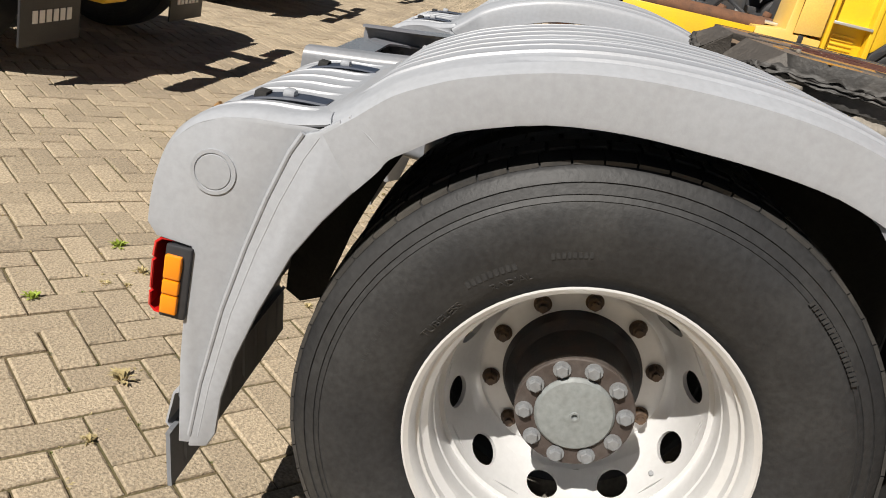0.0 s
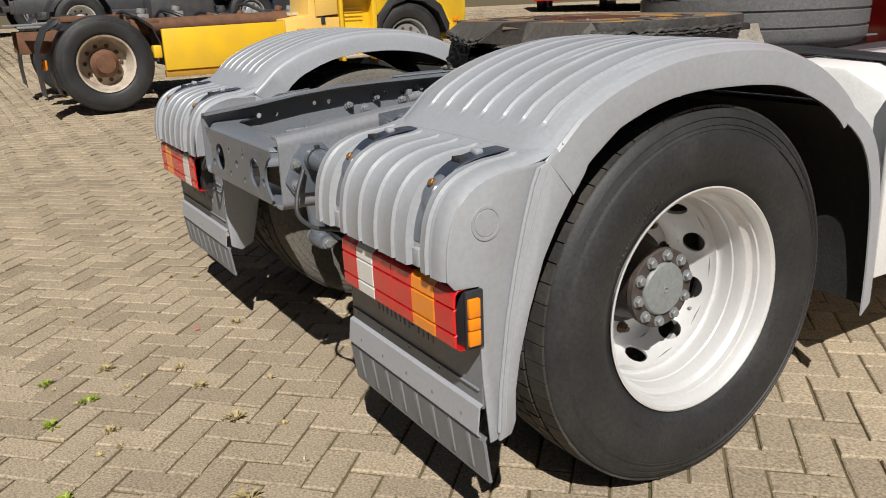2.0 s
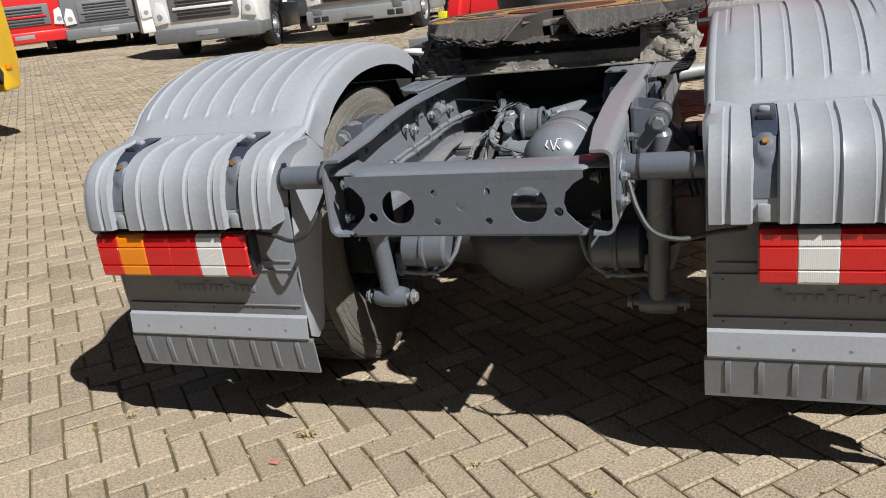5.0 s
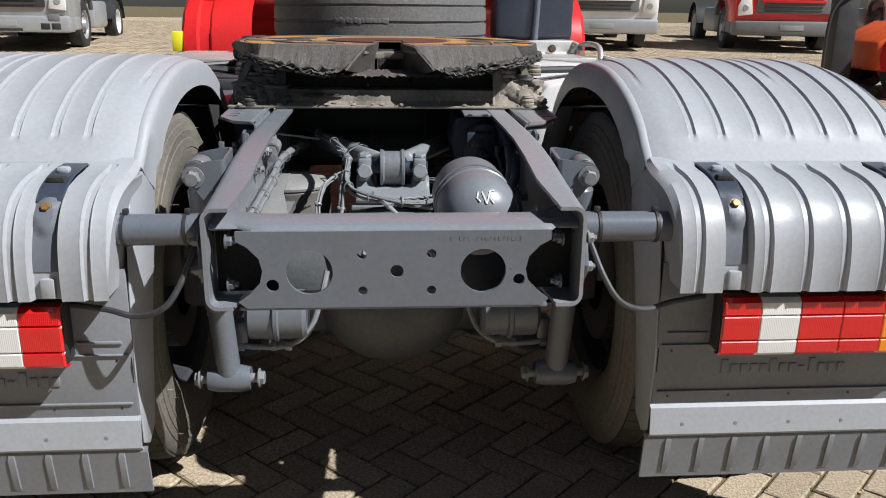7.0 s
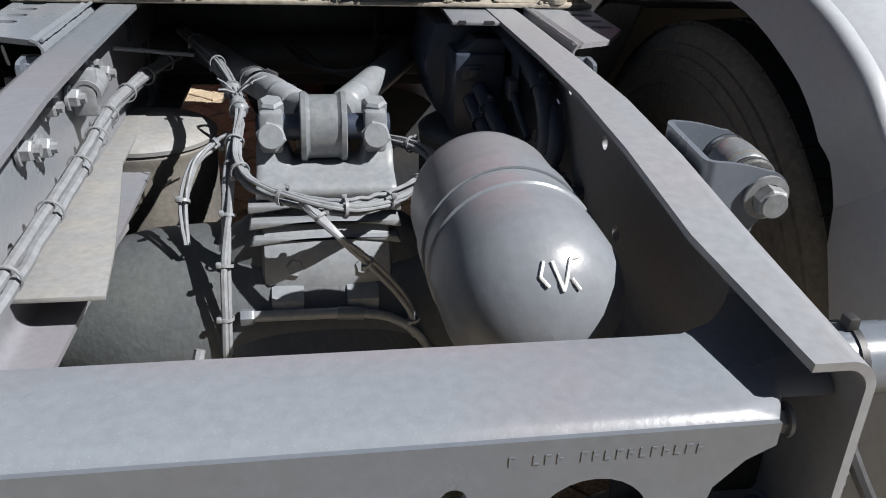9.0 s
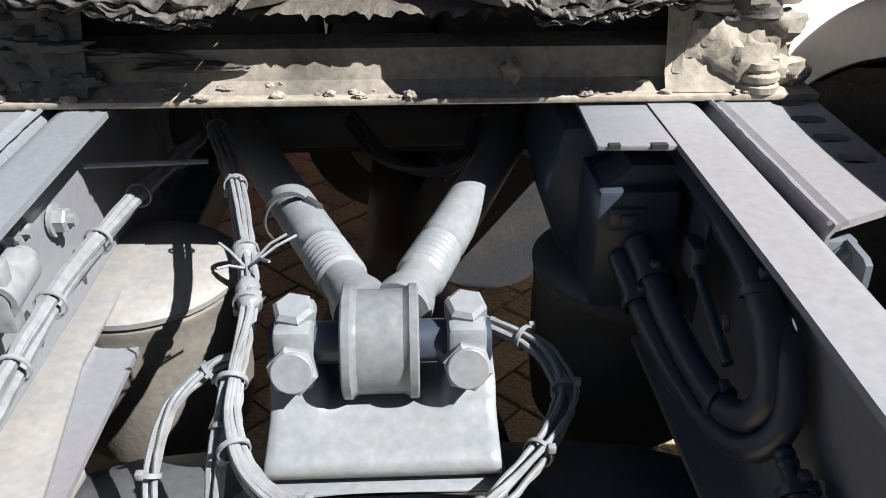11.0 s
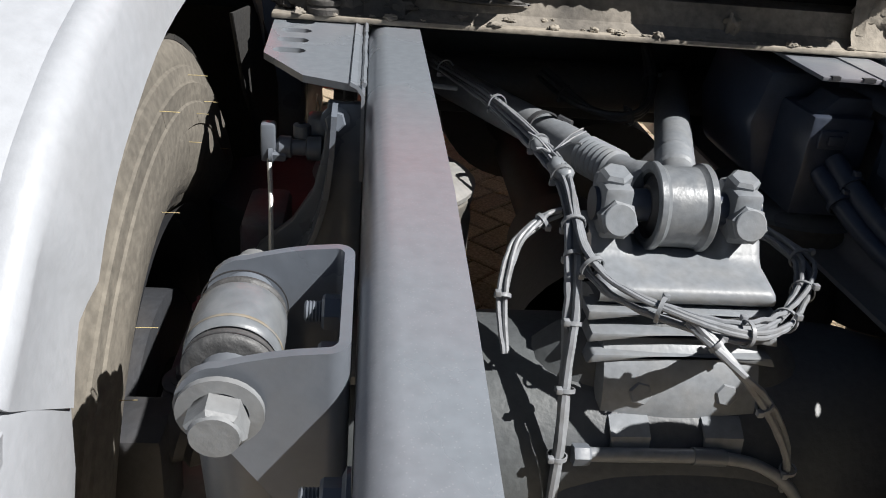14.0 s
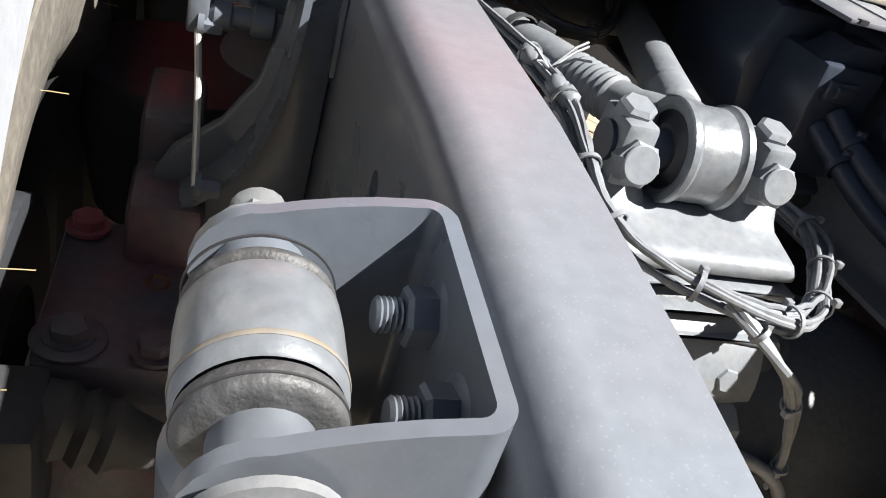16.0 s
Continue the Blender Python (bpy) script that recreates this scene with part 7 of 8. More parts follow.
def parked_truck(at, rz, paint, paint_word, bumper, kind=0, rear=True):
    tr = thing("parked_truck", paint_word + " truck with a flat-fronted cab parked on the paving", "truck", "trucks parked in the yard", at, rz)
    prof = [(0.06, 0.62), (0.0, 1.0), (0.02, 1.75), (0.30, 2.85), (0.50, 2.98), (2.15, 3.0), (2.15, 0.95), (2.02, 0.92), (1.98, 1.02), (1.80, 1.15), (1.45, 1.20), (1.10, 1.12), (0.92, 0.95), (0.86, 0.62)]
    part("cab", Shape().prism(prof, "x", -1.235, 1.235, 0.05), paint, tr, smooth=40)
    part("windscreen", Shape().prism([(0.008, 1.80), (0.285, 2.72), (0.30, 2.72), (0.03, 1.80)], "x", -1.08, 1.08, 0.004), BLACK, tr)
    part("grille_panel", Shape().box((-0.80, -0.022, 0.86), (0.80, 0.03, 1.45), 0.03), BUMPER if kind != 1 else BLACK, tr)
    for i in range(6):
        part("grille_slat", Shape().box((-0.62, -0.040, 0.90 + 0.085 * i), (0.62, -0.015, 0.945 + 0.085 * i), 0.008), BLACK, tr)
    part("grille_bar", Shape().box((-0.70, -0.055, 1.085), (0.70, -0.015, 1.15), 0.012), paint, tr)
    bm_ = part("bumper", Shape().box((-1.24, -0.06, 0.38), (1.24, 0.40, 0.70), 0.05).box((-1.245, 0.35, 0.42), (-0.9, 0.86, 0.68), 0.03).box((0.9, 0.35, 0.42), (1.245, 0.86, 0.68), 0.03), bumper, tr, smooth=40)
    part("number_plate", Shape().box((-0.26, -0.068, 0.50), (0.26, -0.058, 0.61), 0.002), SILVER, bm_)
    if kind == 1:
        for x in (-0.98, -0.78, 0.78, 0.98):
            part("fog_lamp", Shape().box((x - 0.085, -0.066, 0.44), (x + 0.085, -0.05, 0.56), 0.01), BLACK, bm_)
        part("air_slot", Shape().box((-0.36, -0.066, 0.41), (0.36, -0.05, 0.47), 0.006), BLACK, bm_)
        for x in (-0.95, 0.95):
            part("air_slot", Shape().box((x - 0.11, -0.066, 0.60), (x + 0.11, -0.05, 0.74), 0.006), BUMPER, bm_)
    for sx in (-1, 1):
        hl = part("headlamp", Shape().prism([(sx * 0.86, 0.84), (sx * 1.18, 0.80), (sx * 1.19, 1.02), (sx * 1.08, 1.30), (sx * 0.92, 1.24)], "y", -0.028, 0.03, 0.012), LENSWHITE, tr)
        part("lamp_reflector", Shape().lathe([(0, 0.07), (0.008, 0.06), (0.006, 0.0005)], (sx * 1.03, -0.030, 0.98), (0, -1, 0), 18), SILVER, hl)
        part("cab_step", Shape().box((min(sx * 1.0, sx * 1.22), 0.55, 0.44), (max(sx * 1.0, sx * 1.22), 0.80, 0.47), 0.004), ALU, tr)
        part("wheel_arch", Shape().prism([(0.86, 0.60), (0.92, 0.95), (1.10, 1.12), (1.45, 1.20), (1.80, 1.15), (1.98, 1.02), (2.04, 0.80), (2.02, 1.06), (1.83, 1.20), (1.45, 1.26), (1.07, 1.17), (0.87, 0.98), (0.80, 0.62)], "x", min(sx * 1.15, sx * 1.25), max(sx * 1.15, sx * 1.25), 0.004), BUMPER, tr)
        simple_wheel(tr, (1.05 * sx, 1.45, 0.51), sx, SILVER, "front_wheel", 0.0)
        part("chassis_rail", Shape().box((min(sx * 0.32, sx * 0.40), 0.6, 0.68), (max(sx * 0.32, sx * 0.40), 6.2, 0.95), 0.006), DARKSTEEL, tr)
        part("side_tank", Shape().box((min(sx * 0.55, sx * 1.2), 2.3, 0.40), (max(sx * 0.55, sx * 1.2), 3.7, 1.0), 0.08), DARKSTEEL if paint is BLUE else SILVER, tr)
        if rear:
            simple_wheel(tr, (1.04 * sx, 5.1, 0.51), sx, RIM, "rear_wheel", 0.09)
            rows = [[(sx * 0.62, 5.1 - 0.62 * math.cos(a), 0.52 + 0.62 * math.sin(a)), (sx * 1.23, 5.1 - 0.62 * math.cos(a), 0.52 + 0.62 * math.sin(a))] for a in [math.radians(5 + 17 * i) for i in range(11)]]
            part("rear_mudguard", Shape().sheet(rows, 0.01), BLACK, tr)
    part("axle", Shape().tube([(-1.0, 1.45, 0.50), (1.0, 1.45, 0.50)], 0.06, 12).tube([(-1.0, 5.1, 0.50), (1.0, 5.1, 0.50)], 0.09, 12), DARKSTEEL, tr)
    part("underside", Shape().box((-0.9, 0.4, 0.55), (0.9, 5.8, 0.70), 0.02), DARKSTEEL, tr)
    return tr


for x, y, rz, paint, word, bump_mat, kind in (
        (-7.4, 14.8, 6, SILVER, "grey", SILVER, 1), (-10.6, 13.6, 14, WHITE, "white", BUMPER, 0), (4.85, 16.2, -6, WHITE, "white", SILVER, 0),
        (9.1, 16.0, -10, RED, "red", BUMPER, 0), (13.3, 16.6, -12, WHITE, "white", BUMPER, 0), (-18.8, 16.5, 48, RED, "red", RED, 0),
        (-17.2, 18.2, 48, BUMPER, "dark grey", BUMPER, 0), (-15.5, 19.5, 48, WHITE, "white", WHITE, 0), (-13.0, 21.4, 46, WHITE, "white", WHITE, 0),
        (-17.4, 6.3, 182, BLUE, "blue", BLACK, 0), (-22.0, 2.4, 180, WHITE, "white", BUMPER, 0)):
    parked_truck((x, y, rise(x, y)), rz, paint, word, bump_mat, kind)


def tail_truck(at, rz, guard_mat, lamp_mat, cross_mat, marked):
    """Rear half of a tractor unit: its tail at the local origin, its body towards -y."""
    tr = thing("parked_tractor", "dark tractor unit parked with its tail towards the lane", "truck", "trucks parked in the row", at, rz)
    for sx in (-1, 1):
        part("chassis_rail", Shape().box((min(sx * 0.34, sx * 0.42), -6.0, 0.70), (max(sx * 0.34, sx * 0.42), -0.02, 0.94), 0.006), DARKSTEEL, tr)
        simple_wheel(tr, (1.05 * sx, -0.95, 0.51), sx, RIM, "rear_wheel", 0.09)
        simple_wheel(tr, (1.05 * sx, -4.6, 0.51), sx, SILVER, "front_wheel", 0.0)
        rows = [[(sx * 0.60, -0.95 + 0.63 * math.cos(a), 0.50 + 0.63 * math.sin(a)), (sx * 0.63, -0.95 + 0.645 * math.cos(a), 0.50 + 0.645 * math.sin(a)), (sx * 1.20, -0.95 + 0.645 * math.cos(a), 0.50 + 0.645 * math.sin(a)), (sx * 1.24, -0.95 + 0.62 * math.cos(a), 0.50 + 0.62 * math.sin(a))] for a in [math.radians(-2 + 15 * i) for i in range(13)]]
        part("rear_mudguard", Shape().sheet(rows, 0.01), guard_mat, tr)
        fl = part("mud_flap", Shape().box((sx * 0.93 - 0.30, -0.30, 0.20), (sx * 0.93 + 0.30, -0.285, 0.72), 0.004), BLACK, tr, "black rubber mud flap")
        if marked:
            for i in range(6):
                part("flap_mark", Shape().box((sx * 0.93 - 0.20 + i * 0.068, -0.285, 0.32), (sx * 0.93 - 0.20 + i * 0.068 + 0.050, -0.281, 0.39), 0.002), WHITE, fl)
        part("tail_lamp", Shape().box((sx * 0.90 - 0.24, -0.12, 0.74), (sx * 0.90 + 0.24, -0.04, 0.90), 0.015), lamp_mat, tr)
    part("cross_member", Shape().box((-0.42, -0.03, 0.68), (0.42, 0.0, 0.93), 0.006).box((-1.15, -0.06, 0.80), (1.15, -0.02, 0.86), 0.006), cross_mat, tr)
    for i in range(8):
        part("cross_hole", Shape().lathe([(0, 0.022), (0.002, 0.022), (0.002, 0.0005)], (-0.33 + 0.094 * i, 0.0005, 0.86), (0, 1, 0), 10), BLACK, tr)
    part("fifth_wheel", Shape().prism([(-0.42, -0.55), (-0.08, -0.55), (-0.04, -0.75), (0.04, -0.75), (0.08, -0.55), (0.42, -0.55), (0.48, -0.9), (0.40, -1.3), (0.0, -1.45), (-0.40, -1.3), (-0.48, -0.9)], "z", 1.10, 1.18, 0.008), GREASE, tr)
    part("coupling_stand", Shape().box((-0.45, -1.3, 0.93), (0.45, -0.6, 1.11), 0.02), DARKSTEEL, tr)
    part("axle", Shape().lathe([(-1.0, 0.08), (-0.3, 0.09), (-0.15, 0.2), (0.15, 0.2), (0.3, 0.09), (1.0, 0.08)], (0, -0.95, 0.51), (1, 0, 0), 24), DARKSTEEL, tr)
    part("air_tank", Shape().tube([(-0.55, -0.55, 0.50), (-0.50, -0.55, 0.50), (0.50, -0.55, 0.50), (0.55, -0.55, 0.50)], [0.05, 0.12, 0.12, 0.05], 20), DARKSTEEL, tr)
    # Dark boxes added between the rails, also to fill the cast shadow.
    part("frame_gear", Shape().box((-0.80, -2.6, 0.58), (0.80, -1.55, 0.92), 0.04).box((-0.34, -1.6, 0.72), (0.34, -0.30, 0.92), 0.02), DARKSTEEL, tr)
    if marked:
        part("yellow_locker", Shape().box((0.28, -0.40, 0.42), (0.58, -0.16, 0.66), 0.03), YELLOW, tr)
        part("yellow_bracket", Shape().box((-0.5, -0.36, 0.46), (-0.30, -0.2, 0.60), 0.03), YELLOW, tr)
    prof = [(-5.55, 0.62), (-5.6, 1.0), (-5.55, 1.8), (-5.25, 2.9), (-3.4, 3.0), (-3.4, 1.1), (-4.1, 1.15), (-4.6, 1.22), (-5.1, 1.15), (-5.3, 0.62)]
    part("cab", Shape().prism(prof, "x", -1.235, 1.235, 0.05), guard_mat if guard_mat is not YELLOW else YELLOW, tr)
    return tr


tail_truck((-2.95, -2.58, 0), 0, BLACK, LENSRED, DARKSTEEL, True)
tail_truck((-7.7, -2.9, 0), 2, BLACK, YELLOW, YELLOW, True)
tail_truck((-12.3, -2.7, 0), -2, BUMPER, LENSAMBER, SILVER, False)
tail_truck((-16.6, -2.8, 0), 1, BLACK, YELLOW, YELLOW, False)
tail_truck((-20.9, -2.6, 0), 0, BUMPER, LENSRED, SILVER, False)
tail_truck((-25.4, -2.8, 0), 0, BLACK, LENSRED, DARKSTEEL, False)
tail_truck((-30.0, -2.6, 0), 0, BUMPER, LENSAMBER, SILVER, False)
tail_truck((-34.8, -2.6, 0), 0, BLACK, LENSRED, DARKSTEEL, False)

# yellow low tractor with a rusty frame; its side plane lies at local x = 0, its body towards -x
ye = thing("yellow_tractor", "faded yellow tractor unit with rusty frame and low side panels", "truck", at=(-6.95, 0.0, rise(-7.6, 1.0)))


def ypart(name, shape, mat, parent, label="", smooth=32):
    """A part of the yellow tractor, brought to its length and height."""
    shape.v = [(px, 0.04 + (py - 0.42) * 0.765, pz * 0.86) for px, py, pz in shape.v]
    return part(name, shape, mat, parent, label, smooth)


for y, r, nm in ((0.04, OLDRIM, "rear_wheel"), (3.77, SILVER, "front_wheel")):
    for xx, sx in ((-0.16, 1), (-2.3, -1)):
        w = simple_wheel(ye, (xx, y, 0.51), sx, r, nm, 0.075 if y < 1 else 0.0)
        if y < 1:
            part("hub", Shape().lathe([(-0.02 * sx, 0.15), (0.02 * sx, 0.15), (0.06 * sx, 0.11), (0.10 * sx, 0.10), (0.105 * sx, 0.0005)], (xx, y, 0.51), (1, 0, 0), 28), RUST, w, "rusty hub")
# black guard plates before and behind the rear wheels, loose sheets and gear on the frame
for xa, xb in ((-0.46, -0.04), (-2.42, -2.00)):
    for line in ([(-0.36, 0.985), (-0.50, 0.90), (-0.585, 0.72), (-0.60, 0.42), (-0.585, 0.20)], [(0.42, 0.985), (0.56, 0.88), (0.635, 0.70), (0.66, 0.45)]):
        rows = [[(xa, y, z), (xb - 0.02, y, z), (xb, y, z - 0.03)] for y, z in line]
        part("guard_plate", Shape().sheet(rows if line[0][0] < 0 else rows[::-1], 0.012), BLACK, ye, "black rubber guard plate")
for x, y, dx, dy, z in ((-0.62, -0.52, 0.34, 0.36, 0.905), (-1.35, -0.56, 0.30, 0.44, 0.92), (-1.0, -0.30, 0.26, 0.40, 0.935)):
    part("loose_sheet", Shape().prism([(x - dx / 2, y - dy / 2), (x + dx / 2, y - dy / 2 - 0.03), (x + dx / 2 - 0.02, y + dy / 2), (x - dx / 2 + 0.03, y + dy / 2 + 0.02)], "z", z, z + 0.02, 0.004), DUSTY, ye, "weathered grey sheet")
rnd = random.Random(12)
for k in range(15):
    y = 0.35 + 0.16 * k + rnd.uniform(-0.05, 0.05)
    x = rnd.uniform(-1.45, -0.75)
    h = rnd.uniform(0.05, 0.17)
    if k % 3 == 0:
        s = Shape().tube(curve_points([(x - 0.22, y, 0.88), (x - 0.05, y + 0.10, 0.90 + h), (x + 0.15, y + 0.22, 0.91 + h * 0.6), (x + 0.25, y + 0.42, 0.88)], 6), 0.022, 8)
        part("frame_hose", s, BLACK, ye, "black air hose")
    else:
        s = Shape().box((x - 0.10, y - 0.06, 0.85), (x + 0.10, y + 0.07, 0.87 + h), 0.012).lathe([(0, 0.05), (0.02, 0.055), (0.06, 0.05), (0.065, 0.0005)], (x, y, 0.87 + h), (0, 0.2, 1), 14)
        part("frame_gear", s, (DARKSTEEL, RUST, DUSTY)[k % 3 if k % 4 else 0], ye, "dark gear on the frame")
for x in (-0.95, -1.50):
    ypart("chassis_rail", Shape().box((x - 0.04, -0.55, 0.72), (x + 0.04, 6.0, 1.0), 0.008), RUST, ye)
ypart("fifth_wheel", Shape().prism([(-1.62, 0.05), (-1.25, 0.0), (-0.86, 0.05), (-0.80, 0.5), (-0.9, 0.9), (-1.25, 1.05), (-1.6, 0.9), (-1.68, 0.5)], "z", 1.10, 1.17, 0.01), RUST, ye)
ypart("frame_clutter", Shape().box((-1.7, 1.1, 0.95), (-0.75, 2.9, 1.06), 0.03).tube([(-0.4, 0.9, 1.0), (-0.4, 3.3, 1.02)], 0.11, 16).box((-0.7, 0.9, 1.0), (-0.3, 1.3, 1.10), 0.02), RUST, ye)
ypart("aluminium_deck", Shape().box((-2.2, 2.75, 1.06), (-0.35, 3.7, 1.10), 0.01), ALU, ye)
pn2 = ypart("side_panel", Shape().prism([(1.22, 0.46), (3.05, 0.46), (3.10, 1.00), (1.22, 0.98)], "x", -0.05, 0.0, 0.008), YELLOW, ye)
ypart("panel_skirt", Shape().prism([(1.22, 0.37), (3.05, 0.37), (3.05, 0.46), (1.22, 0.46)], "x", -0.10, -0.02, 0.006), material("ochre_paint", (0.42, 0.22, 0.02), 0.6), pn2)
ypart("panel_bracket", Shape().box((-0.14, 1.08, 0.62), (-0.02, 1.20, 0.78), 0.02), YELLOW, ye)
ypart("locker", Shape().prism([(3.10, 0.40), (4.02, 0.46), (4.02, 1.02), (3.62, 1.02), (3.62, 1.75), (4.02, 1.95), (4.02, 2.1), (3.55, 2.1), (3.50, 1.06), (3.10, 1.02)], "x", -0.60, 0.0, 0.01), PALEYELLOW, ye)
ypart("locker_door", Shape().prism([(3.62, 1.04), (4.00, 1.06), (4.00, 1.74), (3.64, 1.70)], "x", -0.02, 0.004, 0.004), PALEYELLOW, ye)
ypart("side_marker", Shape().box((0.0, 3.28, 0.82), (0.012, 3.42, 0.89), 0.004), ORANGEBIT, ye)
ypart("catch", Shape().box((0.0, 3.70, 0.93), (0.012, 3.77, 1.03), 0.004), BLACK, ye)
st = ypart("step_tower", Shape().prism([(4.04, 0.42), (4.66, 0.42), (4.80, 1.0), (4.84, 1.9), (4.04, 1.9)], "x", -0.45, -0.12, 0.01), YELLOW, ye)
ypart("tower_side", Shape().box((-0.14, 4.04, 0.40), (0.0, 4.10, 1.9), 0.01).box((-0.14, 4.62, 0.40), (0.0, 4.70, 1.9), 0.01), YELLOW, st)
for z in (0.44, 0.80, 1.26):
    ypart("step", Shape().box((-0.16, 4.09, z), (0.02, 4.64, z + 0.035), 0.006), ALU, st)
for k in range(2):
    for i in range(4):
        ypart("louvre", Shape().box((-0.122, 4.18, 0.54 + 0.42 * k + 0.055 * i), (-0.105, 4.50, 0.565 + 0.42 * k + 0.055 * i), 0.005), YELLOW, st)
prof = [(4.70, 0.98), (4.72, 2.9), (6.3, 2.9), (6.45, 1.9), (6.48, 1.0), (6.40, 0.62), (6.10, 0.60), (6.06, 0.86), (5.90, 1.12), (5.55, 1.26), (5.15, 1.26), (4.90, 1.12)]
ypart("cab", Shape().prism(prof, "x", -2.46, -0.02, 0.05), YELLOW, ye, smooth=40)
ypart("wheel_arch", Shape().prism([(4.66, 0.70), (4.72, 1.0), (4.95, 1.25), (5.30, 1.36), (5.65, 1.30), (5.95, 1.12), (6.10, 0.84), (6.05, 0.70), (5.88, 1.02), (5.60, 1.18), (5.30, 1.22), (5.0, 1.14), (4.80, 0.92), (4.74, 0.70)], "x", -0.30, 0.01, 0.01), BLACK, ye)
ypart("corner_lamp", Shape().box((-0.01, 6.18, 0.88), (0.0, 6.28, 0.94), 0.003), ORANGEBIT, ye)
ypart("underside", Shape().box((-2.2, 1.2, 0.55), (-0.3, 6.2, 0.72), 0.02), DARKSTEEL, ye)
ypart("locker_underside", Shape().box((-0.55, 3.2, 0.24), (-0.1, 3.6, 0.40), 0.03), SILVER, ye)
ypart("engine", Shape().box((-1.9, 3.8, 0.8), (-0.7, 4.7, 1.9), 0.15), DARKSTEEL, ye)
ypart("rear_guard", Shape().sheet([[(-0.62, 0.42 - 0.66 * math.cos(a), 0.53 + 0.66 * math.sin(a)), (-0.30, 0.42 - 0.66 * math.cos(a), 0.53 + 0.66 * math.sin(a))] for a in [math.radians(-28 + 12 * i) for i in range(8)]], 0.01), BLACK, ye)
ypart("rear_guard", Shape().sheet([[(-0.62, 0.42 - 0.66 * math.cos(a), 0.53 + 0.66 * math.sin(a)), (-0.10, 0.42 - 0.66 * math.cos(a), 0.53 + 0.66 * math.sin(a))] for a in [math.radians(140 + 10 * i) for i in range(6)]], 0.01), BLACK, ye)
ypart("tail_lamp", Shape().box((-0.42, -0.40, 0.56), (-0.10, -0.33, 0.68), 0.01), ORANGEBIT, ye)
ypart("axle", Shape().tube([(-2.2, 0.42, 0.53), (-0.3, 0.42, 0.53)], 0.10, 16).tube([(-2.2, 5.3, 0.53), (-0.3, 5.3, 0.53)], 0.06, 16), DARKSTEEL, ye)

# small orange loader beyond the right mudguard
ld = thing("orange_loader", "small orange loader with a black protective frame", "loader", at=(7.0, 9.3, rise(7.0, 9.3)))
part("body", Shape().prism([(-0.2, 0.35), (1.9, 0.35), (1.95, 0.80), (1.5, 1.02), (0.3, 1.02), (-0.25, 0.75)], "y", -0.55, 0.55, 0.06), material("orange_paint", (0.62, 0.09, 0.015), 0.45, dirt=(0.30, 0.06, 0.02), dirt_amount=0.4), ld)
part("mudguard", Shape().lathe([(-0.2, 0.42), (0.2, 0.42), (0.22, 0.36)], (0.25, -0.62, 0.55), (0, 1, 0), 28), RED, ld)
for x in (0.25, 1.55):
    for y in (-0.62, 0.62):
        part("tyre", Shape().lathe([(-0.13, 0.22), (-0.15, 0.30), (-0.12, 0.37), (0.12, 0.37), (0.15, 0.30), (0.13, 0.22), (0.05, 0.20), (0.05, 0.0005)], (x, y, 0.37), (0, 1, 0), 28), RUBBER, ld)
part("mast", Shape().box((-0.72, -0.30, 0.05), (-0.42, -0.06, 1.55), 0.02), BLACK, ld)
part("mast_foot", Shape().box((-0.75, -0.5, 0.0), (-0.1, 0.5, 0.14), 0.02), BLACK, ld)
for x in (-0.95, 0.35):
    part("frame_bar", Shape().tube(curve_points([(x, -0.5, 0.10 if x < 0 else 0.75), (x, -0.5, 0.9), (x + 0.10, -0.5, 1.25), (x + 0.55, -0.48, 1.62), (x + 0.9, -0.3, 1.66)], 6), 0.022, 8), BLACK, ld)
part("frame_link", Shape().box((-0.97, -0.5, 0.06), (-0.70, -0.2, 0.12), 0.01), BLACK, ld)

# ---------------------------------------------------------------- paved yard
def herring(x0, x1, y0, y1, keep):
    """Herringbone cells at 45 degrees: centres and turns of the bricks within a stretch."""
    out = []
    q = 0.1055
    r = math.sqrt(0.5)
    us = [(x + y) * r + 0.190 for x in (x0, x1) for y in (y0, y1)]
    vs = [(y - x) * r + 1.340 for x in (x0, x1) for y in (y0, y1)]
    for i in range(int(min(us) / q) - 2, int(max(us) / q) + 3):
        for j in range(int(min(vs) / q) - 2, int(max(vs) / q) + 3):
            k = (i + j) % 4
            if k == 0:
                u, v, a = i + 1.0, j + 0.5, 45
            elif k == 2:
                u, v, a = i + 0.5, j + 1.0, 135
            else:
                continue
            u, v = u * q - 0.190, v * q - 1.340
            x, y = (u - v) * r, (u + v) * r
            if x0 <= x < x1 and y0 <= y < y1 and keep(x, y):
                out.append((x, y, a))
    return out


def brick_shape(rnd):
    """Top with a worn chamfer; the sides go down into the joint."""
    l, w = 0.1018 + rnd.uniform(-0.0018, 0.001), 0.0492 + rnd.uniform(-0.0016, 0.001)
    c = 0.005
    pts = [(-l, -w, -0.02), (l, -w, -0.02), (l, w, -0.02), (-l, w, -0.02)]
    pts += [(sx2 * l, sy * w, -0.0045) for sx2, sy in ((-1, -1), (1, -1), (1, 1), (-1, 1))]
    pts += [(sx2 * (l - c) + rnd.uniform(-.003, .002), sy * (w - c) + rnd.uniform(-.003, .002), rnd.uniform(-0.0012, 0.0008)) for sx2, sy in ((-1, -1), (1, -1), (1, 1), (-1, 1))]
    return pts, [(8, 9, 10, 11)] + [(a, (a + 1) % 4, 4 + (a + 1) % 4, 4 + a) for a in range(4)] + [(4 + a, 4 + (a + 1) % 4, 8 + (a + 1) % 4, 8 + a) for a in range(4)]


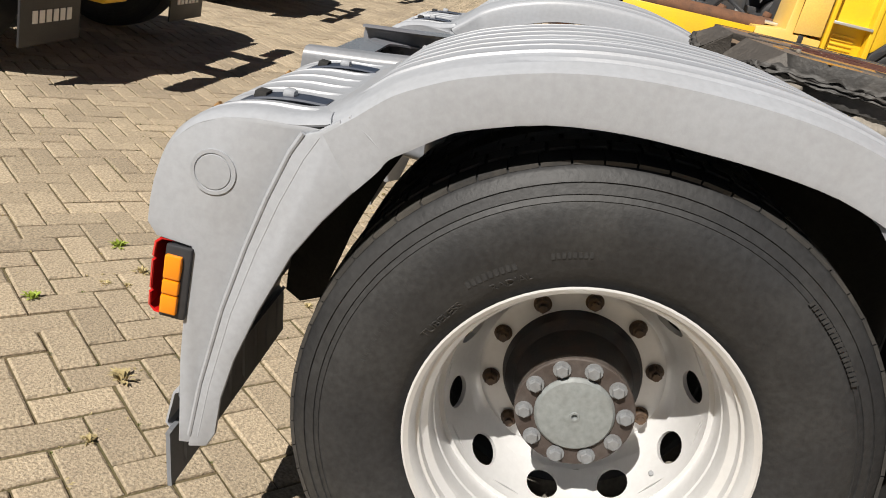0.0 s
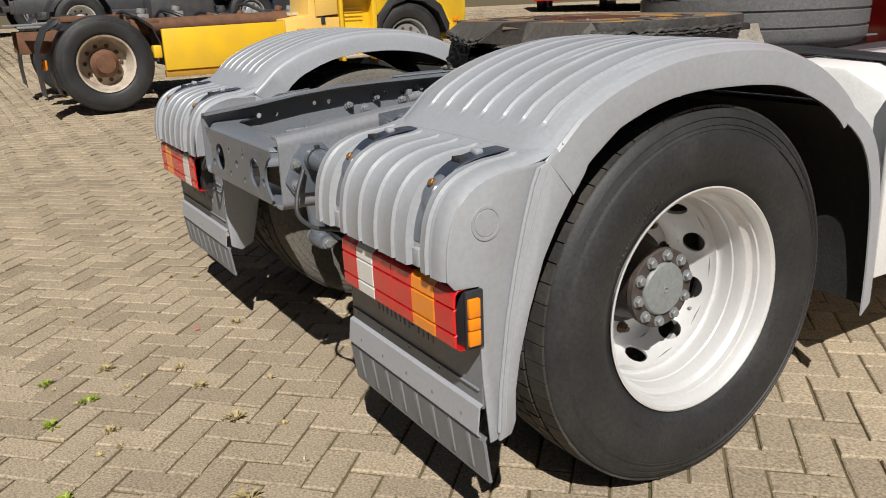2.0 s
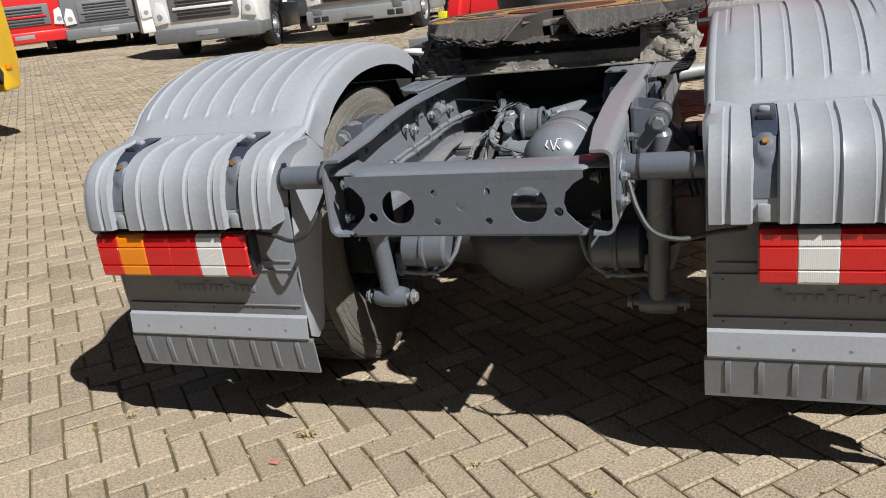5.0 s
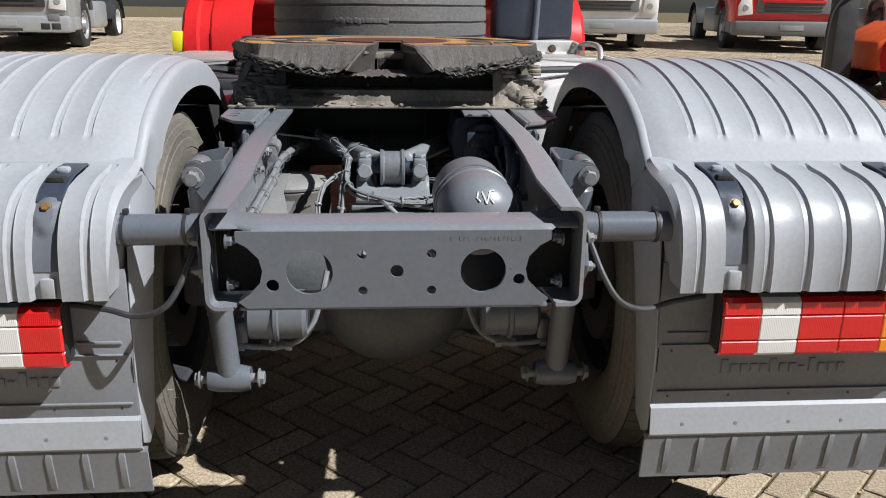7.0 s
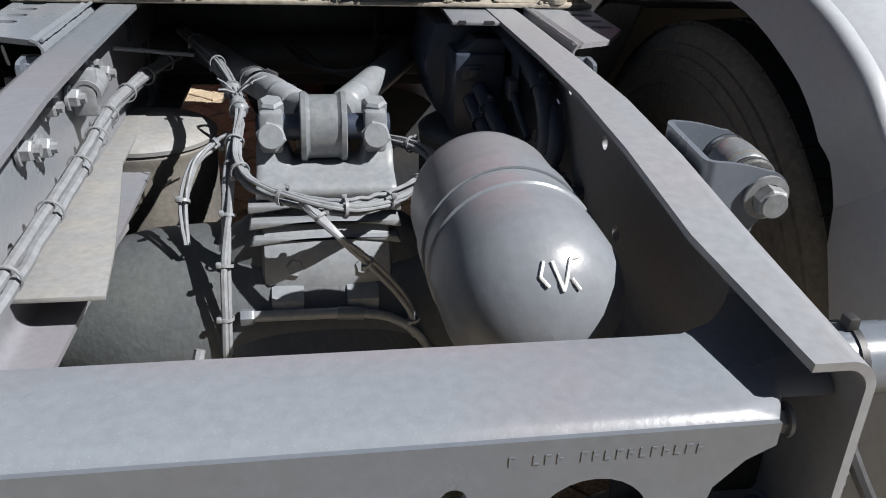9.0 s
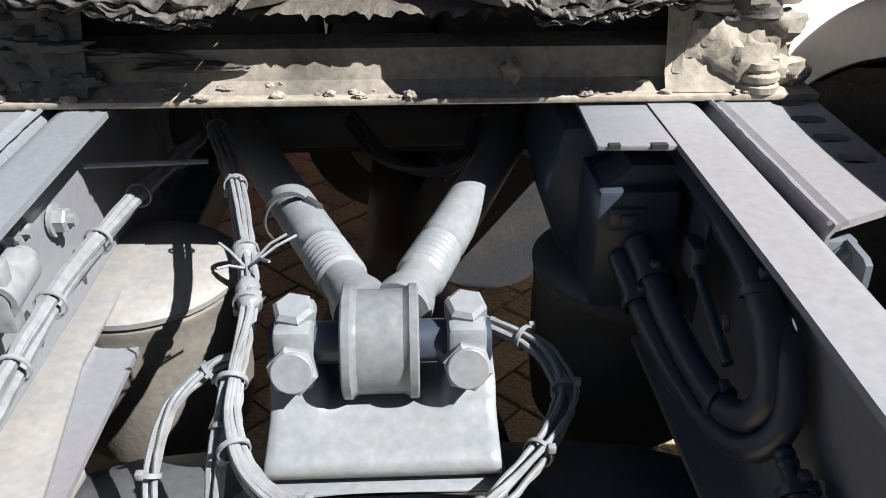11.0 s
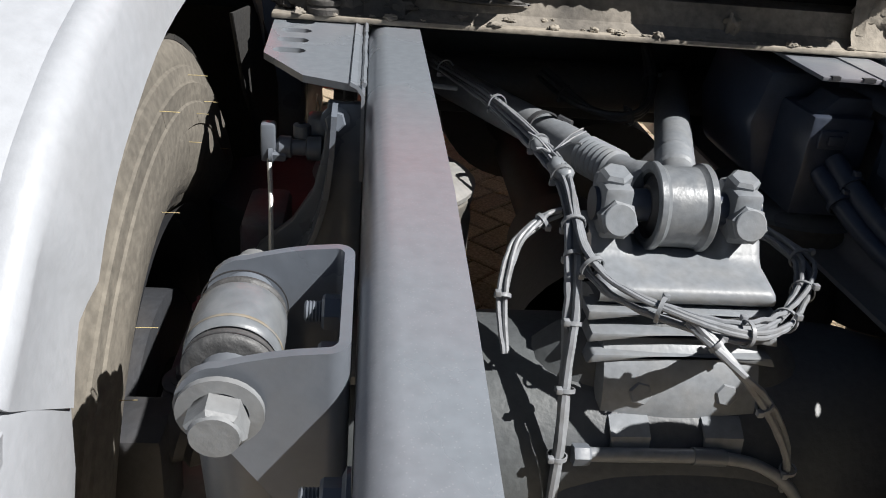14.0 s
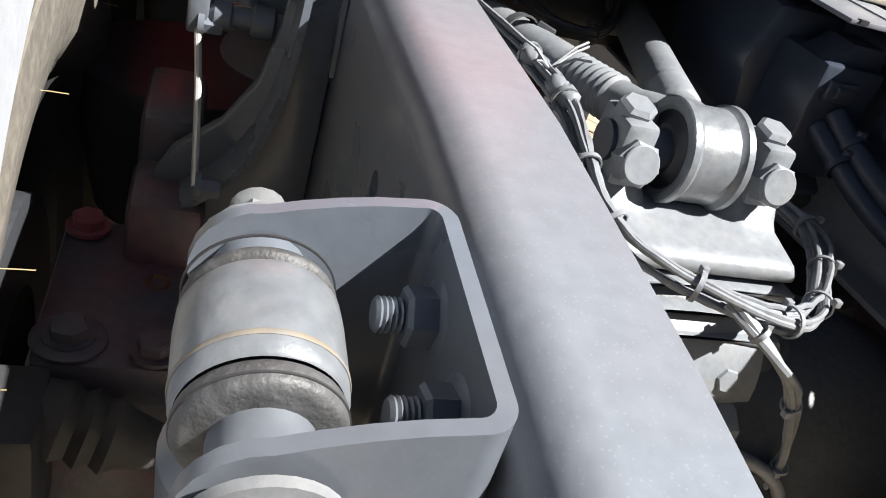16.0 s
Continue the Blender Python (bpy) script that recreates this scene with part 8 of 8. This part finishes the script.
gs = Shape()
gx = [-150, -60, -40] + [-36 + 1.0 * i for i in range(35)] + [-1.3, 0, 10, 20, 60, 150]
gy = [-150, -40, -10, -4] + [-2.4 + 0.2 * i for i in range(15)] + [1, 2, 4, 4.4] + [5 + i for i in range(28)] + [40, 60, 150]
gs.sheet([[(x, y, rise(x, y) - 0.0085) for y in gy] for x in gx])
ground = solid("ground", gs, JOINT, "sandy soil between weathered paving bricks", "ground", kind="structure", smooth=0)
paving = tagged(thing("pavement", "weathered herringbone brick paving with sandy joints", "pavement"), kind="structure")
rnd = random.Random(7)


def near(x, y):
    return -0.75 <= x < 1.65 and -1.65 <= y < -0.35


def far_step(x, y):
    return not near(x, y)


coords, faces = [], []
for x, y, a in herring(-16, 6, -8, 14, far_step) + herring(-30, 16, 14, 34, lambda x, y: True) + herring(-30, -16, -8, 14, lambda x, y: True) + herring(6, 16, -3, 14, lambda x, y: True):
    pts, fs = brick_shape(rnd)
    k = len(coords)
    ca, sa = math.cos(radians(a + rnd.uniform(-1, 1))), math.sin(radians(a + rnd.uniform(-1, 1)))
    tx, ty, dz = rnd.uniform(-0.012, 0.012), rnd.uniform(-0.012, 0.012), rnd.uniform(-0.003, 0.002)
    d = abs(x) + abs(y)
    if d > 14:      # far bricks keep only their top and chamfer
        pts, fs = pts[4:], [(4, 5, 6, 7)] + [(i, (i + 1) % 4, 4 + (i + 1) % 4, 4 + i) for i in range(4)]
    for px, py, pz in pts:
        coords.append((x + px * ca - py * sa, y + px * sa + py * ca, pz + dz + px * tx + py * ty + rise(x, y)))
    faces += [tuple(i + k for i in f) for f in fs]
me = bpy.data.meshes.new("brick_field")
me.from_pydata(coords, [], faces)
me.materials.append(BRICK)
field = new("brick_field", me)
field.parent = paving
tagged(field, kind="stuff")
kinds = []
for i in range(6):
    pts, fs = brick_shape(rnd)
    m2 = bpy.data.meshes.new("brick")
    m2.from_pydata(pts, [], fs)
    m2.materials.append(BRICKPIECE)
    kinds.append(m2)
for x, y, a in herring(-0.75, 1.65, -1.65, -0.35, lambda x, y: True):
    ob = new("brick", rnd.choice(kinds))
    ob.parent = paving
    ob.matrix_basis = pose(x, y, rnd.uniform(-0.003, 0.002), rnd.uniform(-0.7, 0.7), rnd.uniform(-0.7, 0.7), a + rnd.uniform(-1, 1))

# ---------------------------------------------------------------- weeds, moss and straw in the joints


def tuft(s, x, y, r, n, h, rnd2):
    z0 = rise(x, y) - 0.006
    for _ in range(n):
        a, b2 = rnd2.uniform(0, 6.28), rnd2.uniform(0.3, 1.0)
        px, py = x + math.cos(a) * r * 0.25 * b2, y + math.sin(a) * r * 0.25 * b2
        tip = (x + math.cos(a) * r * b2, y + math.sin(a) * r * b2, z0 + h * rnd2.uniform(0.5, 1.0) * (1.15 - b2 * 0.6))
        w = r * 0.07 + 0.0012
        dx, dy = -math.sin(a) * w, math.cos(a) * w
        mx, my, mz = (px + tip[0]) / 2, (py + tip[1]) / 2, (z0 + tip[2]) / 2 + h * 0.22
        s.add([(px - dx * 0.6, py - dy * 0.6, z0), (px + dx * 0.6, py + dy * 0.6, z0), (mx + dx, my + dy, mz), (mx - dx, my - dy, mz), tip], [(0, 1, 2, 3), (3, 2, 4)])


rnd2 = random.Random(23)
for x, y, r, mat, label in ((-0.48, -1.45, 0.030, WEED, "green"), (-0.246, -1.343, 0.034, WEED, "green"), (-0.129, -1.474, 0.034, WEED, "green"), (0.634, -1.072, 0.040, STRAW, "dry"), (-0.653, -0.682, 0.030, STRAW, "dry"),
                            (0.167, -0.956, 0.036, STRAW, "dry"), (-0.332, -1.004, 0.030, STRAW, "dry"), (-0.681, -0.845, 0.014, RED, "red"), (-1.375, -0.662, 0.022, STRAW, "dry"), (-0.129, -0.985, 0.032, STRAW, "dry"), (-0.482, -1.246, 0.036, STRAW, "dry"), (0.02, -1.32, 0.03, STRAW, "dry"), (0.35, -1.50, 0.03, WEED, "green"), (0.9, -1.02, 0.02, STRAW, "dry"), (0.35, -0.50, 0.018, STRAW, "dry"), (1.75, -0.2, 0.02, STRAW, "dry")):
    if mat is RED:
        solid("litter_scrap", Shape().box((x - 0.014, y - 0.009, 0.0), (x + 0.014, y + 0.010, 0.006), 0.002), LITTER, "small crumpled pink scrap lying on the bricks", "litter")
        continue
    s = Shape()
    tuft(s, x, y, r * 1.35, 30, r * 1.0, rnd2)
    solid("weed", s, mat, label + " weed growing in a paving joint", "weed", "weeds in the joints", smooth=0)
for _ in range(16):         # small dry tufts between the near bricks
    x, y = rnd2.uniform(-2.0, 0.7), rnd2.uniform(-1.9, -0.75)
    s = Shape()
    tuft(s, x, y, rnd2.uniform(0.018, 0.034), 18, 0.018, rnd2)
    solid("weed", s, STRAW, "dry weed growing in a paving joint", "weed", "weeds in the joints", smooth=0)
# moss and blades along the joints near the tractor
s, s2 = Shape(), Shape()
for x, y, a in herring(-3.6, 2.6, -3.2, 0.6, lambda x, y: True):
    for _ in range(3):
        if rnd2.random() < 0.42 + 0.4 * noise.noise((x * 0.9, y * 0.9, 2.0)):
            u, v = rnd2.uniform(-0.10, 0.10), rnd2.choice((-0.0525, 0.0525)) + rnd2.uniform(-0.003, 0.003)
            ca, sa = math.cos(radians(a)), math.sin(radians(a))
            tuft(s if rnd2.random() < 0.5 else s2, x + u * ca - v * sa, y + u * sa + v * ca, rnd2.uniform(0.005, 0.011), 5, rnd2.uniform(0.006, 0.013), rnd2)
tagged(solid("joint_moss", s, MOSS, "olive moss and small blades in the paving joints", "moss", kind="stuff", smooth=0))
tagged(solid("joint_straw", s2, STRAW, "dry blades and chaff in the paving joints", "chaff", kind="stuff", smooth=0))
# straw and grit strewn about the yard further off
s = Shape()
for _ in range(5200):
    x, y = rnd2.uniform(-12, 9), rnd2.uniform(-3, 14)
    if -1.3 < x < 1.3 and -0.7 < y < 5.5 or noise.noise((x * 0.35, y * 0.35, 5.0)) < -0.05:
        continue
    tuft(s, x, y, rnd2.uniform(0.01, 0.035), 3, rnd2.uniform(0.005, 0.02), rnd2)
solid("scattered_straw", s, STRAW, "dry straw scattered over the paving", "straw", kind="stuff", smooth=0)
